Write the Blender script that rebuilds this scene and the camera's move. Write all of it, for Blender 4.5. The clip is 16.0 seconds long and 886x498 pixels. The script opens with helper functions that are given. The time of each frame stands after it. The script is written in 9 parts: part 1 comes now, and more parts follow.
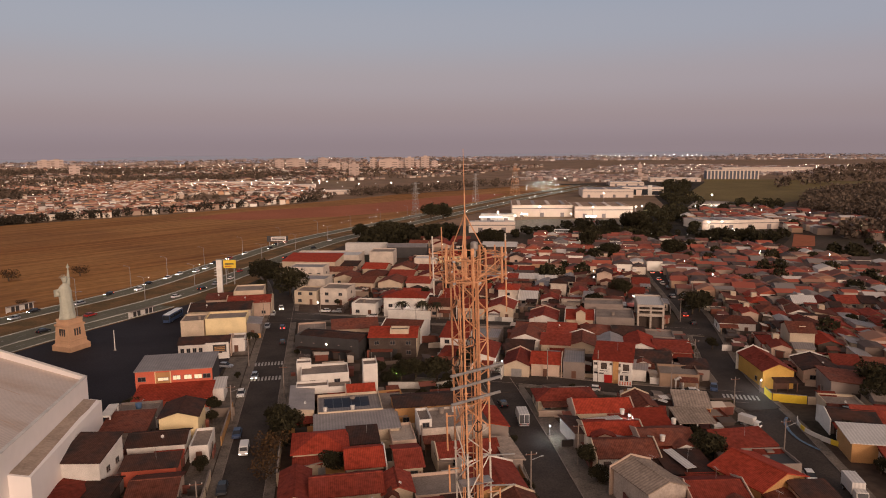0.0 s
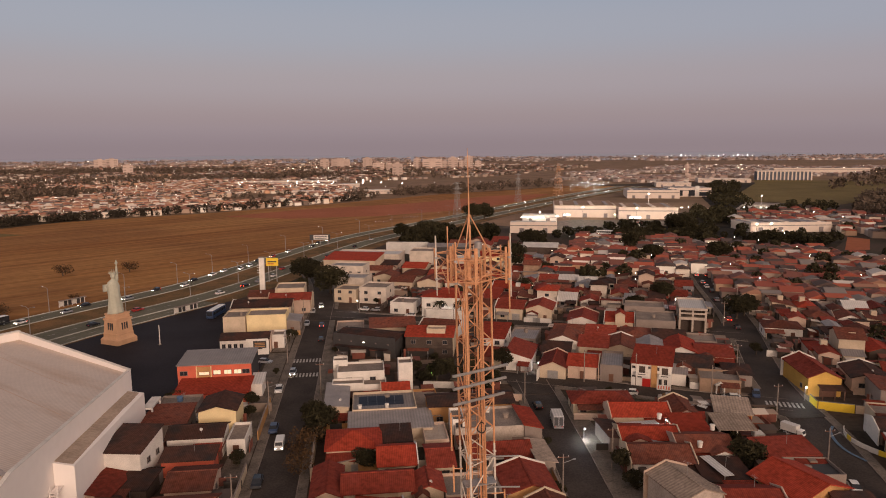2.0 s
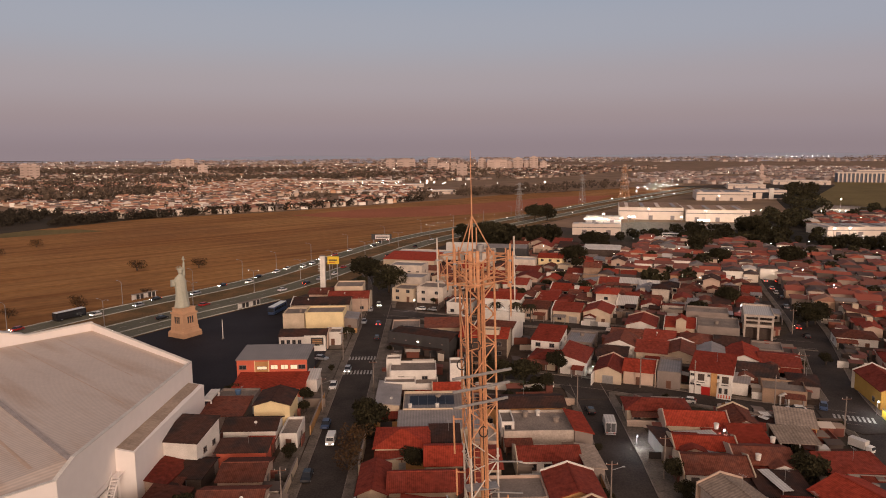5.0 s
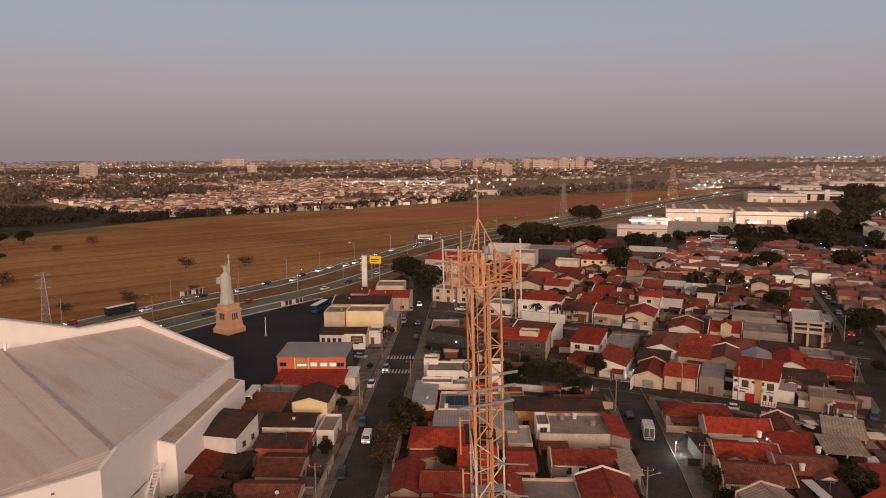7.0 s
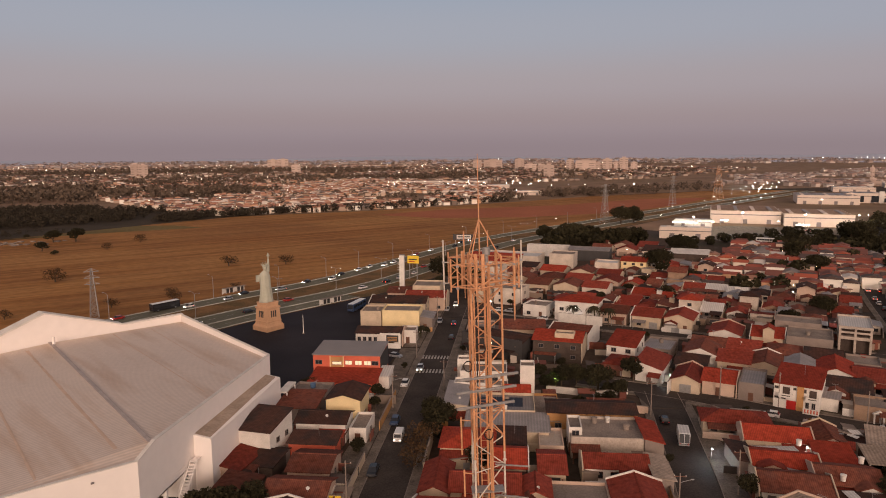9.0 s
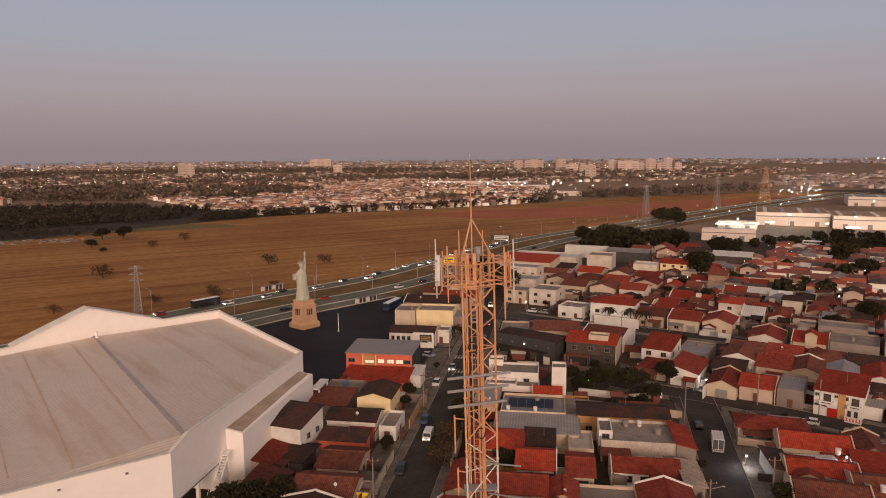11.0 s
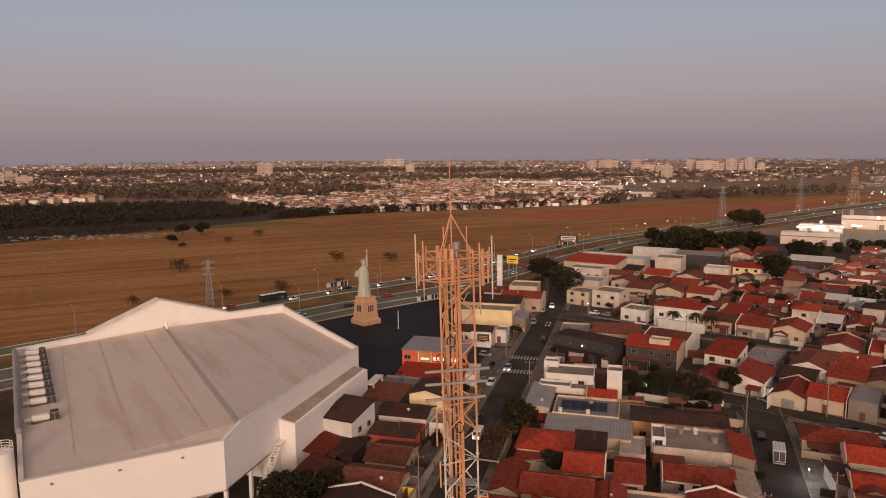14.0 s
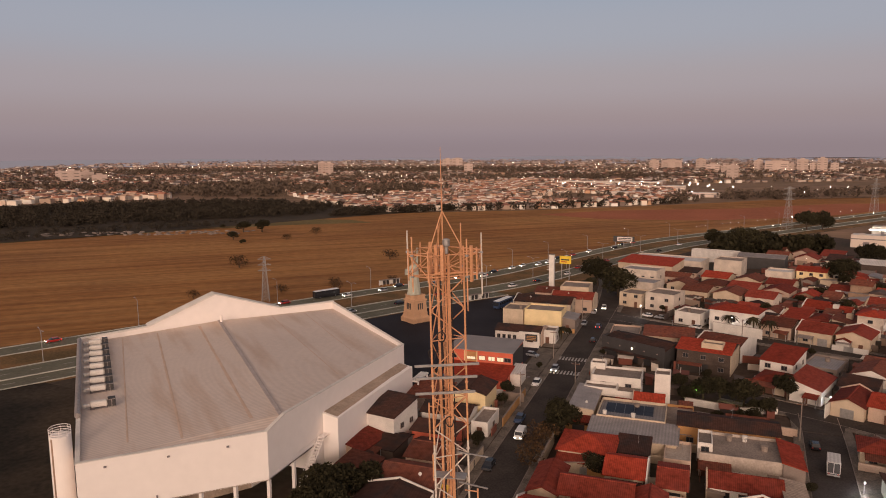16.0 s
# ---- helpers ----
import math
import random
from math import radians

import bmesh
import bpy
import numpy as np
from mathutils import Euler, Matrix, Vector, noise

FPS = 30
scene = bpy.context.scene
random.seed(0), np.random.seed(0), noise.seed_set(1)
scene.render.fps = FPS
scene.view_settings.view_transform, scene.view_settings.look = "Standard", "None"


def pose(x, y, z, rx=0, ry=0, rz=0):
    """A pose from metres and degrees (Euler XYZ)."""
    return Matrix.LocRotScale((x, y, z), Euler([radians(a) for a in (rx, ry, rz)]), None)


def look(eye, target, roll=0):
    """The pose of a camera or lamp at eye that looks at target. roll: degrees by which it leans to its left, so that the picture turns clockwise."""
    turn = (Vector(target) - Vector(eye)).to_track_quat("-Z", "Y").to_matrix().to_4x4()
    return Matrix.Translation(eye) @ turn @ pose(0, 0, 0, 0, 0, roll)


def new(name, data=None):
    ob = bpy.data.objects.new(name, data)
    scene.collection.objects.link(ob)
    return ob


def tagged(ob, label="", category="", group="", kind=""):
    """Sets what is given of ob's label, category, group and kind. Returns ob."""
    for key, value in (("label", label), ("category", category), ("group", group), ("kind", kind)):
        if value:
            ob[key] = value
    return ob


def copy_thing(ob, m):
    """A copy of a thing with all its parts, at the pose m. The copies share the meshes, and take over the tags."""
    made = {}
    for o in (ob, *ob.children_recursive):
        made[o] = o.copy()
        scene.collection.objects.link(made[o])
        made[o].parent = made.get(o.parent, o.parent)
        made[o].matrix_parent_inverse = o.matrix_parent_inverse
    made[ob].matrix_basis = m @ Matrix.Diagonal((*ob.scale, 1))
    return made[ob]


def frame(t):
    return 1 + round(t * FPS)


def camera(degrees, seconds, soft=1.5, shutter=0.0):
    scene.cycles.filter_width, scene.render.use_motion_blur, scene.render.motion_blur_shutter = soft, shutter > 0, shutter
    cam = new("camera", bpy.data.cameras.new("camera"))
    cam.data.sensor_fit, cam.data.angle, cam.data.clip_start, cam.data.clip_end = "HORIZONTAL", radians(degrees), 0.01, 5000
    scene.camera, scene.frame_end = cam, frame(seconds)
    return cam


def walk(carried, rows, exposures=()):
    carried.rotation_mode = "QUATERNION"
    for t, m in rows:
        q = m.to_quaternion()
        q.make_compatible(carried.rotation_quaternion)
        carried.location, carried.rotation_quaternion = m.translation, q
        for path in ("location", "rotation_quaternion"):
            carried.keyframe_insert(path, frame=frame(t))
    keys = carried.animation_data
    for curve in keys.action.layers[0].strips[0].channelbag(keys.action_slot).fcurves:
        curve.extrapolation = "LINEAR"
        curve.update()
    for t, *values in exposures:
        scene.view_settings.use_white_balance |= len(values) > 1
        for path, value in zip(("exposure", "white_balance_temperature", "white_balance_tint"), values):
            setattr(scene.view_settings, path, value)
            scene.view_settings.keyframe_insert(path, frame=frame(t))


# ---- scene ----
cam = camera(65.0, 16.0, soft=1.0)
# seconds, eye x y z, yaw, pitch, roll
PATH = [
    (0.0, 2.288, 9.636, 59.960, -10.290, -8.232, -0.513),
    (0.5, 2.671, 9.548, 59.949, -9.404, -8.228, -0.501),
    (1.0, 3.087, 9.488, 59.939, -8.510, -8.223, -0.491),
    (1.5, 3.526, 9.448, 59.932, -7.589, -8.217, -0.481),
    (2.0, 3.978, 9.422, 59.927, -6.696, -8.210, -0.473),
    (2.5, 4.435, 9.404, 59.925, -5.824, -8.201, -0.466),
    (3.0, 4.892, 9.391, 59.927, -4.894, -8.191, -0.459),
    (3.5, 5.344, 9.380, 59.932, -3.937, -8.180, -0.454),
    (4.0, 5.790, 9.369, 59.940, -3.069, -8.168, -0.449),
    (6.5, 7.914, 9.274, 60.008, 1.457, -8.102, -0.433),
    (7.0, 8.332, 9.250, 60.022, 2.408, -8.088, -0.431),
    (7.5, 8.755, 9.226, 60.035, 3.234, -8.074, -0.429),
    (8.0, 9.186, 9.204, 60.046, 4.118, -8.060, -0.427),
    (8.5, 9.631, 9.186, 60.053, 4.957, -8.047, -0.426),
    (9.0, 10.093, 9.174, 60.057, 5.851, -8.035, -0.424),
    (11.5, 12.779, 9.262, 60.003, 10.067, -7.983, -0.414),
    (12.0, 13.406, 9.318, 59.978, 10.955, -7.976, -0.412),
    (12.5, 14.065, 9.389, 59.949, 11.927, -7.971, -0.408),
    (13.0, 14.752, 9.473, 59.916, 12.846, -7.967, -0.404),
    (13.5, 15.465, 9.569, 59.882, 14.056, -7.964, -0.400),
    (14.0, 16.198, 9.677, 59.847, 15.205, -7.964, -0.394),
    (14.5, 16.945, 9.793, 59.814, 16.326, -7.965, -0.388),
    (15.0, 17.696, 9.914, 59.785, 17.457, -7.969, -0.381),
    (15.5, 18.442, 10.036, 59.763, 18.671, -7.975, -0.374),
    (16.0, 19.168, 10.153, 59.750, 20.060, -7.983, -0.365),
]
walk(cam, [(t, pose(x, y, z, 90 + pitch, 0, yaw) @ pose(0, 0, 0, 0, 0, roll)) for t, x, y, z, yaw, pitch, roll in PATH])

# ---- world, sun ----
DUSK_AZIMUTH = 166.0  # the side of the afterglow, behind the camera
world = bpy.data.worlds.new("dusk_sky")
scene.world = world
world.use_nodes = True
wn, wl = world.node_tree.nodes, world.node_tree.links
wn.clear()
sky = wn.new("ShaderNodeTexSky")
sky.sky_type = "NISHITA"
sky.sun_disc = False
sky.sun_elevation = radians(1.5)
sky.sun_rotation = radians(DUSK_AZIMUTH)
sky.dust_density = 3.0
coord = wn.new("ShaderNodeTexCoord")
split = wn.new("ShaderNodeSeparateXYZ")
wl.new(coord.outputs["Generated"], split.inputs[0])
tones = wn.new("ShaderNodeValToRGB")
tones.color_ramp.interpolation = "EASE"
for k, (at, col) in enumerate(((0.0, (0.285, 0.222, 0.238)), (0.035, (0.312, 0.253, 0.276)), (0.09, (0.326, 0.283, 0.332)),
                               (0.16, (0.302, 0.308, 0.385)), (0.26, (0.236, 0.290, 0.392)), (0.50, (0.150, 0.150, 0.175)), (1.0, (0.095, 0.092, 0.108)))):
    stop = tones.color_ramp.elements[k] if k < 2 else tones.color_ramp.elements.new(at)
    stop.position, stop.color = at, (*col, 1)
wl.new(split.outputs["Z"], tones.inputs[0])
scaled = wn.new("ShaderNodeMix")
scaled.data_type = "RGBA"
scaled.blend_type = "ADD"
scaled.inputs[0].default_value = 0.06
wl.new(tones.outputs[0], scaled.inputs[6])
wl.new(sky.outputs[0], scaled.inputs[7])
# the afterglow where the sun has set
toward = wn.new("ShaderNodeVectorMath")
toward.operation = "DOT_PRODUCT"
toward.inputs[1].default_value = (0.10, -0.99, -0.05)
wl.new(coord.outputs["Generated"], toward.inputs[0])
fade = wn.new("ShaderNodeMapRange")
fade.interpolation_type = "SMOOTHSTEP"
fade.inputs["From Min"].default_value, fade.inputs["From Max"].default_value = -0.15, 1.0
wl.new(toward.outputs["Value"], fade.inputs["Value"])
dusk = wn.new("ShaderNodeMix")
dusk.data_type = "RGBA"
dusk.inputs[7].default_value = (1.40, 0.98, 0.74, 1)
wl.new(fade.outputs[0], dusk.inputs[0])
wl.new(scaled.outputs[2], dusk.inputs[6])
back = wn.new("ShaderNodeBackground")
back.inputs[1].default_value = 1.0
wl.new(dusk.outputs[2], back.inputs[0])
wout = wn.new("ShaderNodeOutputWorld")
wl.new(back.outputs[0], wout.inputs[0])

glow = new("sun", bpy.data.lights.new("sun", "SUN"))
glow.data.energy = 1.55
glow.data.angle = radians(16)
glow.data.color = (1.0, 0.76, 0.61)
glow.matrix_basis = look((22, -90, 21), (0, 0, 0))
scene.view_settings.exposure = 0.0

# ---- materials ----
def material(name, colour, rough=0.85, metal=0.0, vary=0.18, grain=(0.35, 6.0), bump=0.15, island=0.0, rand=0.0, bands=None, second=None):
    """A weathered surface: two scales of stain and grain, fine relief, and a tint of its own for each object or island."""
    m = bpy.data.materials.new(name)
    m.use_nodes = True
    nt = m.node_tree
    nodes, links = nt.nodes, nt.links
    bsdf = nodes["Principled BSDF"]
    bsdf.inputs["Roughness"].default_value = rough
    bsdf.inputs["Metallic"].default_value = metal
    if rough >= 0.8:
        bsdf.inputs["Specular IOR Level"].default_value = 0.12
    tc = nodes.new("ShaderNodeTexCoord")
    big = nodes.new("ShaderNodeTexNoise")
    big.inputs["Scale"].default_value = grain[0]
    big.inputs["Detail"].default_value = 5
    fine = nodes.new("ShaderNodeTexNoise")
    fine.inputs["Scale"].default_value = grain[1]
    fine.inputs["Detail"].default_value = 4
    for n in (big, fine):
        links.new(tc.outputs["Object"], n.inputs["Vector"])
    add = nodes.new("ShaderNodeMath")
    add.operation = "ADD"
    links.new(big.outputs["Fac"], add.inputs[0])
    links.new(fine.outputs["Fac"], add.inputs[1])
    span = nodes.new("ShaderNodeMapRange")
    span.inputs["From Min"].default_value, span.inputs["From Max"].default_value = 0.6, 1.4
    span.inputs["To Min"].default_value, span.inputs["To Max"].default_value = 1 - 1.6 * vary, 1 + 1.3 * vary
    links.new(add.outputs[0], span.inputs["Value"])
    factor = span.outputs[0]
    for amount, node, socket in ((rand, "ShaderNodeObjectInfo", "Random"), (island, "ShaderNodeNewGeometry", "Random Per Island")):
        if amount:
            info = nodes.new(node)
            rr = nodes.new("ShaderNodeMapRange")
            rr.inputs["To Min"].default_value, rr.inputs["To Max"].default_value = 1 - amount, 1 + amount
            links.new(info.outputs[socket], rr.inputs["Value"])
            mul = nodes.new("ShaderNodeMath")
            mul.operation = "MULTIPLY"
            links.new(factor, mul.inputs[0])
            links.new(rr.outputs[0], mul.inputs[1])
            factor = mul.outputs[0]
    base = nodes.new("ShaderNodeMix")
    base.data_type = "RGBA"
    base.inputs[6].default_value = (*colour, 1)
    base.inputs[7].default_value = (*(second or colour), 1)
    if second:
        ramp = nodes.new("ShaderNodeMapRange")
        ramp.inputs["From Min"].default_value, ramp.inputs["From Max"].default_value = 0.42, 0.62
        links.new(big.outputs["Fac"], ramp.inputs["Value"])
        links.new(ramp.outputs[0], base.inputs[0])
    height = fine.outputs["Fac"]
    if bands:
        wave = nodes.new("ShaderNodeTexWave")
        wave.bands_direction = bands[0]
        wave.inputs["Scale"].default_value = bands[1]
        wave.inputs["Distortion"].default_value = 0.3
        links.new(tc.outputs["Object"], wave.inputs["Vector"])
        both = nodes.new("ShaderNodeMath")
        both.operation = "ADD"
        links.new(wave.outputs["Fac"], both.inputs[0])
        links.new(fine.outputs["Fac"], both.inputs[1])
        height = both.outputs[0]
        groove = nodes.new("ShaderNodeMapRange")
        groove.inputs["To Min"].default_value, groove.inputs["To Max"].default_value = 1 - bands[2], 1 + 0.4 * bands[2]
        links.new(wave.outputs["Fac"], groove.inputs["Value"])
        mul = nodes.new("ShaderNodeMath")
        mul.operation = "MULTIPLY"
        links.new(factor, mul.inputs[0])
        links.new(groove.outputs[0], mul.inputs[1])
        factor = mul.outputs[0]
    tint = nodes.new("ShaderNodeVectorMath")
    tint.operation = "SCALE"
    links.new(base.outputs[2], tint.inputs[0])
    links.new(factor, tint.inputs["Scale"])
    links.new(tint.outputs[0], bsdf.inputs["Base Color"])
    if bump:
        bp = nodes.new("ShaderNodeBump")
        bp.inputs["Strength"].default_value = bump
        bp.inputs["Distance"].default_value = 0.05
        links.new(height, bp.inputs["Height"])
        links.new(bp.outputs[0], bsdf.inputs["Normal"])
    return m


def mixed(name, colours, rough=0.9):
    """One surface for a mass of small things: each island takes one of the colours."""
    m = bpy.data.materials.new(name)
    m.use_nodes = True
    nodes, links = m.node_tree.nodes, m.node_tree.links
    info = nodes.new("ShaderNodeNewGeometry")
    ramp = nodes.new("ShaderNodeValToRGB")
    ramp.color_ramp.interpolation = "CONSTANT"
    for k, (share, col) in enumerate(colours):
        stop = ramp.color_ramp.elements[k] if k < 2 else ramp.color_ramp.elements.new(share)
        stop.position, stop.color = share, (*col, 1)
    links.new(info.outputs["Random Per Island"], ramp.inputs[0])
    links.new(ramp.outputs[0], nodes["Principled BSDF"].inputs["Base Color"])
    nodes["Principled BSDF"].inputs["Roughness"].default_value = rough
    return m


def emissive(name, colour, strength):
    m = bpy.data.materials.new(name)
    m.use_nodes = True
    b = m.node_tree.nodes["Principled BSDF"]
    b.inputs["Base Color"].default_value = (*colour, 1)
    b.inputs["Emission Color"].default_value = (*colour, 1)
    b.inputs["Emission Strength"].default_value = strength
    return m


_turned = {}


def turned(mat):
    """The same roof covering with its courses laid along the other axis."""
    waves = [n for n in mat.node_tree.nodes if n.bl_idname == "ShaderNodeTexWave"]
    if not waves:
        return mat
    if mat.name not in _turned:
        m = mat.copy()
        m.name = mat.name + "_across"
        for n in m.node_tree.nodes:
            if n.bl_idname == "ShaderNodeTexWave":
                n.bands_direction = "Y"
        _turned[mat.name] = m
    return _turned[mat.name]


def streaked(mat, angle):
    """Lays sheet ribs and long dirt streaks over a roof, turned in plan by an angle."""
    nt = mat.node_tree
    nodes, links = nt.nodes, nt.links
    bsdf = nodes["Principled BSDF"]
    old = bsdf.inputs["Base Color"].links[0].from_socket
    tc = nodes.new("ShaderNodeTexCoord")
    lay = nodes.new("ShaderNodeMapping")
    lay.inputs["Rotation"].default_value = (0, 0, radians(angle))
    links.new(tc.outputs["Object"], lay.inputs["Vector"])
    ribs = nodes.new("ShaderNodeTexWave")
    ribs.bands_direction = "X"
    ribs.inputs["Scale"].default_value = 0.42
    links.new(lay.outputs[0], ribs.inputs["Vector"])
    long = nodes.new("ShaderNodeMapping")
    long.inputs["Scale"].default_value = (0.03, 0.28, 1)
    links.new(lay.outputs[0], long.inputs["Vector"])
    dirt = nodes.new("ShaderNodeTexNoise")
    dirt.inputs["Scale"].default_value = 1.0
    dirt.inputs["Detail"].default_value = 6
    links.new(long.outputs[0], dirt.inputs["Vector"])
    span = nodes.new("ShaderNodeMapRange")
    span.inputs["From Min"].default_value, span.inputs["From Max"].default_value = 0.50, 0.72
    links.new(dirt.outputs["Fac"], span.inputs["Value"])
    soil = nodes.new("ShaderNodeMix")
    soil.data_type = "RGBA"
    soil.blend_type = "MULTIPLY"
    soil.inputs[7].default_value = (0.86, 0.77, 0.69, 1)
    links.new(span.outputs[0], soil.inputs[0])
    links.new(old, soil.inputs[6])
    rib = nodes.new("ShaderNodeMix")
    rib.data_type = "RGBA"
    rib.blend_type = "MULTIPLY"
    rib.inputs[0].default_value = 0.17
    links.new(soil.outputs[2], rib.inputs[6])
    links.new(ribs.outputs["Color"], rib.inputs[7])
    links.new(rib.outputs[2], bsdf.inputs["Base Color"])
    return mat


WHITE = material("white_render", (0.70, 0.65, 0.60), 0.85, vary=0.15, rand=0.05, bump=0.03)
AGED = material("aged_white_render", (0.56, 0.475, 0.405), 0.85, vary=0.22, rand=0.12, bump=0.03)
CREAM = material("cream_render", (0.54, 0.43, 0.32), 0.85, vary=0.15, rand=0.08, bump=0.03)
GOLD = material("gold_render", (0.52, 0.30, 0.075), 0.8, vary=0.12, bump=0.03)
YELLOW = material("yellow_render", (0.78, 0.62, 0.36), 0.8, vary=0.10, bump=0.03)
SIGNAL_YELLOW = material("yellow_paint", (0.80, 0.55, 0.04), 0.6, vary=0.10, bump=0.03)
ORANGE = material("orange_render", (0.62, 0.130, 0.072), 0.75, vary=0.12, bump=0.03)
OCHRE = material("ochre_render", (0.48, 0.26, 0.11), 0.85, vary=0.18, bump=0.03)
GREY = material("grey_render", (0.25, 0.200, 0.175), 0.85, vary=0.15, rand=0.10, bump=0.03)
BLACK = material("black_render", (0.045, 0.040, 0.040), 0.7, vary=0.20, bump=0.03)
PINK = material("pink_render", (0.52, 0.38, 0.30), 0.85, vary=0.15, rand=0.10, bump=0.03)
PALE_CONCRETE = material("pale_concrete", (0.45, 0.375, 0.32), 0.9, vary=0.2, grain=(0.3, 3.0), bump=0.05)
CONCRETE = material("weathered_concrete", (0.26, 0.210, 0.180), 0.9, vary=0.28, grain=(0.25, 3.0), rand=0.10)
TILE = material("red_clay_tiles", (0.250, 0.046, 0.028), 0.85, vary=0.36, second=(0.185, 0.038, 0.026), grain=(0.22, 1.3), bump=0.22, rand=0.36, bands=("X", 0.95, 0.20))
TILE_BRIGHT = material("bright_red_tiles", (0.34, 0.050, 0.026), 0.85, vary=0.34, second=(0.270, 0.039, 0.022), grain=(0.22, 1.3), bump=0.22, rand=0.25, bands=("X", 0.95, 0.20))
TILE_BROWN = material("old_brown_tiles", (0.190, 0.062, 0.040), 0.9, vary=0.38, second=(0.115, 0.046, 0.034), grain=(0.25, 1.3), bump=0.22, rand=0.30, bands=("X", 0.95, 0.20))
TILE_DARK = material("dark_stained_tiles", (0.078, 0.038, 0.029), 0.9, vary=0.26, second=(0.030, 0.024, 0.023), grain=(0.22, 1.3), bump=0.22, rand=0.25, bands=("X", 0.95, 0.20))
SHEET = material("grey_roof_sheet", (0.29, 0.250, 0.235), 0.55, 0.2, vary=0.22, grain=(0.3, 4.0), rand=0.18, bands=("X", 0.50, 0.16))
SHEET_PALE = material("pale_roof_sheet", (0.60, 0.56, 0.53), 0.6, 0.1, vary=0.14, grain=(0.2, 3.0), rand=0.08, bands=("X", 0.50, 0.16))
def mown(mat, angle):
    """Long uneven streaks left by the harvester, turned in plan by an angle."""
    nodes, links = mat.node_tree.nodes, mat.node_tree.links
    bsdf = nodes["Principled BSDF"]
    old = bsdf.inputs["Base Color"].links[0].from_socket
    tc = nodes.new("ShaderNodeTexCoord")
    lay = nodes.new("ShaderNodeMapping")
    lay.inputs["Rotation"].default_value = (0, 0, radians(angle))
    links.new(tc.outputs["Object"], lay.inputs["Vector"])
    for k, (scale, low, high, tone) in enumerate((((0.006, 0.16, 1), 0.42, 0.62, (0.72, 0.66, 0.60, 1)), ((0.02, 0.55, 1), 0.45, 0.60, (1.14, 1.10, 1.04, 1)), ((0.004, 0.012, 1), 0.40, 0.66, (0.80, 0.72, 0.66, 1)))):
        long = nodes.new("ShaderNodeMapping")
        long.inputs["Scale"].default_value = scale
        links.new(lay.outputs[0], long.inputs["Vector"])
        tex = nodes.new("ShaderNodeTexNoise")
        tex.inputs["Scale"].default_value = 1.0
        tex.inputs["Detail"].default_value = 4
        links.new(long.outputs[0], tex.inputs["Vector"])
        span = nodes.new("ShaderNodeMapRange")
        span.inputs["From Min"].default_value, span.inputs["From Max"].default_value = low, high
        links.new(tex.outputs["Fac"], span.inputs["Value"])
        mix = nodes.new("ShaderNodeMix")
        mix.data_type = "RGBA"
        mix.blend_type = "MULTIPLY"
        mix.inputs[7].default_value = tone
        links.new(span.outputs[0], mix.inputs[0])
        links.new(old, mix.inputs[6])
        old = mix.outputs[2]
    links.new(old, bsdf.inputs["Base Color"])


STORE_ROOF = material("dusty_white_roof_sheet", (0.68, 0.558, 0.482), 0.7, 0.0, vary=0.05, grain=(0.05, 0.8), bump=0.15)
streaked(STORE_ROOF, 41.5)
DUST_SHEET = material("dusty_beige_roof_sheet", (0.33, 0.255, 0.205), 0.85, vary=0.28, grain=(0.3, 2.0), rand=0.15, bands=("X", 0.5, 0.2))
GUTTER = material("dark_gutter", (0.20, 0.17, 0.17), 0.7, vary=0.2)
STORE_WALL = material("cream_panel_wall", (0.86, 0.79, 0.75), 0.8, vary=0.03, grain=(0.05, 0.5), bump=0)
SOIL = material("dry_soil", (0.088, 0.060, 0.046), 0.95, vary=0.3, grain=(0.02, 0.6), bump=0.3, second=(0.048, 0.04, 0.028))
FIELD = material("dry_stubble_field", (0.405, 0.205, 0.074), 0.95, vary=0.20, grain=(0.012, 0.25), bump=0.3, second=(0.275, 0.136, 0.052))
mown(FIELD, -40)
RED_SOIL = material("bare_red_soil", (0.34, 0.115, 0.058), 0.95, vary=0.16, grain=(0.02, 0.3), bump=0.2)
STEEL_BLUE = material("blue_grey_cladding", (0.10, 0.11, 0.14), 0.6, vary=0.15, bump=0.02)
BLUE_PAINT = material("blue_road_paint", (0.10, 0.16, 0.24), 0.75, vary=0.4, grain=(0.6, 4.0), bump=0)
GREEN_FIELD = material("green_pasture", (0.17, 0.125, 0.050), 0.95, vary=0.25, grain=(0.02, 0.3), bump=0.2)
ASPHALT = material("worn_asphalt", (0.058, 0.046, 0.040), 0.85, vary=0.36, grain=(0.12, 3.0), bump=0.15)
LOT = material("dark_lot_asphalt", (0.030, 0.025, 0.029), 0.8, vary=0.30, grain=(0.06, 2.0), bump=0.15)
PAVING = material("concrete_pavement", (0.165, 0.135, 0.112), 0.9, vary=0.40, grain=(0.3, 3.0), rand=0.10)
MARK = material("road_paint", (0.36, 0.33, 0.30), 0.7, vary=0.45, grain=(0.6, 4.0))
GRASS = material("roadside_grass", (0.150, 0.098, 0.045), 0.95, vary=0.35, grain=(0.08, 1.5), bump=0.4, second=(0.20, 0.108, 0.048))
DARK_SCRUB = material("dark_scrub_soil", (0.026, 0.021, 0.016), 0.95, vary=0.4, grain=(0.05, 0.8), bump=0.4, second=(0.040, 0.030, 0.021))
LEAF = material("dark_leaves", (0.036, 0.031, 0.016), 0.8, vary=0.3, island=0.45, rand=0.25)
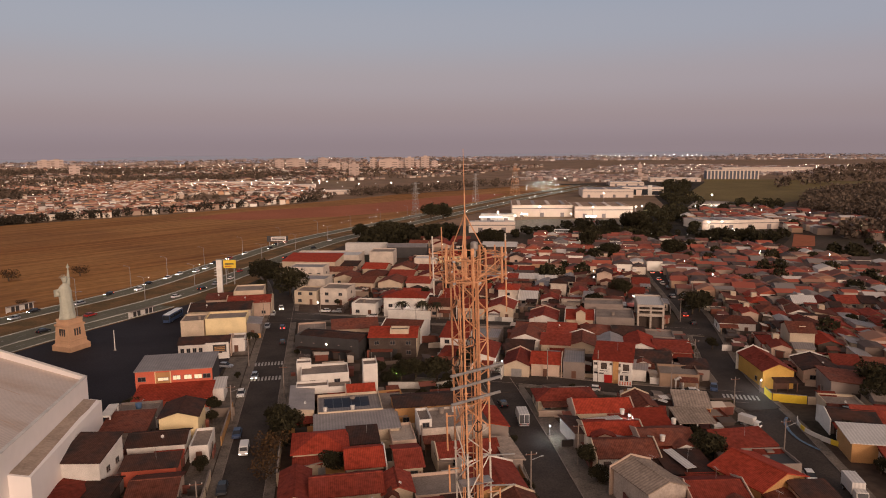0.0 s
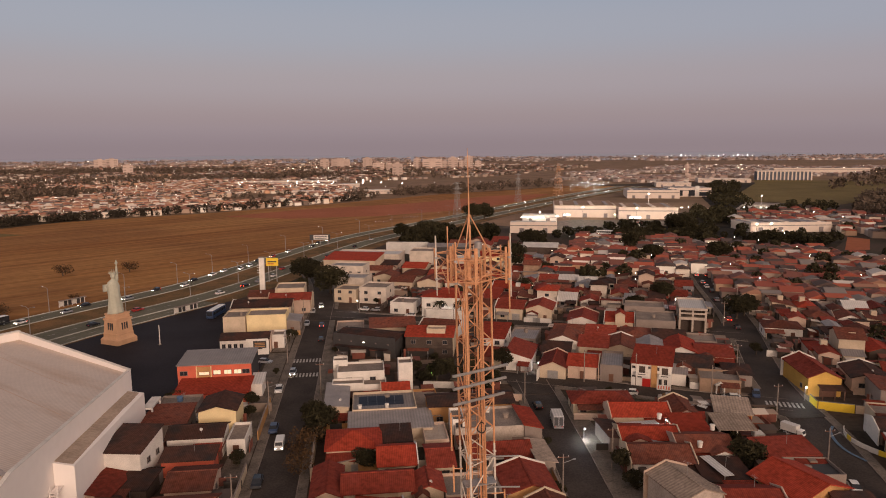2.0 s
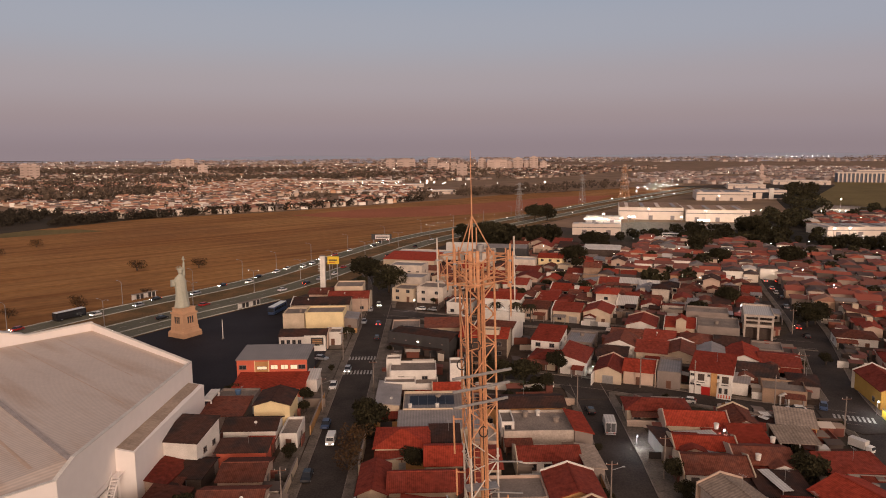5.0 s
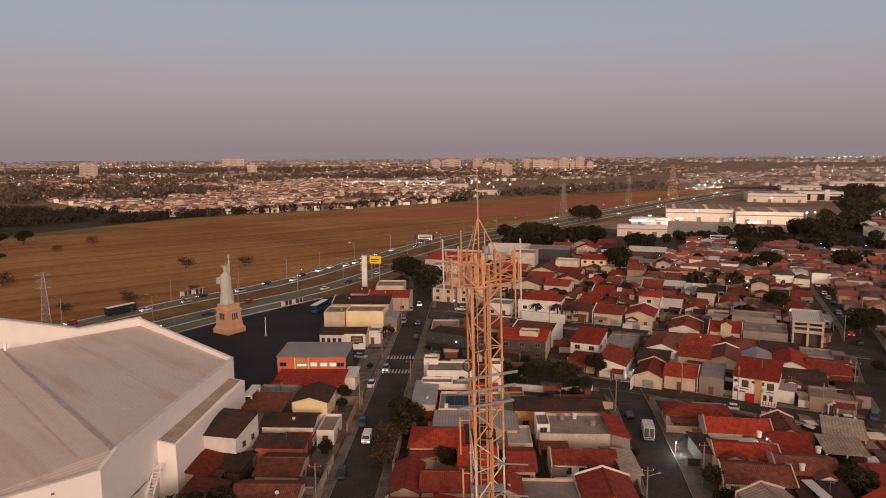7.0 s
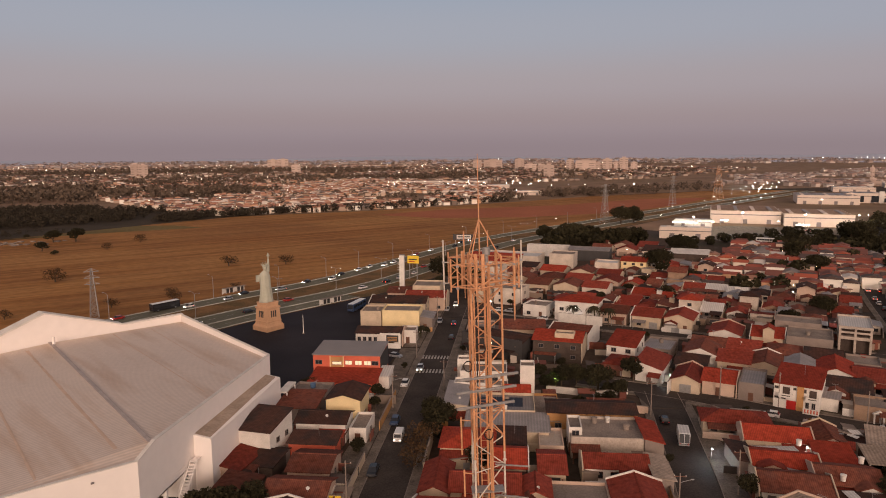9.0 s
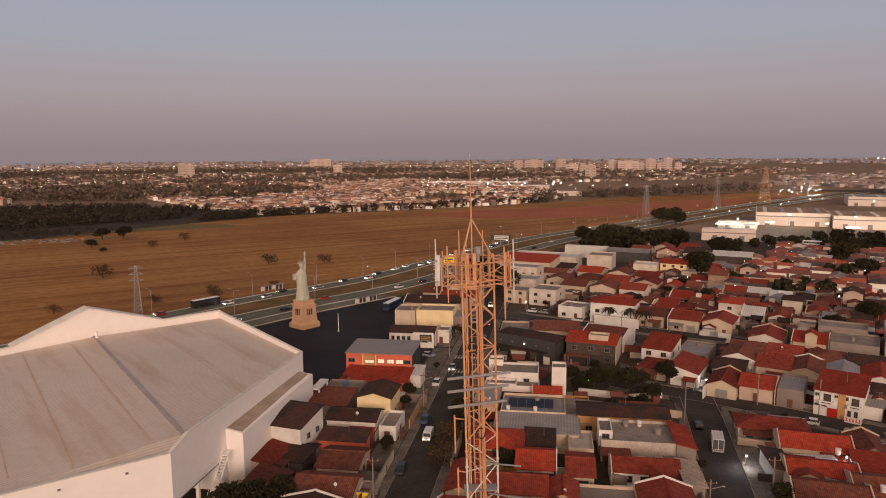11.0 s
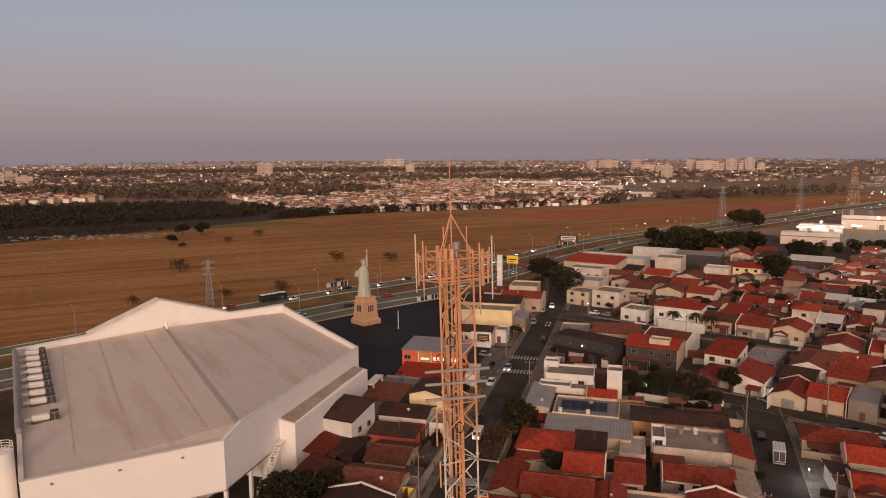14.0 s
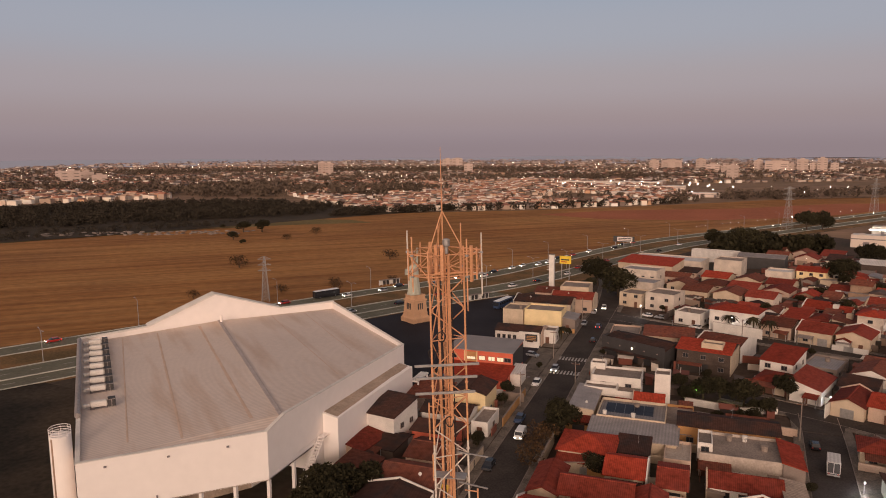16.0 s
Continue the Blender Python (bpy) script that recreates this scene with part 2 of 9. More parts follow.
LEAF_DRY = material("dry_leaves", (0.085, 0.047, 0.022), 0.85, vary=0.3, island=0.4, rand=0.2)
BARK = material("bark", (0.095, 0.068, 0.05), 0.95, vary=0.3, grain=(2.0, 14.0), bump=0.5)
GLASS = material("dark_window_glass", (0.03, 0.032, 0.038), 0.12, vary=0.1, bump=0.0)
FRAME = material("window_frame", (0.22, 0.18, 0.16), 0.6, vary=0.1)
WOOD = material("door_wood", (0.14, 0.060, 0.035), 0.7, vary=0.2, grain=(1.0, 9.0))
STEEL_RED = material("orange_tower_paint", (0.66, 0.325, 0.165), 0.6, vary=0.18, grain=(0.8, 9.0))
STEEL_WHITE = material("white_tower_paint", (0.68, 0.60, 0.52), 0.6, vary=0.18, grain=(0.8, 9.0))
GALVANISED = material("galvanised_steel", (0.36, 0.34, 0.33), 0.5, 0.5, vary=0.2, grain=(1.0, 9.0))
CABLE = material("black_cable", (0.03, 0.022, 0.02), 0.7, vary=0.2)
STATUE = material("pale_green_statue", (0.45, 0.44, 0.36), 0.8, vary=0.10, grain=(0.3, 2.0))
PEDESTAL = material("sandstone_pedestal", (0.55, 0.33, 0.20), 0.85, vary=0.10, grain=(0.3, 3.0))
PANEL = material("solar_cells", (0.012, 0.014, 0.026), 0.38, vary=0.2)
TYRE = material("tyre_rubber", (0.02, 0.02, 0.02), 0.9, vary=0.2)
RIM = material("wheel_rim", (0.35, 0.35, 0.36), 0.4, 0.7, vary=0.1)
CAR_WHITE = material("white_car_paint", (0.72, 0.70, 0.68), 0.3, vary=0.05, bump=0)
CAR_SILVER = material("silver_car_paint", (0.38, 0.38, 0.40), 0.3, 0.4, vary=0.05, bump=0)
CAR_BLACK = material("black_car_paint", (0.022, 0.022, 0.026), 0.25, vary=0.05, bump=0)
CAR_RED = material("red_car_paint", (0.40, 0.025, 0.02), 0.3, vary=0.05, bump=0)
CAR_BLUE = material("blue_car_paint", (0.035, 0.06, 0.13), 0.3, vary=0.05, bump=0)
TANK_BLUE = material("blue_water_tank", (0.09, 0.16, 0.28), 0.5, vary=0.1)
# far leaves are lightened: the haze over them is in the base colour
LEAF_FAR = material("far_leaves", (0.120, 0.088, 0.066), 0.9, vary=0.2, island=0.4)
LEAF_SCRUB = material("scrub_leaves", (0.046, 0.037, 0.027), 0.9, vary=0.2, island=0.3)
# black base, emission only: the hills glow to imitate distance haze
HAZE_HILL = emissive("hazy_distance", (0.200, 0.156, 0.163), 1.0)
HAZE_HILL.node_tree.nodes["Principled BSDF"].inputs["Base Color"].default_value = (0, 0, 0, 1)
LIT = emissive("lit_white_lamp", (1.0, 0.93, 0.80), 40)
TAN = material("tan_render", (0.30, 0.20, 0.14), 0.85, vary=0.26, rand=0.12, bump=0.03)
SMOKE = material("dark_brown_render", (0.085, 0.062, 0.052), 0.8, vary=0.3, rand=0.12, bump=0.03)
# greenish pale base colour carries the lamplight on the highway
HIGHWAY_TOP = material("pale_worn_asphalt", (0.150, 0.140, 0.102), 0.85, vary=0.22, grain=(0.05, 1.0), bump=0.1)
KERB_PAINT = material("faded_kerb_paint", (0.50, 0.48, 0.42), 0.85, vary=0.3, grain=(0.1, 2.0))
# ridge leaves paled in the base colour to imitate distance haze
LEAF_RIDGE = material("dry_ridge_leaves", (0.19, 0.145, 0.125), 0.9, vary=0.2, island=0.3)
# dry ground, its base colour lifted to take in the far haze
FAR_LAND = material("dry_pale_land", (0.28, 0.180, 0.120), 0.95, vary=0.35, grain=(0.004, 0.03), bump=0, second=(0.18, 0.120, 0.078))
LIT_COOL = emissive("lit_cool_lamp", (0.86, 0.96, 1.0), 60)
LIT_WARM = emissive("lit_warm_lamp", (1.0, 0.80, 0.55), 18)
LIT_GREEN = emissive("lit_green_lamp", (0.40, 1.0, 0.15), 3.0)
LIT_BLUE = emissive("lit_blue_lamp", (0.06, 0.08, 1.0), 7)
TAIL = emissive("red_tail_light", (1.0, 0.06, 0.03), 8)
HEAD = emissive("headlight", (1.0, 0.9, 0.72), 22)
SIGN_LIT = emissive("lit_white_panel", (1.0, 0.95, 0.86), 3.0)
SIGN_WHITE = emissive("lit_shop_window", (1.0, 0.86, 0.62), 0.3)

# ---- shaping helpers ----
def part(name, bm, mat, parent=None, label="", at=None):
    """Links a bmesh as one mesh object, under a thing or a part."""
    me = bpy.data.meshes.new(name)
    bm.to_mesh(me)
    bm.free()
    return piece(name, me, mat, parent, label, at)


def piece(name, me, mat, parent=None, label="", at=None):
    if mat and not me.materials:
        me.materials.append(mat)
    ob = new(name, me)
    if at is not None:
        ob.matrix_basis = at
    if parent:
        ob.parent = parent
    if label:
        ob["label"] = label
    return ob


def thing(name, at, label, category, group="", kind=""):
    ob = new(name)
    ob.empty_display_size = 0.5
    ob.matrix_basis = at
    return tagged(ob, label, category, group, kind)


def box(bm, x0, x1, y0, y1, z0, z1):
    v = [bm.verts.new((x, y, z)) for z in (z0, z1) for x, y in ((x0, y0), (x1, y0), (x1, y1), (x0, y1))]
    for f in ((3, 2, 1, 0), (4, 5, 6, 7), (0, 1, 5, 4), (1, 2, 6, 5), (2, 3, 7, 6), (3, 0, 4, 7)):
        bm.faces.new([v[i] for i in f])
    return v


def boxes(*dims):
    bm = bmesh.new()
    for d in dims:
        box(bm, *d)
    return bm


def soft_box(x0, x1, y0, y1, z0, z1, r=0.05, seg=2):
    bm = boxes((x0, x1, y0, y1, z0, z1))
    bmesh.ops.bevel(bm, geom=bm.edges[:], offset=r, segments=seg, affect="EDGES", profile=0.5)
    return bm


def extrude_poly(bm, pts, z0, z1):
    """A prism on a plan outline; z1 may be one height or one for each corner."""
    tops = z1 if isinstance(z1, (list, tuple)) else [z1] * len(pts)
    low = [bm.verts.new((x, y, z0)) for x, y in pts]
    top = [bm.verts.new((x, y, z)) for (x, y), z in zip(pts, tops)]
    n = len(pts)
    bm.faces.new(low[::-1])
    bm.faces.new(top)
    for i in range(n):
        j = (i + 1) % n
        bm.faces.new((low[i], low[j], top[j], top[i]))


def prism_y(bm, prof, y0, y1):
    """An x-z outline drawn out along y."""
    a = [bm.verts.new((x, y0, z)) for x, z in prof]
    b = [bm.verts.new((x, y1, z)) for x, z in prof]
    n = len(prof)
    bm.faces.new(a)
    bm.faces.new(b[::-1])
    for i in range(n):
        j = (i + 1) % n
        bm.faces.new((a[j], a[i], b[i], b[j]))


def prism_x(bm, prof, x0, x1):
    """A y-z outline drawn out along x."""
    a = [bm.verts.new((x0, y, z)) for y, z in prof]
    b = [bm.verts.new((x1, y, z)) for y, z in prof]
    n = len(prof)
    bm.faces.new(a[::-1])
    bm.faces.new(b)
    for i in range(n):
        j = (i + 1) % n
        bm.faces.new((a[i], a[j], b[j], b[i]))


def tube(bm, a, b, r, sides=8, r2=None):
    a, b = Vector(a), Vector(b)
    q = (b - a).to_track_quat("Z", "Y").to_matrix()
    rings = []
    for p, rad in ((a, r), (b, r if r2 is None else r2)):
        rings.append([bm.verts.new(p + q @ Vector((rad * math.cos(2 * math.pi * k / sides), rad * math.sin(2 * math.pi * k / sides), 0))) for k in range(sides)])
    for k in range(sides):
        j = (k + 1) % sides
        bm.faces.new((rings[0][k], rings[0][j], rings[1][j], rings[1][k]))
    bm.faces.new(rings[0][::-1])
    bm.faces.new(rings[1])


def lathe(bm, prof, sides=16, squash=1.0):
    """Turns an r-z outline round the z axis."""
    rings = [[bm.verts.new((r * math.cos(2 * math.pi * k / sides), squash * r * math.sin(2 * math.pi * k / sides), z)) for k in range(sides)] for r, z in prof]
    for a, b in zip(rings, rings[1:]):
        for k in range(sides):
            j = (k + 1) % sides
            bm.faces.new((a[k], a[j], b[j], b[k]))
    bm.faces.new(rings[0][::-1])
    bm.faces.new(rings[-1])


def flat_sheet(name, pts, z, mat, label, category="ground", thick=0.02):
    bm = bmesh.new()
    extrude_poly(bm, pts, z - thick, z)
    ob = part(name, bm, mat)
    bmesh_fix(ob)
    return tagged(ob, label, category, kind="structure")


def bmesh_fix(ob):
    bm = bmesh.new()
    bm.from_mesh(ob.data)
    bmesh.ops.recalc_face_normals(bm, faces=bm.faces)
    bmesh.ops.triangulate(bm, faces=[f for f in bm.faces if len(f.verts) > 4])
    bm.to_mesh(ob.data)
    bm.free()


def offset_line(line, d):
    """A plan line shifted to its left by d."""
    out = []
    for i, p in enumerate(line):
        a, b = Vector(line[max(0, i - 1)]), Vector(line[min(len(line) - 1, i + 1)])
        t = (b - a).normalized()
        out.append((p[0] - t.y * d, p[1] + t.x * d))
    return out


def smooth_line(line, steps=6):
    """A Catmull-Rom curve through plan points."""
    pts = [Vector(p) for p in line]
    pts = [pts[0] * 2 - pts[1]] + pts + [pts[-1] * 2 - pts[-2]]
    out = []
    for i in range(1, len(pts) - 2):
        p0, p1, p2, p3 = pts[i - 1:i + 3]
        for k in range(steps):
            t = k / steps
            out.append(tuple(0.5 * ((2 * p1) + (p2 - p0) * t + (2 * p0 - 5 * p1 + 4 * p2 - p3) * t * t + (3 * p1 - p0 - 3 * p2 + p3) * t ** 3)))
    out.append(tuple(pts[-2]))
    return out


def strip(bm, line, d0, d1, z0, z1):
    """A band along a plan line, from d0 to d1 at its left."""
    a, b = offset_line(line, d0), offset_line(line, d1)
    rows = [[bm.verts.new((*p, z)) for p, z in ((q, z0), (q, z1), (r, z1), (r, z0))] for q, r in zip(a, b)]
    for u, v in zip(rows, rows[1:]):
        for k in range(4):
            j = (k + 1) % 4
            bm.faces.new((u[k], v[k], v[j], u[j]))
    bm.faces.new(rows[0][::-1])
    bm.faces.new(rows[-1])


def band(name, line, d0, d1, z0, z1, mat, label, category):
    bm = bmesh.new()
    strip(bm, line, d0, d1, z0, z1)
    bmesh.ops.recalc_face_normals(bm, faces=bm.faces)
    return tagged(part(name, bm, mat), label, category, kind="structure")


def dashes(line, d, width, on, gap, z):
    """Painted dashes along a plan line."""
    bm = bmesh.new()
    mid = offset_line(line, d)
    run, phase = 0.0, 0.0
    for a, b in zip(mid, mid[1:]):
        a, b = Vector(a), Vector(b)
        length = (b - a).length
        t = (b - a) / length
        n = Vector((-t.y, t.x)) * width / 2
        s = -phase
        while s < length:
            s0, s1 = max(0, s), min(length, s + on)
            if s1 > s0:
                p, q = a + t * s0, a + t * s1
                vs = [bm.verts.new((*c, z)) for c in (p - n, q - n, q + n, p + n)]
                bm.faces.new(vs)
            s += on + gap
        phase = (length - s) % (on + gap)
    return bm

# ---- ground, roads, fields ----
bm = bmesh.new()
rings = [0, 120, 240, 420, 700, 1100, 1700, 2600, 3800, 5200, 7000]
cols = []
for r in rings:
    cols.append([bm.verts.new((r * math.cos(2 * math.pi * k / 64), 150 + r * math.sin(2 * math.pi * k / 64), 0)) for k in range(64)] if r else [bm.verts.new((0, 150, 0))])
for k in range(64):
    bm.faces.new((cols[0][0], cols[1][k], cols[1][(k + 1) % 64]))
for a, b in zip(cols[1:], cols[2:]):
    for k in range(64):
        j = (k + 1) % 64
        bm.faces.new((a[k], b[k], b[j], a[j]))
tagged(part("ground", bm, SOIL), "dusty brown town ground with patches of dry grass", "ground", kind="structure")

HIGHWAY = smooth_line([(-330, -120), (-230, 40), (-166, 150), (-108, 255), (-66, 318), (-38, 385), (4, 480), (70, 575), (150, 690), (250, 830), (420, 1050)], 8)
FAR_EDGE = offset_line(HIGHWAY, 20.4)
flat_sheet("field", FAR_EDGE[:] + [(330, 1080), (240, 1010), (105, 925), (-22, 797), (-135, 705), (-255, 636), (-300, 560), (-362, 440), (-430, 345), (-520, 200), (-560, -100)], 0.06, FIELD,
           "harvested brown stubble field with fine mowing lines", "field", 0.04)
flat_sheet("bare_soil", [(20, 640), (110, 690), (190, 790), (250, 900), (170, 880), (60, 780), (-60, 720), (-120, 660), (-60, 630)], 0.10, RED_SOIL, "bare reddish soil patch in the field", "field", 0.03)
flat_sheet("pasture", [(-365, 440), (-300, 505), (-240, 545), (-270, 560), (-300, 556), (-362, 436), (-430, 341), (-520, 198), (-470, 260)], 0.14, GREEN_FIELD, "strip of green pasture at the field's edge", "field", 0.03)
flat_sheet("car_park", [(356, 632), (384, 609), (450, 706), (420, 722)], 0.12, CONCRETE, "pale paved car park beside the pasture", "car park", 0.03)
flat_sheet("wooded_ground", [(176, 424), (244, 396), (280, 384), (304, 410), (302, 444), (268, 456), (345, 613), (395, 640), (640, 1066), (592, 1075), (430, 850), (345, 650), (308, 620), (250, 516), (204, 500)], 0.10, DARK_SCRUB, "dark ground sheet below a belt of trees", "ground", 0.03)
flat_sheet("red_earth", [(281, 377), (295, 375), (328, 417), (322, 430)], 0.13, RED_SOIL, "bare red earth above the houses", "ground", 0.03)
flat_sheet("hill_pasture", [(405, 735), (480, 660), (640, 760), (900, 1000), (830, 1120), (700, 1180), (640, 1075)], 0.12, GREEN_FIELD, "green pasture behind the houses", "field", 0.03)

flat_sheet("far_land", [(-2600, 700), (-900, 560), (-480, 700), (-240, 650), (-100, 720), (20, 830), (120, 940), (330, 1080), (560, 1150), (900, 1000), (1600, 900), (2600, 1500), (2600, 3300), (-2600, 3300)], 0.04, FAR_LAND, "dry land under the far town, paled for haze", "ground", 0.02)

flat_sheet("roadside_lot", [(112, 512), (150, 482), (196, 500), (250, 524), (262, 556), (180, 572), (140, 560)], 0.09, PAVING, "pale paved lot before the roadside halls", "car park", 0.03)

flat_sheet("roadside_land", [(96, 560), (150, 640), (262, 800), (430, 1030), (520, 1000), (470, 880), (400, 700), (300, 560), (170, 470)], 0.045, FAR_LAND, "dusty tan ground round the roadside halls", "ground", 0.02)

# dual highway: two carriageways either side of a broad dry median, and a service road
band("verge", HIGHWAY, -28.0, 20.5, -0.02, 0.05, GRASS, "dry brown verge and median of the highway", "verge")
NEAR_PART = HIGHWAY[:31]
band("road", HIGHWAY, 9.0, 18.3, 0.0, 0.10, HIGHWAY_TOP, "two-lane asphalt carriageway of the highway", "road")
band("road", HIGHWAY, -17.6, -7.2, 0.0, 0.10, HIGHWAY_TOP, "two-lane asphalt carriageway of the highway", "road")
band("road", NEAR_PART, -26.0, -18.4, 0.0, 0.10, HIGHWAY_TOP, "asphalt service road beside the highway", "road")
for line, d in ((HIGHWAY, 18.6), (HIGHWAY, 8.7), (HIGHWAY, -6.9), (HIGHWAY, -18.0), (NEAR_PART, -26.4)):
    band("kerb", line, d - 0.2, d + 0.2, 0.0, 0.25, KERB_PAINT, "whitewashed concrete kerb along the highway", "kerb")
for line, d in ((HIGHWAY, 13.6), (HIGHWAY, -12.4), (NEAR_PART, -22.2)):
    tagged(part("lane_marking", dashes(line, d, 0.22, 3.0, 5.0, 0.106), MARK), "broken white lane line on asphalt", "road marking", kind="structure")
for d in (17.8, 9.5, -7.7, -17.1):
    tagged(part("edge_line", dashes(HIGHWAY, d, 0.16, 400, 0.01, 0.106), MARK), "solid white edge line on asphalt", "road marking", kind="structure")

# the dark lot before the store
flat_sheet("car_park", [(-46, 165), (-27, 168), (-24, 215), (-26, 270), (-33, 296)] + offset_line(HIGHWAY, -27.6)[30:20:-1] + [(-130, 140), (-84, 192)], 0.07, LOT, "empty dark asphalt lot round the statue", "car park", 0.05)

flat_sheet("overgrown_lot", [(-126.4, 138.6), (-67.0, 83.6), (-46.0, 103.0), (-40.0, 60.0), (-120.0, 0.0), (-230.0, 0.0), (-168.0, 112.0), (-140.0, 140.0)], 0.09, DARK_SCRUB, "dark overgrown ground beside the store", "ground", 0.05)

# town streets
STREET_A = [(-12.6, 60), (-12.6, 120), (-12.4, 200), (-12.0, 250), (-11.5, 282)]
STREET_A2 = smooth_line([(-11.5, 282), (-16, 330), (-27, 372)], 6)
STREET_B = smooth_line([(37.2, 60), (40.6, 100), (42.4, 122), (43.8, 136), (44.6, 147), (46.0, 165), (46.8, 180)], 4)
STREET_C = smooth_line([(28, 188.5), (46, 181.5), (59.4, 175.0), (77.6, 165.0), (92, 158.5), (102, 154)], 5)
STREET_D = smooth_line([(72, 60), (88.2, 106), (92.7, 120), (98.6, 138), (103.8, 158), (112, 182), (133, 231), (155, 296), (169, 333)], 6)
STREET_E = smooth_line([(-8, 262), (19, 251), (44, 243.5), (66, 236), (90, 225), (124, 211)], 5)


def street(line, half, label, zed=0.10, pave=1.8):
    band("road", line, -half, half, 0.0, zed, ASPHALT, label, "road")
    for s in (-1, 1):
        band("pavement", line, s * half, s * (half + pave), 0.0, zed + 0.13, PAVING, "worn concrete pavement along the street", "pavement")
        band("kerb", line, s * half - 0.08 * s - 0.07, s * half - 0.08 * s + 0.07, 0.0, zed + 0.155, CONCRETE, "grey concrete kerb", "kerb")


street(STREET_A, 4.1, "narrow dark asphalt town street", 0.110)
street(STREET_A2, 4.0, "narrow dark asphalt town street", 0.104)
street(STREET_B, 4.0, "narrow dark asphalt town street", 0.112)
street(STREET_C, 3.9, "narrow dark asphalt town street", 0.118)
street(STREET_D, 4.3, "asphalt town street with parked cars", 0.114)
street(STREET_E, 4.0, "asphalt cross street between houses", 0.122)
# the junctions lie level, over the kerb ends
for n, pts in enumerate(([(-16.4, 254), (-8.0, 252), (4, 252.5), (6, 259.5), (-7.0, 270), (-7.4, 282), (-15.6, 282)], [(42.2, 169), (50.2, 169), (51.2, 173.6), (56.5, 178.4), (45, 186.4), (40, 179)], [(93.5, 152.8), (97.6, 146), (105.6, 146), (110, 168), (103, 166), (96, 161.8)],
                         [(112, 211.5), (124, 205), (134, 222), (129, 231), (116, 219)])):
    flat_sheet("junction", pts, 0.262 + 0.004 * n, ASPHALT, "worn asphalt street junction", "road", 0.2)
for cy in (192.5, 205.5):
    crossing = thing("zebra_crossing", pose(-12.5, cy, 0.116), "worn white zebra crossing stripes on asphalt", "road marking", kind="structure")
    bar = boxes((-0.25, 0.25, -1.6, 1.6, 0.0, 0.006))
    first = part("stripe", bar, MARK, crossing, at=pose(-3.6, 0, 0))
    for k in range(1, 9):
        piece("stripe", first.data, MARK, crossing, at=pose(-3.6 + 0.9 * k, 0, 0))
crossing = thing("zebra_crossing", pose(100.8, 154.2, 0.29, rz=-22), "worn white zebra crossing stripes on asphalt", "road marking", kind="structure")
for k in range(9):
    piece("stripe", first.data, MARK, crossing, at=pose(-3.8 + 0.95 * k, 0, 0))
# paved forecourts beside the near street
for n, pts in enumerate(([(-24.0, 172), (-18.6, 172), (-18.5, 214), (-24.0, 214)], [(-23.5, 216), (-18.5, 216), (-18.2, 250), (-23.5, 250)], [(-24.0, 120), (-18.7, 120), (-18.7, 168), (-22.5, 168)], [(-6.6, 226), (-6.4, 150), (-4.2, 150), (-4.2, 226)], [(44.8, 105), (48.3, 124), (49.8, 140), (50.6, 152), (53.0, 152), (53.0, 105)])):
    flat_sheet("forecourt", pts, 0.20 + 0.004 * n, PAVING, "worn concrete forecourt between shops and street", "pavement", 0.15)

# ---- lattice tower ----
TX, TY = 8.59, 39.0
LEG_R, BAY = 0.93, 1.36
LEG_DIRS = [radians(a) for a in (8, 128, 248)]
TOP = 55.5


def tower_paint(z):
    return STEEL_RED if z > 46.6 or 30 < z < 38 or 14 < z < 22 else STEEL_WHITE


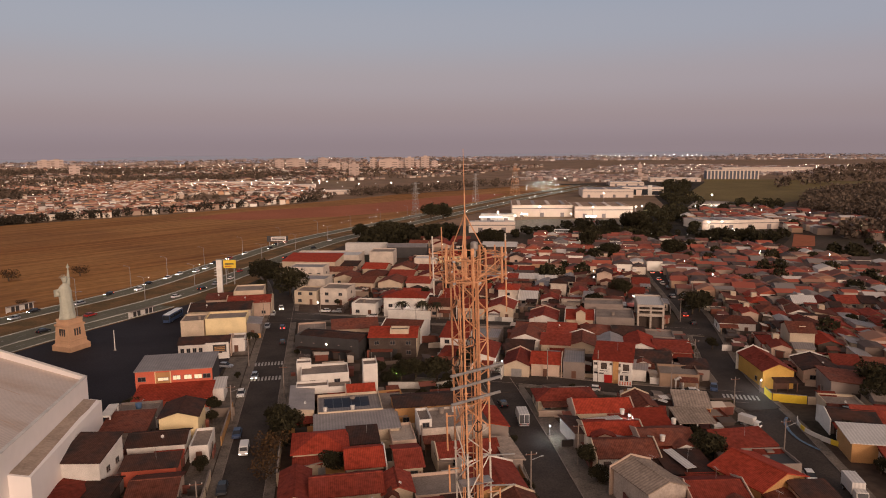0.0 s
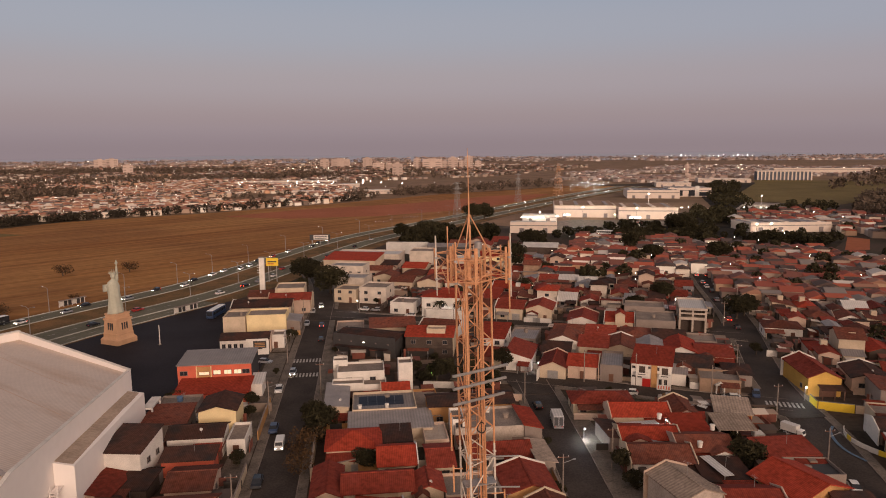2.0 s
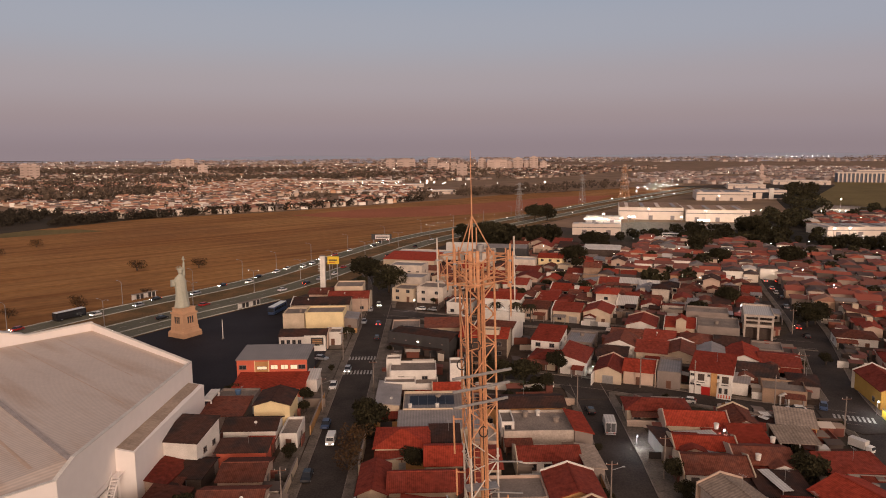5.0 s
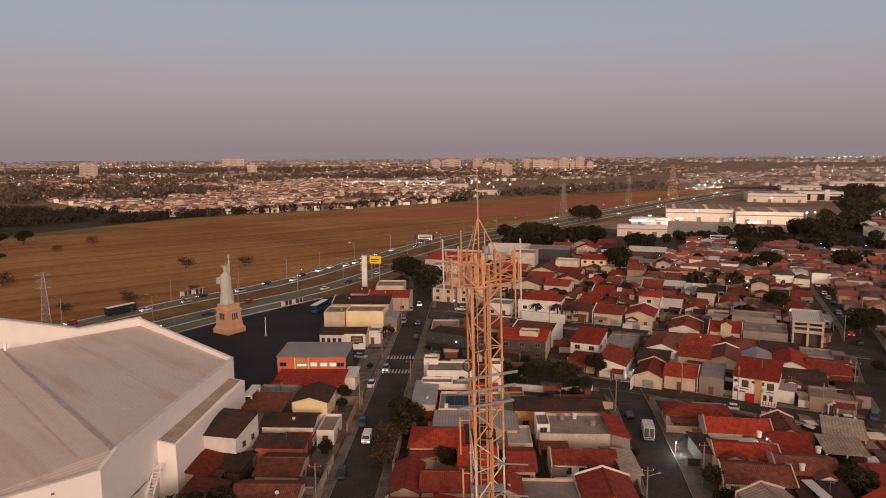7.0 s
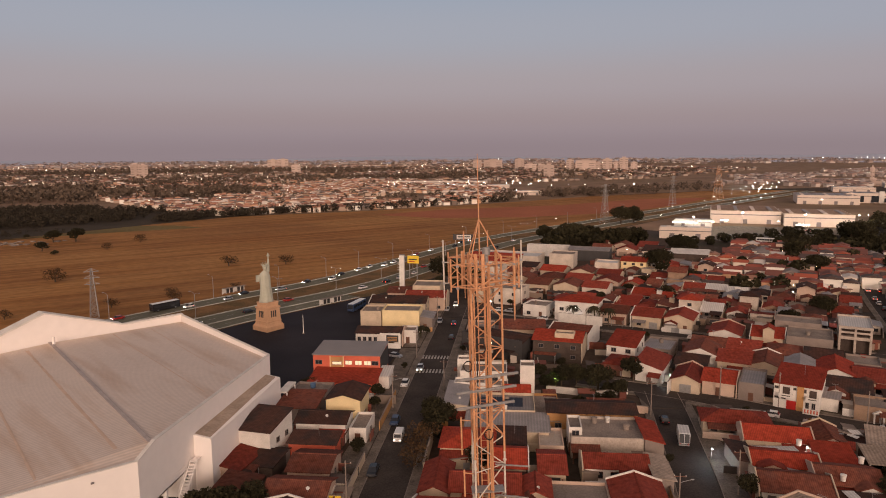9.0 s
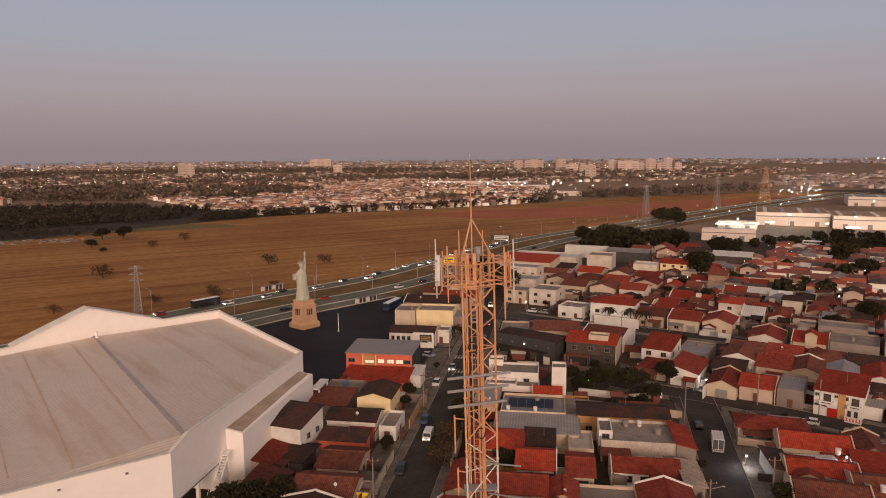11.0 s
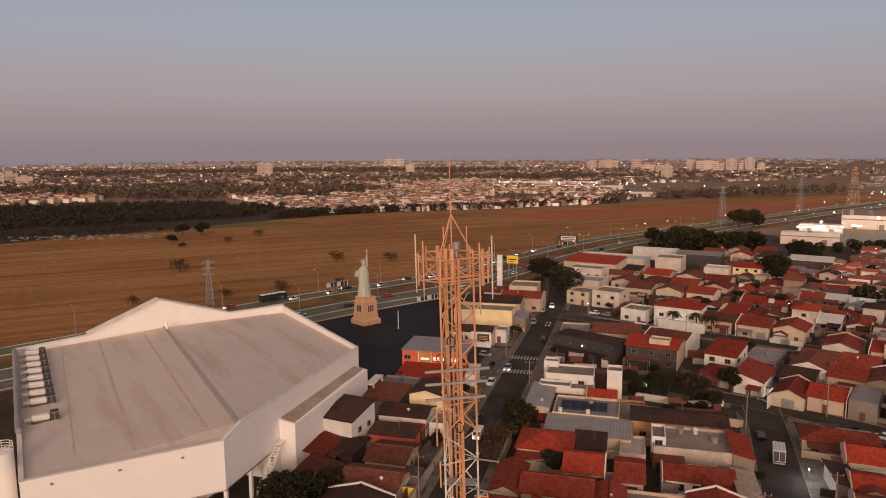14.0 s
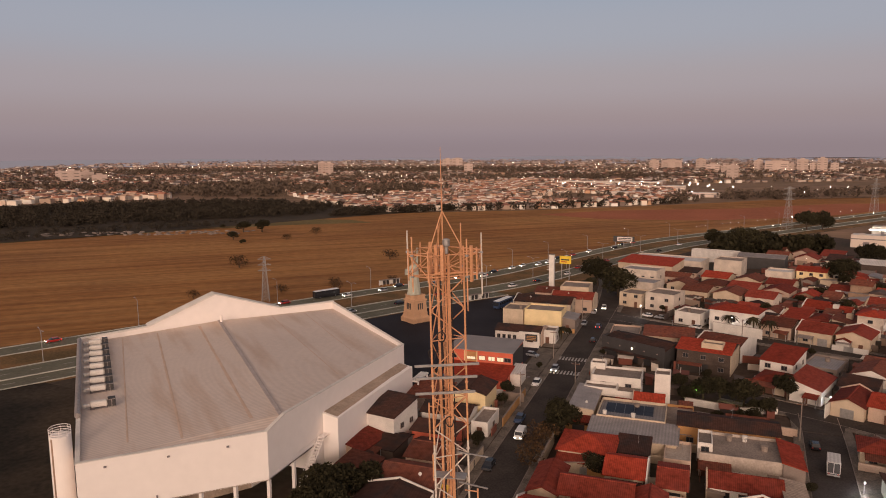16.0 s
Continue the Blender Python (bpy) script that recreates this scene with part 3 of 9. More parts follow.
def build_tower():
    tower = thing("lattice_tower", pose(TX, TY, 57.1) @ pose(0, 0, 0, 0, -1.3, 0) @ pose(0, 0, -57.1), "triangular lattice radio mast painted in orange and white bands", "radio tower")
    plate = part("base_plate", soft_box(-1.6, 1.6, -1.6, 1.6, -0.2, 0.4), CONCRETE, tower)
    legs = [Vector((LEG_R * math.cos(a), LEG_R * math.sin(a), 0)) for a in LEG_DIRS]
    cuts = [0.4, 14, 22, 30, 38, 46.6, TOP]
    for p in legs:
        for a, b in zip(cuts, cuts[1:]):
            bm = bmesh.new()
            tube(bm, p + Vector((0, 0, a)), p + Vector((0, 0, b)), 0.047, 10)
            z = a + 2.72
            while z < b:
                tube(bm, p + Vector((0, 0, z)), p + Vector((0, 0, z + 0.06)), 0.085, 10)
                z += 5.44
            part("leg", bm, tower_paint((a + b) / 2), tower)
    meshes = {}
    for k in range(3):
        p, q = legs[k], legs[(k + 1) % 3]
        mid = (p + q) / 2
        turn = math.atan2(q.y - p.y, q.x - p.x)
        half = (q - p).length / 2
        if not meshes:
            for up in (0, 1):
                for col in (STEEL_RED, STEEL_WHITE):
                    bm = bmesh.new()
                    tube(bm, (-half, 0, 0 if up else BAY), (half, 0, BAY if up else 0), 0.029, 6)
                    box(bm, -half - 0.02, -half + 0.13, -0.012, 0.012, (0 if up else BAY) - 0.09, (0 if up else BAY) + 0.09)
                    me = bpy.data.meshes.new("diagonal")
                    bm.to_mesh(me)
                    bm.free()
                    me.materials.append(col)
                    meshes[up, col.name] = me
            for col in (STEEL_RED, STEEL_WHITE):
                bm = bmesh.new()
                tube(bm, (-half, 0, 0), (half, 0, 0), 0.025, 6)
                me = bpy.data.meshes.new("strut")
                bm.to_mesh(me)
                bm.free()
                me.materials.append(col)
                meshes["strut", col.name] = me
        n = 0
        z = TOP - BAY
        while z > 0.3:
            col = tower_paint(z + 0.5)
            m = pose(mid.x, mid.y, z) @ Matrix.Rotation(turn, 4, "Z")
            piece("diagonal", meshes[n % 2, col.name], None, tower, at=m)
            if z > 40 and n % 4 == 1:
                piece("diagonal", meshes[(n + 1) % 2, col.name], None, tower, at=m)
            if n % 2 == 0:
                piece("strut", meshes["strut", col.name], None, tower, at=m)
            n += 1
            z -= BAY
    # climbing ladder with feeder cables inside the rear of the mast
    lad = part("ladder", boxes((-0.17, -0.13, -0.02, 0.02, 0.4, 55.2), (0.13, 0.17, -0.02, 0.02, 0.4, 55.2)), STEEL_RED, tower, at=pose(0.02, 0.30, 0))
    rung = boxes((-0.13, 0.13, -0.012, 0.012, -0.012, 0.012))
    first_rung = part("rung", rung, STEEL_RED, lad, at=pose(0, 0, 55.0))
    for k in range(1, 40):
        piece("rung", first_rung.data, None, lad, at=pose(0, 0, 55.0 - 0.32 * k))
    for k, (x, y, r) in enumerate(((-0.30, 0.12, 0.035), (-0.21, 0.10, 0.028), (-0.13, 0.14, 0.022), (0.28, 0.22, 0.03), (-0.38, 0.16, 0.025))):
        bm = bmesh.new()
        tube(bm, (x, y, 0.4), (x, y, 54.6 - 0.3 * k), r, 8)
        part("feeder_cable", bm, CABLE if k % 2 else STEEL_RED, tower)
    tray = part("cable_tray", boxes((-0.15, -0.12, -0.05, 0.05, 30.0, 55.2), (0.12, 0.15, -0.05, 0.05, 30.0, 55.2)), STEEL_RED, tower, at=pose(0.30, -0.36, 0, rz=-37))
    for k in range(5):
        bm = bmesh.new()
        tube(bm, (-0.09 + 0.045 * k, 0.0, 30.0), (-0.09 + 0.045 * k, 0.0, 55.0 - 0.4 * (k % 3)), 0.021, 6)
        part("feeder", bm, CABLE if k == 1 else STEEL_RED, tray)
    for x, y, z in ((0.0, -0.55, 51.55), (-0.62, -0.1, 50.6), (0.25, -0.45, 47.6)):
        bm = bmesh.new()
        ring = [Vector((x + 0.19 * math.cos(a), y + 0.04 * math.sin(2 * a), z + 0.24 * math.sin(a))) for a in [2 * math.pi * i / 14 for i in range(14)]]
        loops = []
        for c in ring:
            out = (c - Vector((x, y, z))).normalized()
            loops.append([bm.verts.new(c + (out * math.cos(b) + Vector((0, 1, 0)) * math.sin(b)) * 0.028) for b in [math.pi * i / 3 for i in range(6)]])
        for p, q in zip(loops, loops[1:] + loops[:1]):
            for i in range(6):
                bm.faces.new((p[i], p[(i + 1) % 6], q[(i + 1) % 6], q[i]))
        bmesh.ops.recalc_face_normals(bm, faces=bm.faces)
        part("cable_coil", bm, CABLE, tower, "coil of spare black cable")
    # pyramid tip and lightning rod
    apex = Vector((0, 0, 57.15))
    for p in legs:
        bm = bmesh.new()
        tube(bm, p * 0.98 + Vector((0, 0, TOP - 0.1)), apex, 0.027, 8)
        part("tip_strut", bm, STEEL_RED, tower)
    bm = bmesh.new()
    tube(bm, (0, 0, 55.0), apex + Vector((0, 0, 0.9)), 0.032, 8)
    tube(bm, apex + Vector((0, 0, 0.9)), apex + Vector((0, 0, 2.2)), 0.020, 8)
    tube(bm, apex + Vector((0, 0, 2.2)), apex + Vector((0, 0, 2.78)), 0.012, 6)
    rod = part("lightning_rod", bm, STEEL_RED, tower)
    # head platform: an outrigger cage round the top
    cage_r = 1.72
    corners = [Vector((cage_r * math.cos(radians(a)), cage_r * math.sin(radians(a)), 0)) for a in (-12, 28, 108, 148, 228, 268)]
    for zz in (55.35, 54.42):
        for k in range(6):
            bm = bmesh.new()
            a, b = corners[k] + Vector((0, 0, zz)), corners[(k + 1) % 6] + Vector((0, 0, zz))
            tube(bm, a, b, 0.028, 6)
            part("cage_rail", bm, STEEL_RED, tower)
        for k, p in enumerate(legs):
            for c in (corners[2 * k], corners[2 * k + 1]):
                bm = bmesh.new()
                tube(bm, p + Vector((0, 0, zz)), c + Vector((0, 0, zz)), 0.026, 6)
                part("outrigger", bm, STEEL_RED, tower)
    for k in range(6):
        a, b = corners[k], corners[(k + 1) % 6]
        for z0, z1 in ((54.42, 55.35), (55.35, 54.42)):
            bm = bmesh.new()
            tube(bm, a + Vector((0, 0, z0)), b + Vector((0, 0, z1)), 0.020, 6)
            part("cage_brace", bm, STEEL_RED, tower)
        bm = bmesh.new()
        tube(bm, a + Vector((0, 0, 54.2)), a + Vector((0, 0, 55.6)), 0.036, 8)
        part("cage_post", bm, STEEL_RED, tower)
    bm = bmesh.new()
    for k in range(3):
        a, b = legs[k] * 1.05, legs[(k + 1) % 3] * 1.05
        tube(bm, a + Vector((0, 0, 54.40)), b + Vector((0, 0, 54.40)), 0.05, 6)
    part("platform_ring", bm, STEEL_RED, tower)
    # whip and panel antennas on the cage
    for x, y, z0, z1, rad in ((-1.533, -0.424, 53.95, 56.30, 0.040), (-0.847, -1.563, 54.0, 56.15, 0.042), (-0.779, 1.528, 53.6, 56.45, 0.036), (0.293, 1.655, 53.8, 56.45, 0.036),
                              (1.486, -1.122, 53.2, 56.05, 0.042), (1.794, 0.0, 53.65, 56.20, 0.040)):
        bm = bmesh.new()
        tube(bm, (x, y, z0), (x, y, z1), rad * 0.85, 8)
        tube(bm, (x, y, z0 - 0.25), (x, y, z0), rad * 0.6, 6)
        for z in (54.42, 55.33):
            tube(bm, (x, y, z), (x * 0.78, y * 0.78, z), 0.022, 5)
        whip = part("whip_antenna", bm, STEEL_WHITE if x > 1.7 or x < -1.5 else STEEL_RED, tower)
        for z in (54.38, 55.30):
            part("clamp", boxes((x - 0.06, x + 0.06, y - 0.06, y + 0.06, z, z + 0.08)), GALVANISED, whip)
    for a, r in ((255, 0.55), (285, 0.62), (30, 0.8), (150, 0.9), (341.3, 1.57)):
        x, y = r * math.cos(radians(a)), r * math.sin(radians(a))
        part("panel_antenna", soft_box(-0.08, 0.08, -0.05, 0.05, 54.1, 55.7, 0.03), STEEL_RED, tower, at=pose(x, y, 0, rz=a + 90))
    # beacon drum on the ring
    bm = bmesh.new()
    lathe(bm, [(0.08, 55.30), (0.08, 55.60), (0.15, 55.62), (0.165, 55.66), (0.165, 55.90), (0.14, 55.95), (0.05, 55.97)], 18)
    part("beacon", bm, GALVANISED, tower, "grey drum beacon lamp", at=pose(0.30, -0.38, 0))
    # grey cross arms half way down, and small outriggers
    for k, (z, w) in enumerate(((50.30, 1.35), (49.72, 1.25), (49.02, 1.15))):
        part("cross_arm", soft_box(-1.55, w, -0.05, 0.05, -0.055, 0.055, 0.012), GALVANISED, tower, at=pose(0.35, -0.55, z, 0, 0, 24))
    for z, a in ((46.05, -6), (44.6, -10), (42.9, -6)):
        part("cross_arm", soft_box(0.0, 1.5, -0.03, 0.03, -0.03, 0.03, 0.008), GALVANISED, tower, at=pose(0.5, -0.1, z, 0, 0, a))
    for x, y, z0, z1 in ((-1.02, 0.30, 46.3, 48.1), (1.35, 0.1, 42.5, 44.3), (-0.95, 0.45, 44.2, 45.5)):
        bm = bmesh.new()
        tube(bm, (x, y, z0), (x, y, z1), 0.042, 8)
        tube(bm, (x, y, z1 - 0.15), (x * 0.55, y * 0.8, z1 - 0.15), 0.03, 6)
        part("side_pole", bm, STEEL_RED, tower)
    for z in (44.9, 42.2):
        part("rest_plate", boxes((-0.62, 0.85, -0.55, 0.1, z, z + 0.04)), GALVANISED, tower, at=pose(0, 0, 0, 0, 0, 8))


build_tower()

# ---- the big store ----
from mathutils.bvhtree import BVHTree

STAIN = material("stained_roof_joint", (0.60, 0.44, 0.34), 0.8, vary=0.10, grain=(0.1, 0.5), bump=0)
RIDGE = material("dusty_ridge_cap", (0.42, 0.36, 0.34), 0.8, vary=0.2)
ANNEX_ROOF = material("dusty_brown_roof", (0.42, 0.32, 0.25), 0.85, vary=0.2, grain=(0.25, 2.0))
P0, P1, P2, P3, P4 = (-46.2, 103.5), (-46.2, 161.0), (-83.0, 193.0), (-126.0, 139.0), (-66.8, 84.0)
F_MID, R_END = (-104.3, 166.2), (-47.4, 109.6)
KINK, SHUT = (-46.2, 109.0), (-46.2, 119.0)


def wall_run(a, b, z0, z1a, z1b, thick=0.5):
    """A wall between two plan points, its top running from z1a to z1b."""
    a, b = Vector(a), Vector(b)
    t = (b - a).normalized()
    n = Vector((-t.y, t.x)) * thick
    bm = bmesh.new()
    extrude_poly(bm, [tuple(a), tuple(b), tuple(b + n), tuple(a + n)], z0, [z1a, z1b, z1b, z1a])
    bmesh.ops.recalc_face_normals(bm, faces=bm.faces)
    return bm


def build_store():
    store = thing("store_building", pose(0, 0, 0), "huge cream-white retail hall with a low sheet roof and gabled front", "store")
    part("wall", wall_run(P0, KINK, 5.3, 13.9, 15.0), STORE_WALL, store)
    part("wall", wall_run(KINK, SHUT, 5.3, 15.0, 14.72), STORE_WALL, store)
    part("wall", wall_run(SHUT, P1, 0, 14.72, 13.4), STORE_WALL, store)
    part("wall", wall_run(P1, P2, 0, 13.4, 14.75), STORE_WALL, store)
    part("wall", wall_run(P3, P4, 0, 13.2, 13.4), STORE_WALL, store)
    open_at = Vector(P4).lerp(Vector(P0), 0.42)
    part("wall", wall_run(P4, tuple(open_at), 0, 13.6, 13.73), STORE_WALL, store)
    part("wall", wall_run(tuple(open_at), P0, 5.3, 13.73, 13.9), STORE_WALL, store)
    # the loading bay behind the open corner: back walls, soffit, posts
    back_a, back_b, back_c = tuple(open_at + Vector((-4.9, 5.2))), (-54.0, 109.2), (-52.6, 119.0)
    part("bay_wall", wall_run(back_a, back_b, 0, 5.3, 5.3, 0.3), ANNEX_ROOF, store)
    part("bay_wall", wall_run(back_b, back_c, 0, 5.3, 5.3, 0.3), STORE_WALL, store)
    part("bay_wall", wall_run(back_c, (-46.3, 119.0), 0, 5.3, 5.3, 0.3), STORE_WALL, store)
    part("bay_wall", wall_run(tuple(open_at + Vector((-0.4, 0.4))), back_a, 0, 5.3, 5.3, 0.3), STORE_WALL, store)
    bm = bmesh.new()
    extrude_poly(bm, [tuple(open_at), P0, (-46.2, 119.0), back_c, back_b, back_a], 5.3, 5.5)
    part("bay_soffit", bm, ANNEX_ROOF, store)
    for x, y in ((-46.6, 104.0), (-46.55, 111.6), tuple(Vector(P0).lerp(Vector(P4), 0.2) + Vector((-0.1, 0.5))), tuple(Vector(P0).lerp(Vector(P4), 0.39) + Vector((-0.1, 0.5)))):
        part("bay_post", boxes((x - 0.28, x + 0.28, y - 0.28, y + 0.28, 0, 5.3)), STORE_WALL, store)
    # coping on the parapets
    for a, b, za, zb in ((P0, KINK, 13.9, 15.0), (KINK, P1, 15.0, 13.4), (P1, P2, 13.4, 14.75), (P4, P0, 13.6, 13.9), (P3, P4, 13.2, 13.4)):
        va, vb = Vector(a), Vector(b)
        t = (vb - va).normalized()
        n = Vector((-t.y, t.x))
        bm = bmesh.new()
        c = [va - n * 0.08, vb - n * 0.08, vb + n * 0.62, va + n * 0.62]
        low = [bm.verts.new((*p, z)) for p, z in zip(c, (za, zb, zb, za))]
        top = [bm.verts.new((*p, z + 0.12)) for p, z in zip(c, (za, zb, zb, za))]
        bm.faces.new(low[::-1])
        bm.faces.new(top)
        for k in range(4):
            bm.faces.new((low[k], low[(k + 1) % 4], top[(k + 1) % 4], top[k]))
        part("coping", bm, WHITE, store)
    # the gabled front towards the highway
    f = Vector(P3) - Vector(P2)
    length = f.length
    prof = [(0, 0), (length, 0), (length, 13.2), (52.6, 14.2), (35.0, 20.95), (16.3, 14.75), (0, 14.75)]
    bm = bmesh.new()
    prism_y(bm, prof, -0.6, 0.0)
    bmesh.ops.recalc_face_normals(bm, faces=bm.faces)
    part("gable_front", bm, STORE_WALL, store, at=pose(P2[0], P2[1], 0) @ Matrix.Rotation(math.atan2(f.y, f.x), 4, "Z"))
    bm = bmesh.new()
    for (x0, z0), (x1, z1) in zip(prof[2:], prof[3:]):
        a = [bm.verts.new((x, y, z)) for x, z in ((x0, z0), (x1, z1)) for y in (-3.6 if 16 < (x0 + x1) / 2 < 53 else -0.8, 0.35)]
        b = [bm.verts.new((v.co.x, v.co.y, v.co.z + 0.35)) for v in a]
        for q in ((0, 1, 3, 2), ):
            bm.faces.new([a[i] for i in q])
            bm.faces.new([b[i] for i in q[::-1]])
        for i, j in ((0, 1), (1, 3), (3, 2), (2, 0)):
            bm.faces.new((a[i], b[i], b[j], a[j]))
    bmesh.ops.recalc_face_normals(bm, faces=bm.faces)
    part("gable_coping", bm, WHITE, store, at=pose(P2[0], P2[1], 0) @ Matrix.Rotation(math.atan2(f.y, f.x), 4, "Z"))
    # two roof slopes that meet on a low ridge
    slopes = (([R_END, P0, P4, P3, F_MID], [14.35, 13.35, 13.0, 12.3, 13.6]), ([R_END, F_MID, P2, P1], [14.35, 13.6, 12.8, 12.5]))
    for pts, zs in slopes:
        bm = bmesh.new()
        vs = [bm.verts.new((-80 + (p[0] + 80) * 0.988, 140 + (p[1] - 140) * 0.988, z)) for p, z in zip(pts, zs)]
        bmesh.ops.triangulate(bm, faces=[bm.faces.new(vs)])
        bmesh.ops.recalc_face_normals(bm, faces=bm.faces)
        ret = bmesh.ops.extrude_face_region(bm, geom=bm.faces[:])
        for v in ret["geom"]:
            if isinstance(v, bmesh.types.BMVert):
                v.co.z -= 0.3
        bmesh.ops.recalc_face_normals(bm, faces=bm.faces)
        part("roof", bm, STORE_ROOF, store)
    a, b = Vector((*F_MID, 13.66)), Vector((*R_END, 14.41))
    t = (b - a).normalized()
    ridge = boxes((0, (b - a).length, -0.4, 0.4, -0.05, 0.10))
    turn = t.to_track_quat("X", "Z").to_matrix().to_4x4()
    part("ridge_cap", ridge, RIDGE, store, at=Matrix.Translation(a) @ turn)
    # stained overlaps of the sheets, parallel to the ridge, laid on the slope
    cover = [BVHTree.FromPolygons([q.co[:] for q in o.data.vertices], [tuple(f.vertices) for f in o.data.polygons]) for o in store.children if o.name.startswith("roof")]

    def top(x, y):
        hits = [h[0].z for h in (c.ray_cast(Vector((x, y, 40)), Vector((0, 0, -1))) for c in cover) if h[0]]
        return max(hits) if hits else 12.0

    for (x0, y0), (x1, y1), half in (((-112.5, 151.5), (-57.5, 96.5), 0.17), ((-105.5, 159.5), (-51.7, 107.0), 0.21), ((-118.0, 145.2), (-66.0, 93.5), 0.10), ((-94.0, 176.5), (-50.0, 135.0), 0.09), ((-88.0, 184.0), (-56.0, 153.0), 0.07)):
        across = Vector((y0 - y1, x1 - x0)).normalized() * half * 1.4
        bm = bmesh.new()
        rows = []
        for k in range(41):
            x, y = x0 + (x1 - x0) * k / 40, y0 + (y1 - y0) * k / 40
            wob = 1 + 0.5 * noise.noise(Vector((x * 0.3, y * 0.3, half)))
            rows.append([bm.verts.new((x + s * across.x * wob, y + s * across.y * wob, top(x, y) + lift)) for s, lift in ((-1, 0.03), (0, 0.045), (1, 0.03))])
        for p, q in zip(rows, rows[1:]):
            for k in range(2):
                bm.faces.new((p[k], p[k + 1], q[k + 1], q[k]))
        bmesh.ops.recalc_face_normals(bm, faces=bm.faces)
        part("sheet_joint", bm, STAIN, store)
    # annex along the wall towards the houses
    bm = bmesh.new()
    extrude_poly(bm, [(-46.15, 121.5), (-42.9, 121.5), (-42.9, 158.2), (-46.15, 158.2)], 0, [10.6, 9.9, 9.0, 9.6])
    part("annex", bm, STORE_WALL, store)
    bm = bmesh.new()
    extrude_poly(bm, [(-46.1, 122.0), (-43.2, 122.0), (-43.2, 157.9), (-46.1, 157.9)], 8, [10.65, 9.95, 9.05, 9.65])
    part("annex_roof", bm, ANNEX_ROOF, store)
    # side canopy on posts over the drive
    part("canopy", boxes((-43.6, -41.6, 158.4, 165.5, 5.1, 5.5)), WHITE, store)
    for x, y in ((-41.8, 159.2), (-41.8, 165)):
        part("canopy_post", boxes((x - 0.15, x + 0.15, y - 0.15, y + 0.15, 0, 5.1)), STORE_WALL, store)
    # loading opening in the front wall, with posts
    d = Vector(P0) - Vector(P4)
    m = pose(P4[0], P4[1], 0) @ Matrix.Rotation(math.atan2(d.y, d.x), 4, "Z")
    for x in (7.0, 11.0):
        part("downpipe", boxes((x - 0.12, x + 0.12, -0.28, -0.03, 0.3, 6.4)), GUTTER, store, at=m)
    for x in (4.0, 13.0, 22.0):
        part("wall_lamp", boxes((x - 0.2, x + 0.2, -0.35, -0.02, 12.4, 12.6)), GUTTER, store, at=m)
    # steps behind the annex
    stair = part("fire_stair", boxes((-45.95, -45.85, 112.4, 120.2, 6.6, 6.75), (-44.75, -44.65, 119.0, 120.2, 6.6, 6.75), (-45.9, -44.7, 119.0, 121.4, 6.62, 6.72)), STORE_WALL, store, "pale steel outside stair with a handrail")
    for k in range(16):
        part("tread", boxes((-45.85, -44.75, 112.2 + 0.43 * k, 112.62 + 0.43 * k, 0.35 + 0.39 * k, 0.42 + 0.39 * k)), STORE_WALL, stair)
    for x in (-45.85, -44.72):
        bm = bmesh.new()
        tube(bm, (x, 112.0, 0.1), (x, 119.2, 6.6), 0.11, 6)
        tube(bm, (x, 112.0, 1.2), (x, 119.2, 7.7), 0.035, 6)
        for k in range(7):
            tube(bm, (x, 112.2 + 1.1 * k, 0.25 + k), (x, 112.2 + 1.1 * k, 1.35 + k), 0.025, 5)
        tube(bm, (x, 119.2, 0.1), (x, 119.2, 7.7), 0.06, 6)
        part("stringer", bm, STORE_WALL, stair)
    vent = bmesh.new()
    box(vent, -0.3, 0.3, -0.2, 0.2, -0.8, 0.9)
    part("roof_vent", vent, STORE_WALL, store, at=pose(-101.0, 163.0, 15.0))
    return store


build_store()

# cooling units in a row along the roof's edge
def cooling_unit(m):
    unit = thing("cooling_unit", m, "grey rooftop air-conditioning unit with black fan grilles", "air conditioner", "cooling units on the roof")
    part("casing", soft_box(-1.9, 1.0, -0.72, 0.72, 0.25, 1.35, 0.32), WHITE, unit)
    part("tray", boxes((-2.0, 2.3, -0.85, 0.85, 0.0, 0.12), (-1.6, -1.4, -0.7, 0.7, 0.12, 0.3), (0.6, 0.8, -0.7, 0.7, 0.12, 0.3)), GUTTER, unit)
    part("duct", soft_box(-3.2, -1.85, -0.4, 0.4, 0.3, 0.95, 0.18), SHEET_PALE, unit)
    part("fan_box", soft_box(1.0, 2.3, -0.9, 0.9, 0.12, 1.6, 0.05), BLACK, unit, "black louvred fan box")
    for z in (0.45, 0.85, 1.25):
        part("louvre", boxes((2.3, 2.36, -0.85, 0.85, z - 0.05, z + 0.05)), SHEET, unit)
    part("grille_frame", boxes((1.0, 2.3, -0.95, -0.9, 0.1, 0.2), (1.0, 2.3, -0.95, -0.9, 1.5, 1.6), (1.6, 1.7, -0.95, -0.9, 0.2, 1.5)), SHEET, unit)
    return unit


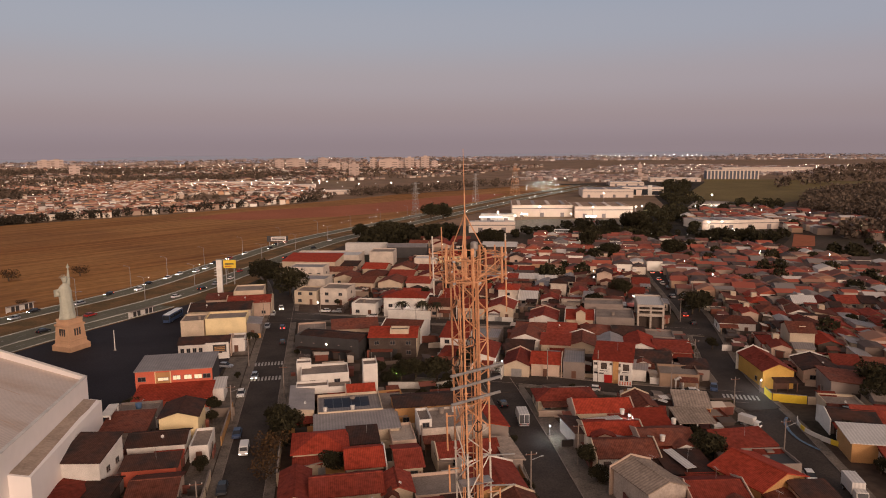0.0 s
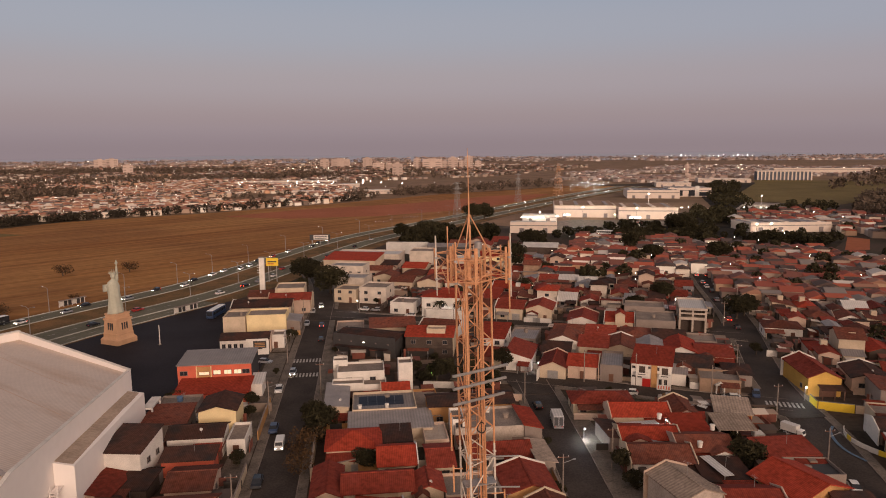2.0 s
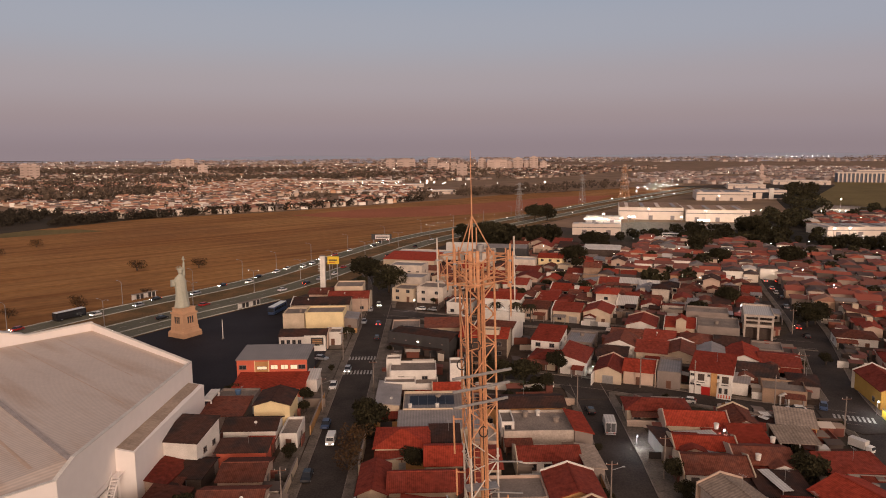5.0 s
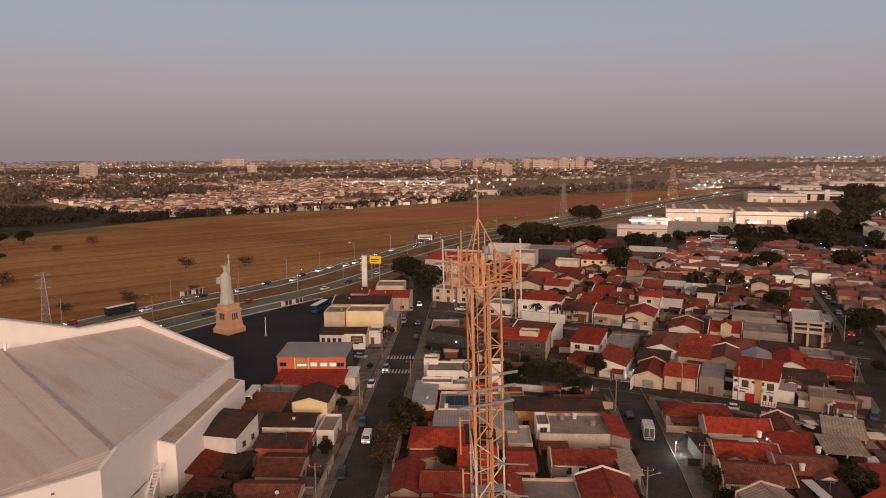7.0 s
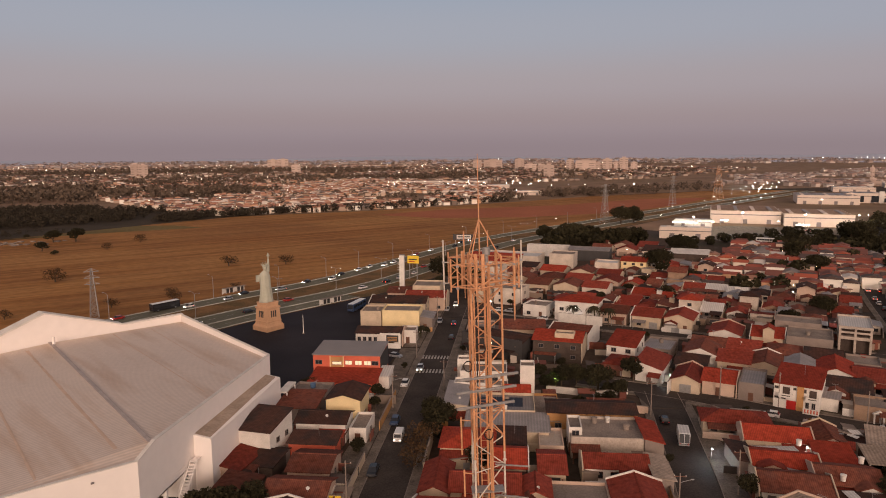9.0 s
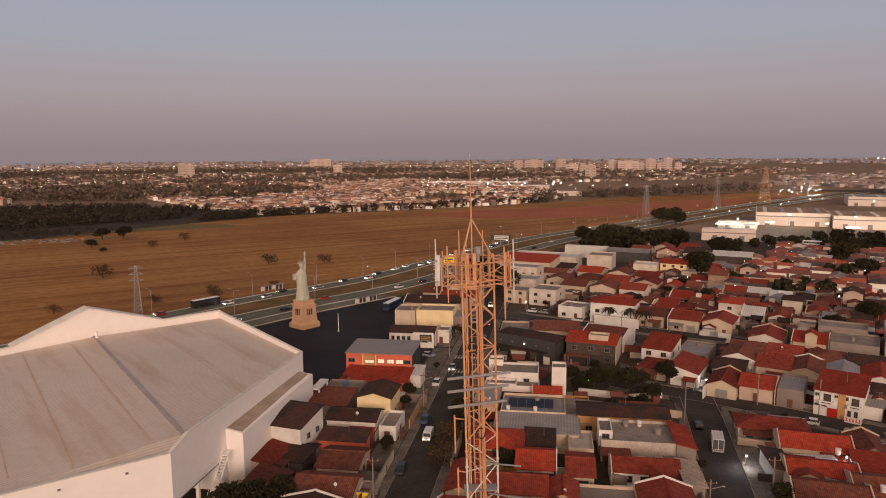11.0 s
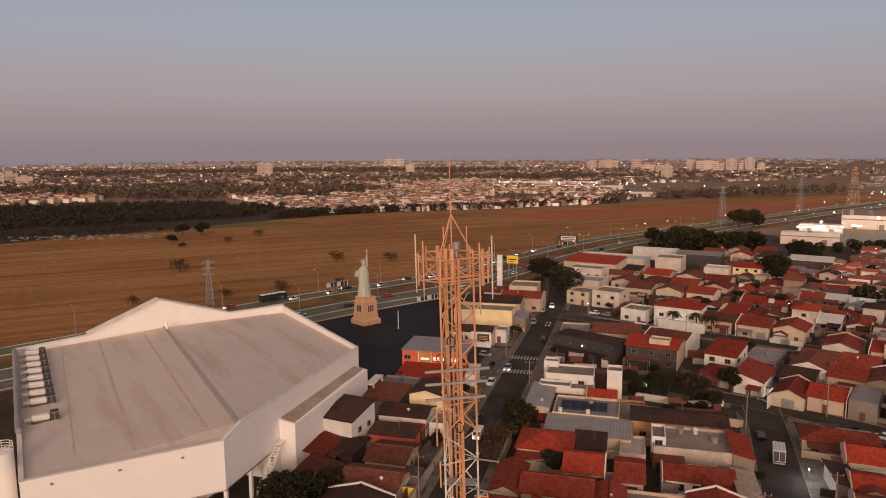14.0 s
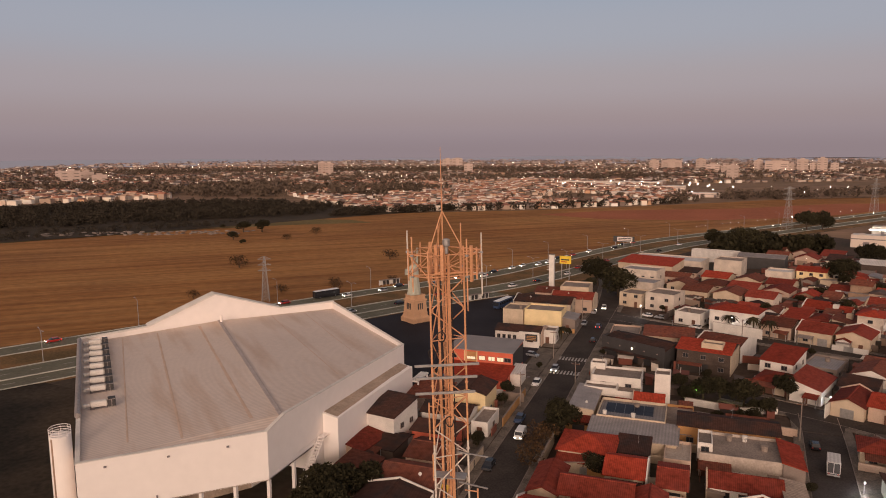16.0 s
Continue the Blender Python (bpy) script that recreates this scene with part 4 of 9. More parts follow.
w = Vector(P4) - Vector(P3)
along = w.normalized()
inward = Vector((-along.y, along.x))
angle = math.degrees(math.atan2(inward.y, inward.x))
for k in range(9):
    s = 5.0 + 5.6 * k + (4.5 if k == 8 else 0)
    p = Vector(P3) + along * s + inward * 4.2
    cooling_unit(pose(p.x, p.y, 12.36 + 0.0075 * s + 0.05 * 4.2, rz=angle))
pipe = bmesh.new()
p, q = Vector(P3) + along * 2 + inward * 0.2, Vector(P3) + along * 60 + inward * 0.2
tube(pipe, (*p, 13.75), (*q, 13.95), 0.5, 12)
tagged(part("air_duct", pipe, SHEET), "long grey round duct along the roof edge", "duct")

tank = thing("water_tower", pose(-73.5, 87.5, 0), "tall cream cylindrical water tank with a railed top", "water tower")
bm = bmesh.new()
lathe(bm, [(1.6, 0), (1.6, 15.9), (1.5, 16.0), (0.2, 16.15)], 28)
part("tank", bm, STORE_WALL, tank)
for z in (16.35, 16.75, 17.15):
    bm = bmesh.new()
    ring = [Vector((1.56 * math.cos(2 * math.pi * k / 24), 1.56 * math.sin(2 * math.pi * k / 24), z)) for k in range(24)]
    for a, b in zip(ring, ring[1:] + ring[:1]):
        tube(bm, a, b, 0.05, 6)
    part("guard_ring", bm, STORE_WALL, tank)
for k in range(8):
    a = 2 * math.pi * k / 8
    bm = bmesh.new()
    tube(bm, (1.56 * math.cos(a), 1.56 * math.sin(a), 15.9), (1.56 * math.cos(a), 1.56 * math.sin(a), 17.2), 0.04, 6)
    part("guard_post", bm, STORE_WALL, tank)
part("rust_streak", boxes((-0.14, 0.14, -1.66, -1.58, 0.5, 15.8)), TAN, tank, "rust-stained ladder strip")

# ---- houses ----
def roof_shape(kind, w, d, h, rise, ov, th=0.18):
    """A roof slab over a w by d plan, its eaves at height h."""
    bm = bmesh.new()
    a, b = w / 2 + ov, d / 2 + ov
    if kind == "gable_x":
        k = rise * b / (d / 2)
        prism_x(bm, [(-b, h - 0.1), (0, h - 0.1 + k), (b, h - 0.1), (b, h - 0.1 + th), (0, h - 0.1 + k + th), (-b, h - 0.1 + th)], -a, a)
    elif kind == "gable_y":
        k = rise * a / (w / 2)
        prism_y(bm, [(-a, h - 0.1), (0, h - 0.1 + k), (a, h - 0.1), (a, h - 0.1 + th), (0, h - 0.1 + k + th), (-a, h - 0.1 + th)], -b, b)
    elif kind == "hip":
        if w >= d:
            r0, r1 = Vector((-(a - b), 0, h + rise)), Vector((a - b, 0, h + rise))
        else:
            r0, r1 = Vector((0, -(b - a), h + rise)), Vector((0, b - a, h + rise))
        low = [bm.verts.new(c) for c in ((-a, -b, h), (a, -b, h), (a, b, h), (-a, b, h))]
        und = [bm.verts.new(c) for c in ((-a, -b, h - th), (a, -b, h - th), (a, b, h - th), (-a, b, h - th))]
        p, q = bm.verts.new(r0), bm.verts.new(r1)
        if w >= d:
            fs = ((low[0], low[1], q, p), (low[1], low[2], q), (low[2], low[3], p, q), (low[3], low[0], p))
        else:
            fs = ((low[0], low[1], p), (low[1], low[2], q, p), (low[2], low[3], q), (low[3], low[0], p, q))
        for f in fs:
            bm.faces.new(f)
        bm.faces.new(und[::-1])
        for i in range(4):
            bm.faces.new((und[i], und[(i + 1) % 4], low[(i + 1) % 4], low[i]))
    elif kind == "shed":
        prism_x(bm, [(-b, h - 0.1), (b, h + rise), (b, h + rise + th), (-b, h - 0.1 + th)], -a, a)
    elif kind == "shed_x":
        prism_y(bm, [(-a, h + rise), (a, h - 0.1), (a, h - 0.1 + th), (-a, h + rise + th)], -b, b)
    else:
        box(bm, -w / 2 + 0.18, w / 2 - 0.18, -d / 2 + 0.18, d / 2 - 0.18, h - 0.75, h - 0.55)
    bmesh.ops.recalc_face_normals(bm, faces=bm.faces)
    return bm


def wall_shape(kind, w, d, h, rise):
    bm = bmesh.new()
    a, b, t = w / 2, d / 2, 0.18
    if kind == "gable_x":
        prism_x(bm, [(-b, 0), (b, 0), (b, h - 0.08), (0, h + rise - 0.08), (-b, h - 0.08)], -a, a)
    elif kind == "gable_y":
        prism_y(bm, [(-a, 0), (a, 0), (a, h - 0.08), (0, h + rise - 0.08), (-a, h - 0.08)], -b, b)
    elif kind == "shed":
        prism_x(bm, [(-b, 0), (b, 0), (b, h + rise - 0.02), (-b, h - 0.12)], -a, a)
    elif kind == "shed_x":
        prism_y(bm, [(-a, 0), (a, 0), (a, h - 0.12), (-a, h + rise - 0.02)], -b, b)
    elif kind == "hip":
        box(bm, -a, a, -b, b, 0, h - 0.1)
    else:
        box(bm, -a, a, -b, b, 0, h - 0.76)
        for q in ((-a, a, -b, -b + t), (-a, a, b - t, b), (-a, -a + t, -b + t, b - t), (a - t, a, -b + t, b - t)):
            box(bm, *q, h - 0.76, h)
    bmesh.ops.recalc_face_normals(bm, faces=bm.faces)
    return bm


def window(parent, x, y, z, w, h, turn=0, lit=False, mat=None):
    """A window: projecting frame with sill, and panes set back in it."""
    m = pose(x, y, z, rz=turn)
    bm = boxes((-w / 2 - 0.08, w / 2 + 0.08, -0.10, 0.02, h, h + 0.08), (-w / 2 - 0.12, w / 2 + 0.12, -0.16, 0.02, -0.08, 0.0),
               (-w / 2 - 0.08, -w / 2, -0.10, 0.02, 0, h), (w / 2, w / 2 + 0.08, -0.10, 0.02, 0, h), (-0.03, 0.03, -0.07, 0.02, 0, h))
    win = part("window", bm, mat or FRAME, parent, at=m)
    part("pane", boxes((-w / 2, w / 2, -0.035, -0.012, 0, h)), SIGN_WHITE if lit else GLASS, win)
    return win


def door(parent, x, y, w, h, turn=0, mat=None):
    m = pose(x, y, 0.02, rz=turn)
    d = part("door", boxes((-w / 2, w / 2, -0.07, -0.01, 0, h), (-w / 2 - 0.1, -w / 2, -0.10, -0.01, 0, h + 0.1), (w / 2, w / 2 + 0.1, -0.10, -0.01, 0, h + 0.1), (-w / 2, w / 2, -0.10, -0.01, h, h + 0.1)), mat or WOOD, parent, at=m)
    return d


def house(x, y, w, d, h, rot=0, roof="gable_x", wall=None, cover=None, rise=None, ov=0.45, label="", category="house", group="", storeys=None, windows=True, gate=False, simple=False):
    wall, cover = wall or CREAM, cover or TILE
    if roof in ("gable_y", "shed_x"):
        cover = turned(cover)
    if rise is None:
        rise = 0.19 * (d if roof in ("gable_x", "hip") and w >= d or roof == "gable_x" else w)
    if roof == "flat":
        rise = 0
    home = thing("house", pose(x, y, 0, rz=rot), label or "small rendered house with a red tiled roof", category, group)
    part("wall", wall_shape(roof, w, d, h, rise), wall, home)
    part("roof", roof_shape(roof, w, d, h, rise, 0 if roof == "flat" else ov), cover, home)
    if roof in ("gable_x", "gable_y") and not simple:
        n = (w if roof == "gable_x" else d) / 2 + ov
        z = h + rise * (1 + ov / ((d if roof == "gable_x" else w) / 2)) - 0.02
        z = h - 0.1 + rise * ((d if roof == "gable_x" else w) / 2 + ov) / ((d if roof == "gable_x" else w) / 2) + 0.18
        cap = boxes((-n, n, -0.16, 0.16, z - 0.10, z + 0.07)) if roof == "gable_x" else boxes((-0.16, 0.16, -n, n, z - 0.10, z + 0.07))
        part("ridge", cap, cover, home)
    if simple:
        for k, (wx, wy, z, turn) in enumerate(((-w * 0.27, -d / 2, 1.0, 0), (w * 0.30, -d / 2, 1.0, 0), (w / 2, -d * 0.2, 1.0, 90), (0, -d / 2, 3.8, 0))):
            if z + 1.2 > h:
                continue
            bm = boxes((-0.75, 0.75, -0.08, 0.02, -0.08, 0.0), (-0.75, 0.75, -0.08, 0.02, 1.0, 1.08), (-0.75, -0.66, -0.08, 0.02, 0, 1.0), (0.66, 0.75, -0.08, 0.02, 0, 1.0), (-0.66, 0.66, -0.03, -0.005, 0, 1.0))
            for f in list(bm.faces)[-6:]:
                f.material_index = 1
            win = part("window", bm, FRAME, home, at=pose(wx, wy, z, rz=turn))
            win.data.materials.append(GLASS)
        door(home, 0.0, -d / 2, 0.95, 2.1)
    elif windows:
        levels = storeys or max(1, int(h // 2.7))
        for s in range(levels):
            z = 1.0 + 2.8 * s
            if z + 1.2 > h:
                break
            k = max(1, int(w // 4))
            for i in range(k):
                px = -w / 2 + w * (i + 0.5) / k
                if s == 0 and i == k // 2:
                    if int(abs(x * 3 + y)) % 3 == 0:
                        door(home, px, -d / 2, 2.5, 2.3, 0, (GALVANISED, WOOD, BLACK)[int(abs(x)) % 3])
                    else:
                        door(home, px, -d / 2, 0.95, 2.1)
                else:
                    window(home, px, -d / 2, z, 1.3, 1.05)
            for i in range(max(1, int(d // 6))):
                py = -d / 2 + d * (i + 0.5) / max(1, int(d // 6))
                window(home, w / 2, py, z, 1.1, 1.0, 90)
                if s == 0 and i == 0:
                    window(home, -w / 2, py, z, 1.1, 1.0, -90)
    return home


def wing(home, x, y, w, d, h, roof, wall, cover, rise=None):
    """A lower wing of the same house, with a roof of its own."""
    rise = 0.17 * (d if roof == "gable_x" else w) if rise is None else rise
    at = pose(x, y, 0)
    if roof in ("gable_y", "shed_x"):
        cover = turned(cover)
    part("wing_wall", wall_shape(roof, w, d, h, rise), wall, home, at=at)
    part("wing_roof", roof_shape(roof, w, d, h, 0 if roof == "flat" else rise, 0 if roof == "flat" else 0.3), cover, home, at=at)


def carport(home, x, y, w, d, h, cover):
    """A sheet roof on four slim posts, before or beside a house."""
    at = pose(x, y, 0)
    part("carport_roof", roof_shape("shed", w, d, h, 0.35, 0.1, 0.1), cover, home, at=at)
    part("carport_posts", boxes(*[(sx * w * 0.46 - 0.06, sx * w * 0.46 + 0.06, sy * d * 0.44 - 0.06, sy * d * 0.44 + 0.06, 0, h) for sx in (-1, 1) for sy in (-1, 1)]), GALVANISED, home, at=at)["kind"] = "stuff"


def dish(x, y, z, turn=0):
    t = thing("satellite_dish", pose(x, y, z, rz=turn), "small white satellite dish on a roof bracket", "satellite dish", "satellite dishes")
    bm = bmesh.new()
    lathe(bm, [(0.03, 0.0), (0.18, 0.04), (0.30, 0.11), (0.31, 0.125), (0.18, 0.06), (0.03, 0.03)], 16)
    part("reflector", bm, SHEET_PALE, t, at=pose(0, -0.1, 0.55, 55))
    part("bracket", boxes((-0.03, 0.03, -0.03, 0.03, -0.3, 0.6)), GALVANISED, t)


def water_tank(x, y, z, r=0.75, mat=None):
    t = thing("water_tank", pose(x, y, z), "round fibre-cement rooftop water tank with a lid", "water tank", "rooftop water tanks")
    bm = bmesh.new()
    lathe(bm, [(r * 0.82, 0), (r, 0.95), (r * 1.05, 1.0), (r * 1.02, 1.06)], 18)
    part("tank", bm, mat or CONCRETE, t)
    bm = bmesh.new()
    lathe(bm, [(r * 1.08, 1.06), (r * 1.08, 1.12), (r * 0.3, 1.24), (0.05, 1.25)], 18)
    part("lid", bm, mat or CONCRETE, t)


def yard_wall(x0, y0, x1, y1, h=2.2, mat=None, label="rendered garden boundary wall with a coping", t=0.2):
    a, b = Vector((x0, y0)), Vector((x1, y1))
    n = (b - a).length
    m = pose(x0, y0, 0) @ Matrix.Rotation(math.atan2(y1 - y0, x1 - x0), 4, "Z")
    fence = thing("garden_wall", m, label, "wall")
    part("wall", boxes((0, n, -t / 2, t / 2, 0, h)), mat or CREAM, fence)
    part("coping", boxes((-0.03, n + 0.03, -t / 2 - 0.05, t / 2 + 0.05, h, h + 0.07)), CONCRETE, fence)
    return fence


# the row between the store and the near street
house(-33.2, 187.4, 17.8, 11.5, 7.4, 0, "shed", ORANGE, SHEET, 0.5, 0.25, "two-storey orange commercial building with a grey sheet roof", "building", windows=False)
orange = [o for o in scene.objects if o.name.startswith("house")][-1]
for k, (wx, lit) in enumerate(((-7.0, 0), (1.0, 1), (3.6, 1), (6.0, 1), (8.0, 0))):
    window(orange, wx - 0.4, -5.75, 4.9, 1.7, 1.0, 0, bool(lit))
part("stair_recess", boxes((-4.2, -0.9, -5.86, -5.76, 2.6, 6.9)), OCHRE, orange, "ochre stair recess with a lit window")
window(orange, -2.5, -5.86, 4.9, 2.4, 0.7, 0, True)
window(orange, -2.2, -5.86, 3.0, 1.8, 0.9, 0, False)
part("trim", boxes((-4.4, -4.2, -5.95, -5.76, 2.4, 7.1), (-0.9, -0.7, -5.95, -5.76, 2.4, 7.1), (-4.2, -0.9, -5.95, -5.76, 2.4, 2.6)), YELLOW, orange)
part("side_board", boxes((8.92, 9.0, -5.5, 5.6, 2.0, 7.2)), BLACK, orange)
for k in (-5.5, -0.5, 4.5):
    part("skylight", boxes((k - 0.5, k + 0.5, -4.6, 2.5, 0.0, 0.05)), SHEET_PALE, orange, at=pose(0, 0, 7.62, 2.6))
house(-32.3, 176.6, 17.0, 9.0, 3.2, 0, "shed", ORANGE, TILE_BRIGHT, 0.9, 0.3, "low shed with a bright red sheet roof", "shed", windows=False)
house(-23.0, 180.5, 3.6, 6.5, 3.4, 0, "shed", WHITE, SHEET_PALE, 0.6, 0.3, "small white side shed", "shed", windows=False)
house(-31.6, 220.6, 14.3, 8.5, 4.0, 0, "gable_x", WHITE, TILE_DARK, 1.1, 0.3, "white shop with a dark tiled roof and a sign board", "shop", windows=False)
shop = [o for o in scene.objects if o.name.startswith("house")][-1]
for k in range(4):
    window(shop, -6.0 + 1.7 * k, -4.25, 1.2, 0.9, 1.6)
part("sign_board", boxes((0.6, 7.0, -4.6, -4.3, 0.6, 4.2)), WHITE, shop)
part("poster", boxes((2.6, 6.4, -4.66, -4.6, 1.4, 3.6)), BLACK, shop, "dark poster with plain bars")
for k in range(3):
    part("poster_bar", boxes((3.0, 6.0, -4.69, -4.66, 1.8 + 0.5 * k, 2.0 + 0.5 * k)), OCHRE, shop)
house(-22.8, 222.5, 5.0, 6.0, 4.4, 0, "flat", WHITE, CONCRETE, label="small flat-roofed corner kiosk", category="shop")
house(-27.5, 239.5, 12.5, 9.5, 7.1, 0, "flat", YELLOW, CONCRETE, label="blank pale-yellow two-storey building with a flat roof", category="building", windows=False)
house(-37.6, 239.0, 7.0, 9.5, 6.9, 0, "flat", CREAM, CONCRETE, label="cream rendered building with a flat roof", category="building", windows=False)
house(-19.5, 241.0, 5.0, 9.0, 4.2, 0, "shed_x", GREY, SHEET, 0.6, label="grey lean-to beside the street", category="shed")
house(-31.4, 258.0, 20.0, 12.0, 5.8, 0, "gable_x", CREAM, TILE_DARK, 1.4, label="long cream building with a dark tiled roof", category="building")
house(-23.0, 270.5, 15.0, 11.0, 5.2, 0, "gable_x", PINK, TILE, 1.5, label="low building with a red tiled roof", category="building")
house(-24.2, 284.0, 11.0, 12.0, 7.2, 0, "flat", CREAM, CONCRETE, label="cream flat-roofed building by the sign pillar", category="building", windows=False)
house(-35.5, 285.0, 9.0, 12.0, 4.0, 0, "gable_x", PINK, TILE_BROWN, 1.2, label="low pink house with a brown tiled roof")
house(-27.0, 157.6, 7.6, 9.3, 6.0, 0, "gable_y", YELLOW, TILE_DARK, 1.1, 0.4, "two-storey pale-yellow house with a blank gable", storeys=1)
house(-39.2, 137.6, 7.4, 9.0, 6.6, -10, "shed", WHITE, TILE_DARK, 1.6, 0.3, "two-storey white house under a dark stained sloping roof", windows=False)
white = [o for o in scene.objects if o.name.startswith("house")][-1]
window(white, 1.8, -4.5, 2.2, 0.8, 0.8)
window(white, 3.7, -1.5, 3.6, 1.1, 1.0, 90)
window(white, 3.7, 2.0, 3.6, 1.1, 1.0, 90)
house(-38.0, 158.0, 8.7, 9.0, 3.6, 0, "shed", GREY, TILE_BROWN, 0.9, label="low house with a brown roof behind the store")
house(-38.4, 168.5, 9.0, 6.5, 3.4, 0, "flat", GREY, CONCRETE, label="small grey flat-roofed yard building")
house(-29.6, 147.4, 10.5, 7.0, 4.2, 0, "gable_x", WHITE, TILE_DARK, 1.1, label="white house with a dark tiled roof")
house(-21.8, 148.5, 3.6, 9.0, 3.4, 0, "flat", WHITE, CONCRETE, label="white flat-roofed front porch by the street")
house(-29.2, 138.2, 9.4, 4.4, 3.2, 0, "shed", ORANGE, TILE_DARK, 0.7, label="low orange shed with a dark roof", category="shed", windows=False)
house(-26.4, 128.6, 7.6, 9.0, 3.2, 0, "gable_x", PINK, TILE_BROWN, 1.2, label="low house with a dark red tiled roof")
house(-36.0, 129.6, 5.0, 6.0, 2.7, -6, "shed", SMOKE, TILE_DARK, 0.5, label="low dark yard shed before the white house", category="shed", windows=False)
house(-40.6, 129.0, 4.4, 9.5, 3.0, -8, "shed_x", PINK, TILE, 0.7, label="narrow lean-to with a red tiled roof")
house(-26.0, 118.0, 10.5, 8.0, 3.2, 0, "gable_x", PINK, TILE_BROWN, 1.3, label="low house with a wide dark red roof")
house(-26.0, 106.5, 11.0, 10.0, 3.4, 0, "gable_y", CREAM, TILE_DARK, 1.4, label="low house with a dark tiled roof")
house(-37.0, 118.0, 6.0, 8.0, 3.0, 0, "shed_x", GREY, TILE_BROWN, 0.8, label="small yard house with a brown roof")
house(-27.0, 93.0, 12.0, 11.0, 3.6, 0, "gable_x", CREAM, TILE, 1.5, label="low cream house with a red tiled roof")
yard_wall(-18.6, 112, -18.6, 136, 2.0, CREAM)
yard_wall(-18.6, 151, -18.6, 172, 2.1, OCHRE)
yard_wall(-44, 152.5, -34, 152.5, 2.4, GREY)
yard_wall(-20.9, 117.5, -18.7, 117.5, 2.4, SIGNAL_YELLOW, "bright yellow garden wall")
yard_wall(-41, 165.0, -33.5, 163.5, 2.6, WHITE)

# between the two near streets
house(9.0, 150.0, 17.0, 8.5, 3.2, 0, "shed", CREAM, SHEET, 0.5, label="low workshop with grey roof sheets", category="workshop", windows=False)
house(8.0, 160.0, 14.0, 11.0, 4.2, 0, "flat", CREAM, SHEET, label="cream flat-roofed house with solar panels", windows=False)
solar = [o for o in scene.objects if o.name.startswith("house")][-1]
solar_rack = thing("solar_array", pose(7.4, 159.8, 3.75, 9), "dark blue rooftop solar panel array in an aluminium rack", "solar panel")
for i in range(5):
    for j in range(2):
        p = part("solar_panel", boxes((-4.95 + 2.0 * i, -3.03 + 2.0 * i, -2.4 + 2.45 * j, -0.02 + 2.45 * j, 0.12, 0.17)), PANEL, solar_rack)
        part("panel_edge", boxes((-4.97 + 2.0 * i, -3.01 + 2.0 * i, -2.42 + 2.45 * j, 0.0 + 2.45 * j, 0.09, 0.125)), GALVANISED, p)
part("rack", boxes((-5.0, 5.0, -1.6, -1.5, -0.35, 0.09), (-5.0, 5.0, 1.5, 1.6, -0.6, 0.09)), GALVANISED, solar_rack)
for x in (2.6, 8.5):
    water_tank(x, 155.6, 3.7, 0.45, WHITE)
house(-2.4, 163.5, 5.2, 15.0, 4.4, 0, "shed_x", CREAM, SHEET, 0.5, 0.2, "narrow house wing with a blue-grey sheet roof", windows=False)
house(2.9, 178.2, 11.5, 8.0, 6.4, 0, "flat", WHITE, CONCRETE, label="white flat-roofed modern house with parapets")
house(-0.2, 171.6, 7.4, 4.0, 5.0, 0, "flat", WHITE, CONCRETE, label="low white front wing with a parapet", windows=False)
house(6.2, 172.0, 5.5, 5.0, 4.6, 0, "flat", WHITE, CONCRETE, label="white flat-roofed rear wing with parapet", windows=False)
house(13.6, 172.6, 3.4, 4.6, 9.3, 0, "flat", WHITE, CONCRETE, label="slim white stair tower with a parapet", category="building", windows=False)
house(-2.2, 182.5, 3.6, 3.6, 7.4, 0, "flat", WHITE, CONCRETE, label="white roof box with a parapet", category="building", windows=False)
house(11.0, 168.3, 6.0, 5.0, 3.8, 0, "gable_x", PINK, TILE_BRIGHT, 1.2, label="small back house with a red tiled roof", windows=False)
house(17.5, 162.5, 6.0, 13.0, 3.0, 0, "flat", OCHRE, CONCRETE, label="bare brick-coloured yard building", windows=False)
house(27.0, 157.4, 19.0, 8.0, 4.4, 0, "gable_x", OCHRE, TILE_DARK, 0.9, 0.3, "long low house with a dark grey roof and ochre walls")
house(28.9, 146.2, 14.6, 11.0, 4.5, 0, "flat", PALE_CONCRETE, CONCRETE, label="pale concrete building with a flat roof terrace", windows=False)
water_tank(27.0, 149.5, 3.95, 0.6)
water_tank(33.0, 146.5, 3.95, 0.7)
water_tank(29.8, 150.0, 3.95, 0.5, WHITE)
house(22.6, 146.0, 2.6, 6.5, 5.6, 0, "flat", WHITE, CONCRETE, label="narrow white stair block with a window")
house(37.4, 145.6, 3.6, 11.0, 3.9, 0, "shed_x", GREY, TILE_BRIGHT, 0.9, 0.3, "street wing with an orange-red tiled roof", windows=False)
house(29.0, 133.6, 11.4, 6.4, 3.0, 0, "gable_x", WHITE, TILE, 1.3, 0.35, "low white house with a red tiled roof and wide windows", windows=False)
redd = [o for o in scene.objects if o.name.startswith("house")][-1]
for k in (-3.9, 0.2):
    window(redd, k, -3.2, 1.2, 2.6, 1.1, 0, False, WOOD)
house(36.6, 131.5, 3.2, 9.5, 3.0, 0, "shed_x", GREY, DUST_SHEET, 0.5, label="dusty sheet-roofed carport by the street", category="carport", windows=False)
house(9.3, 132.2, 6.6, 8.8, 3.7, 0, "gable_x", CREAM, TILE_BRIGHT, 1.5, label="cream house with a bright red tiled roof")
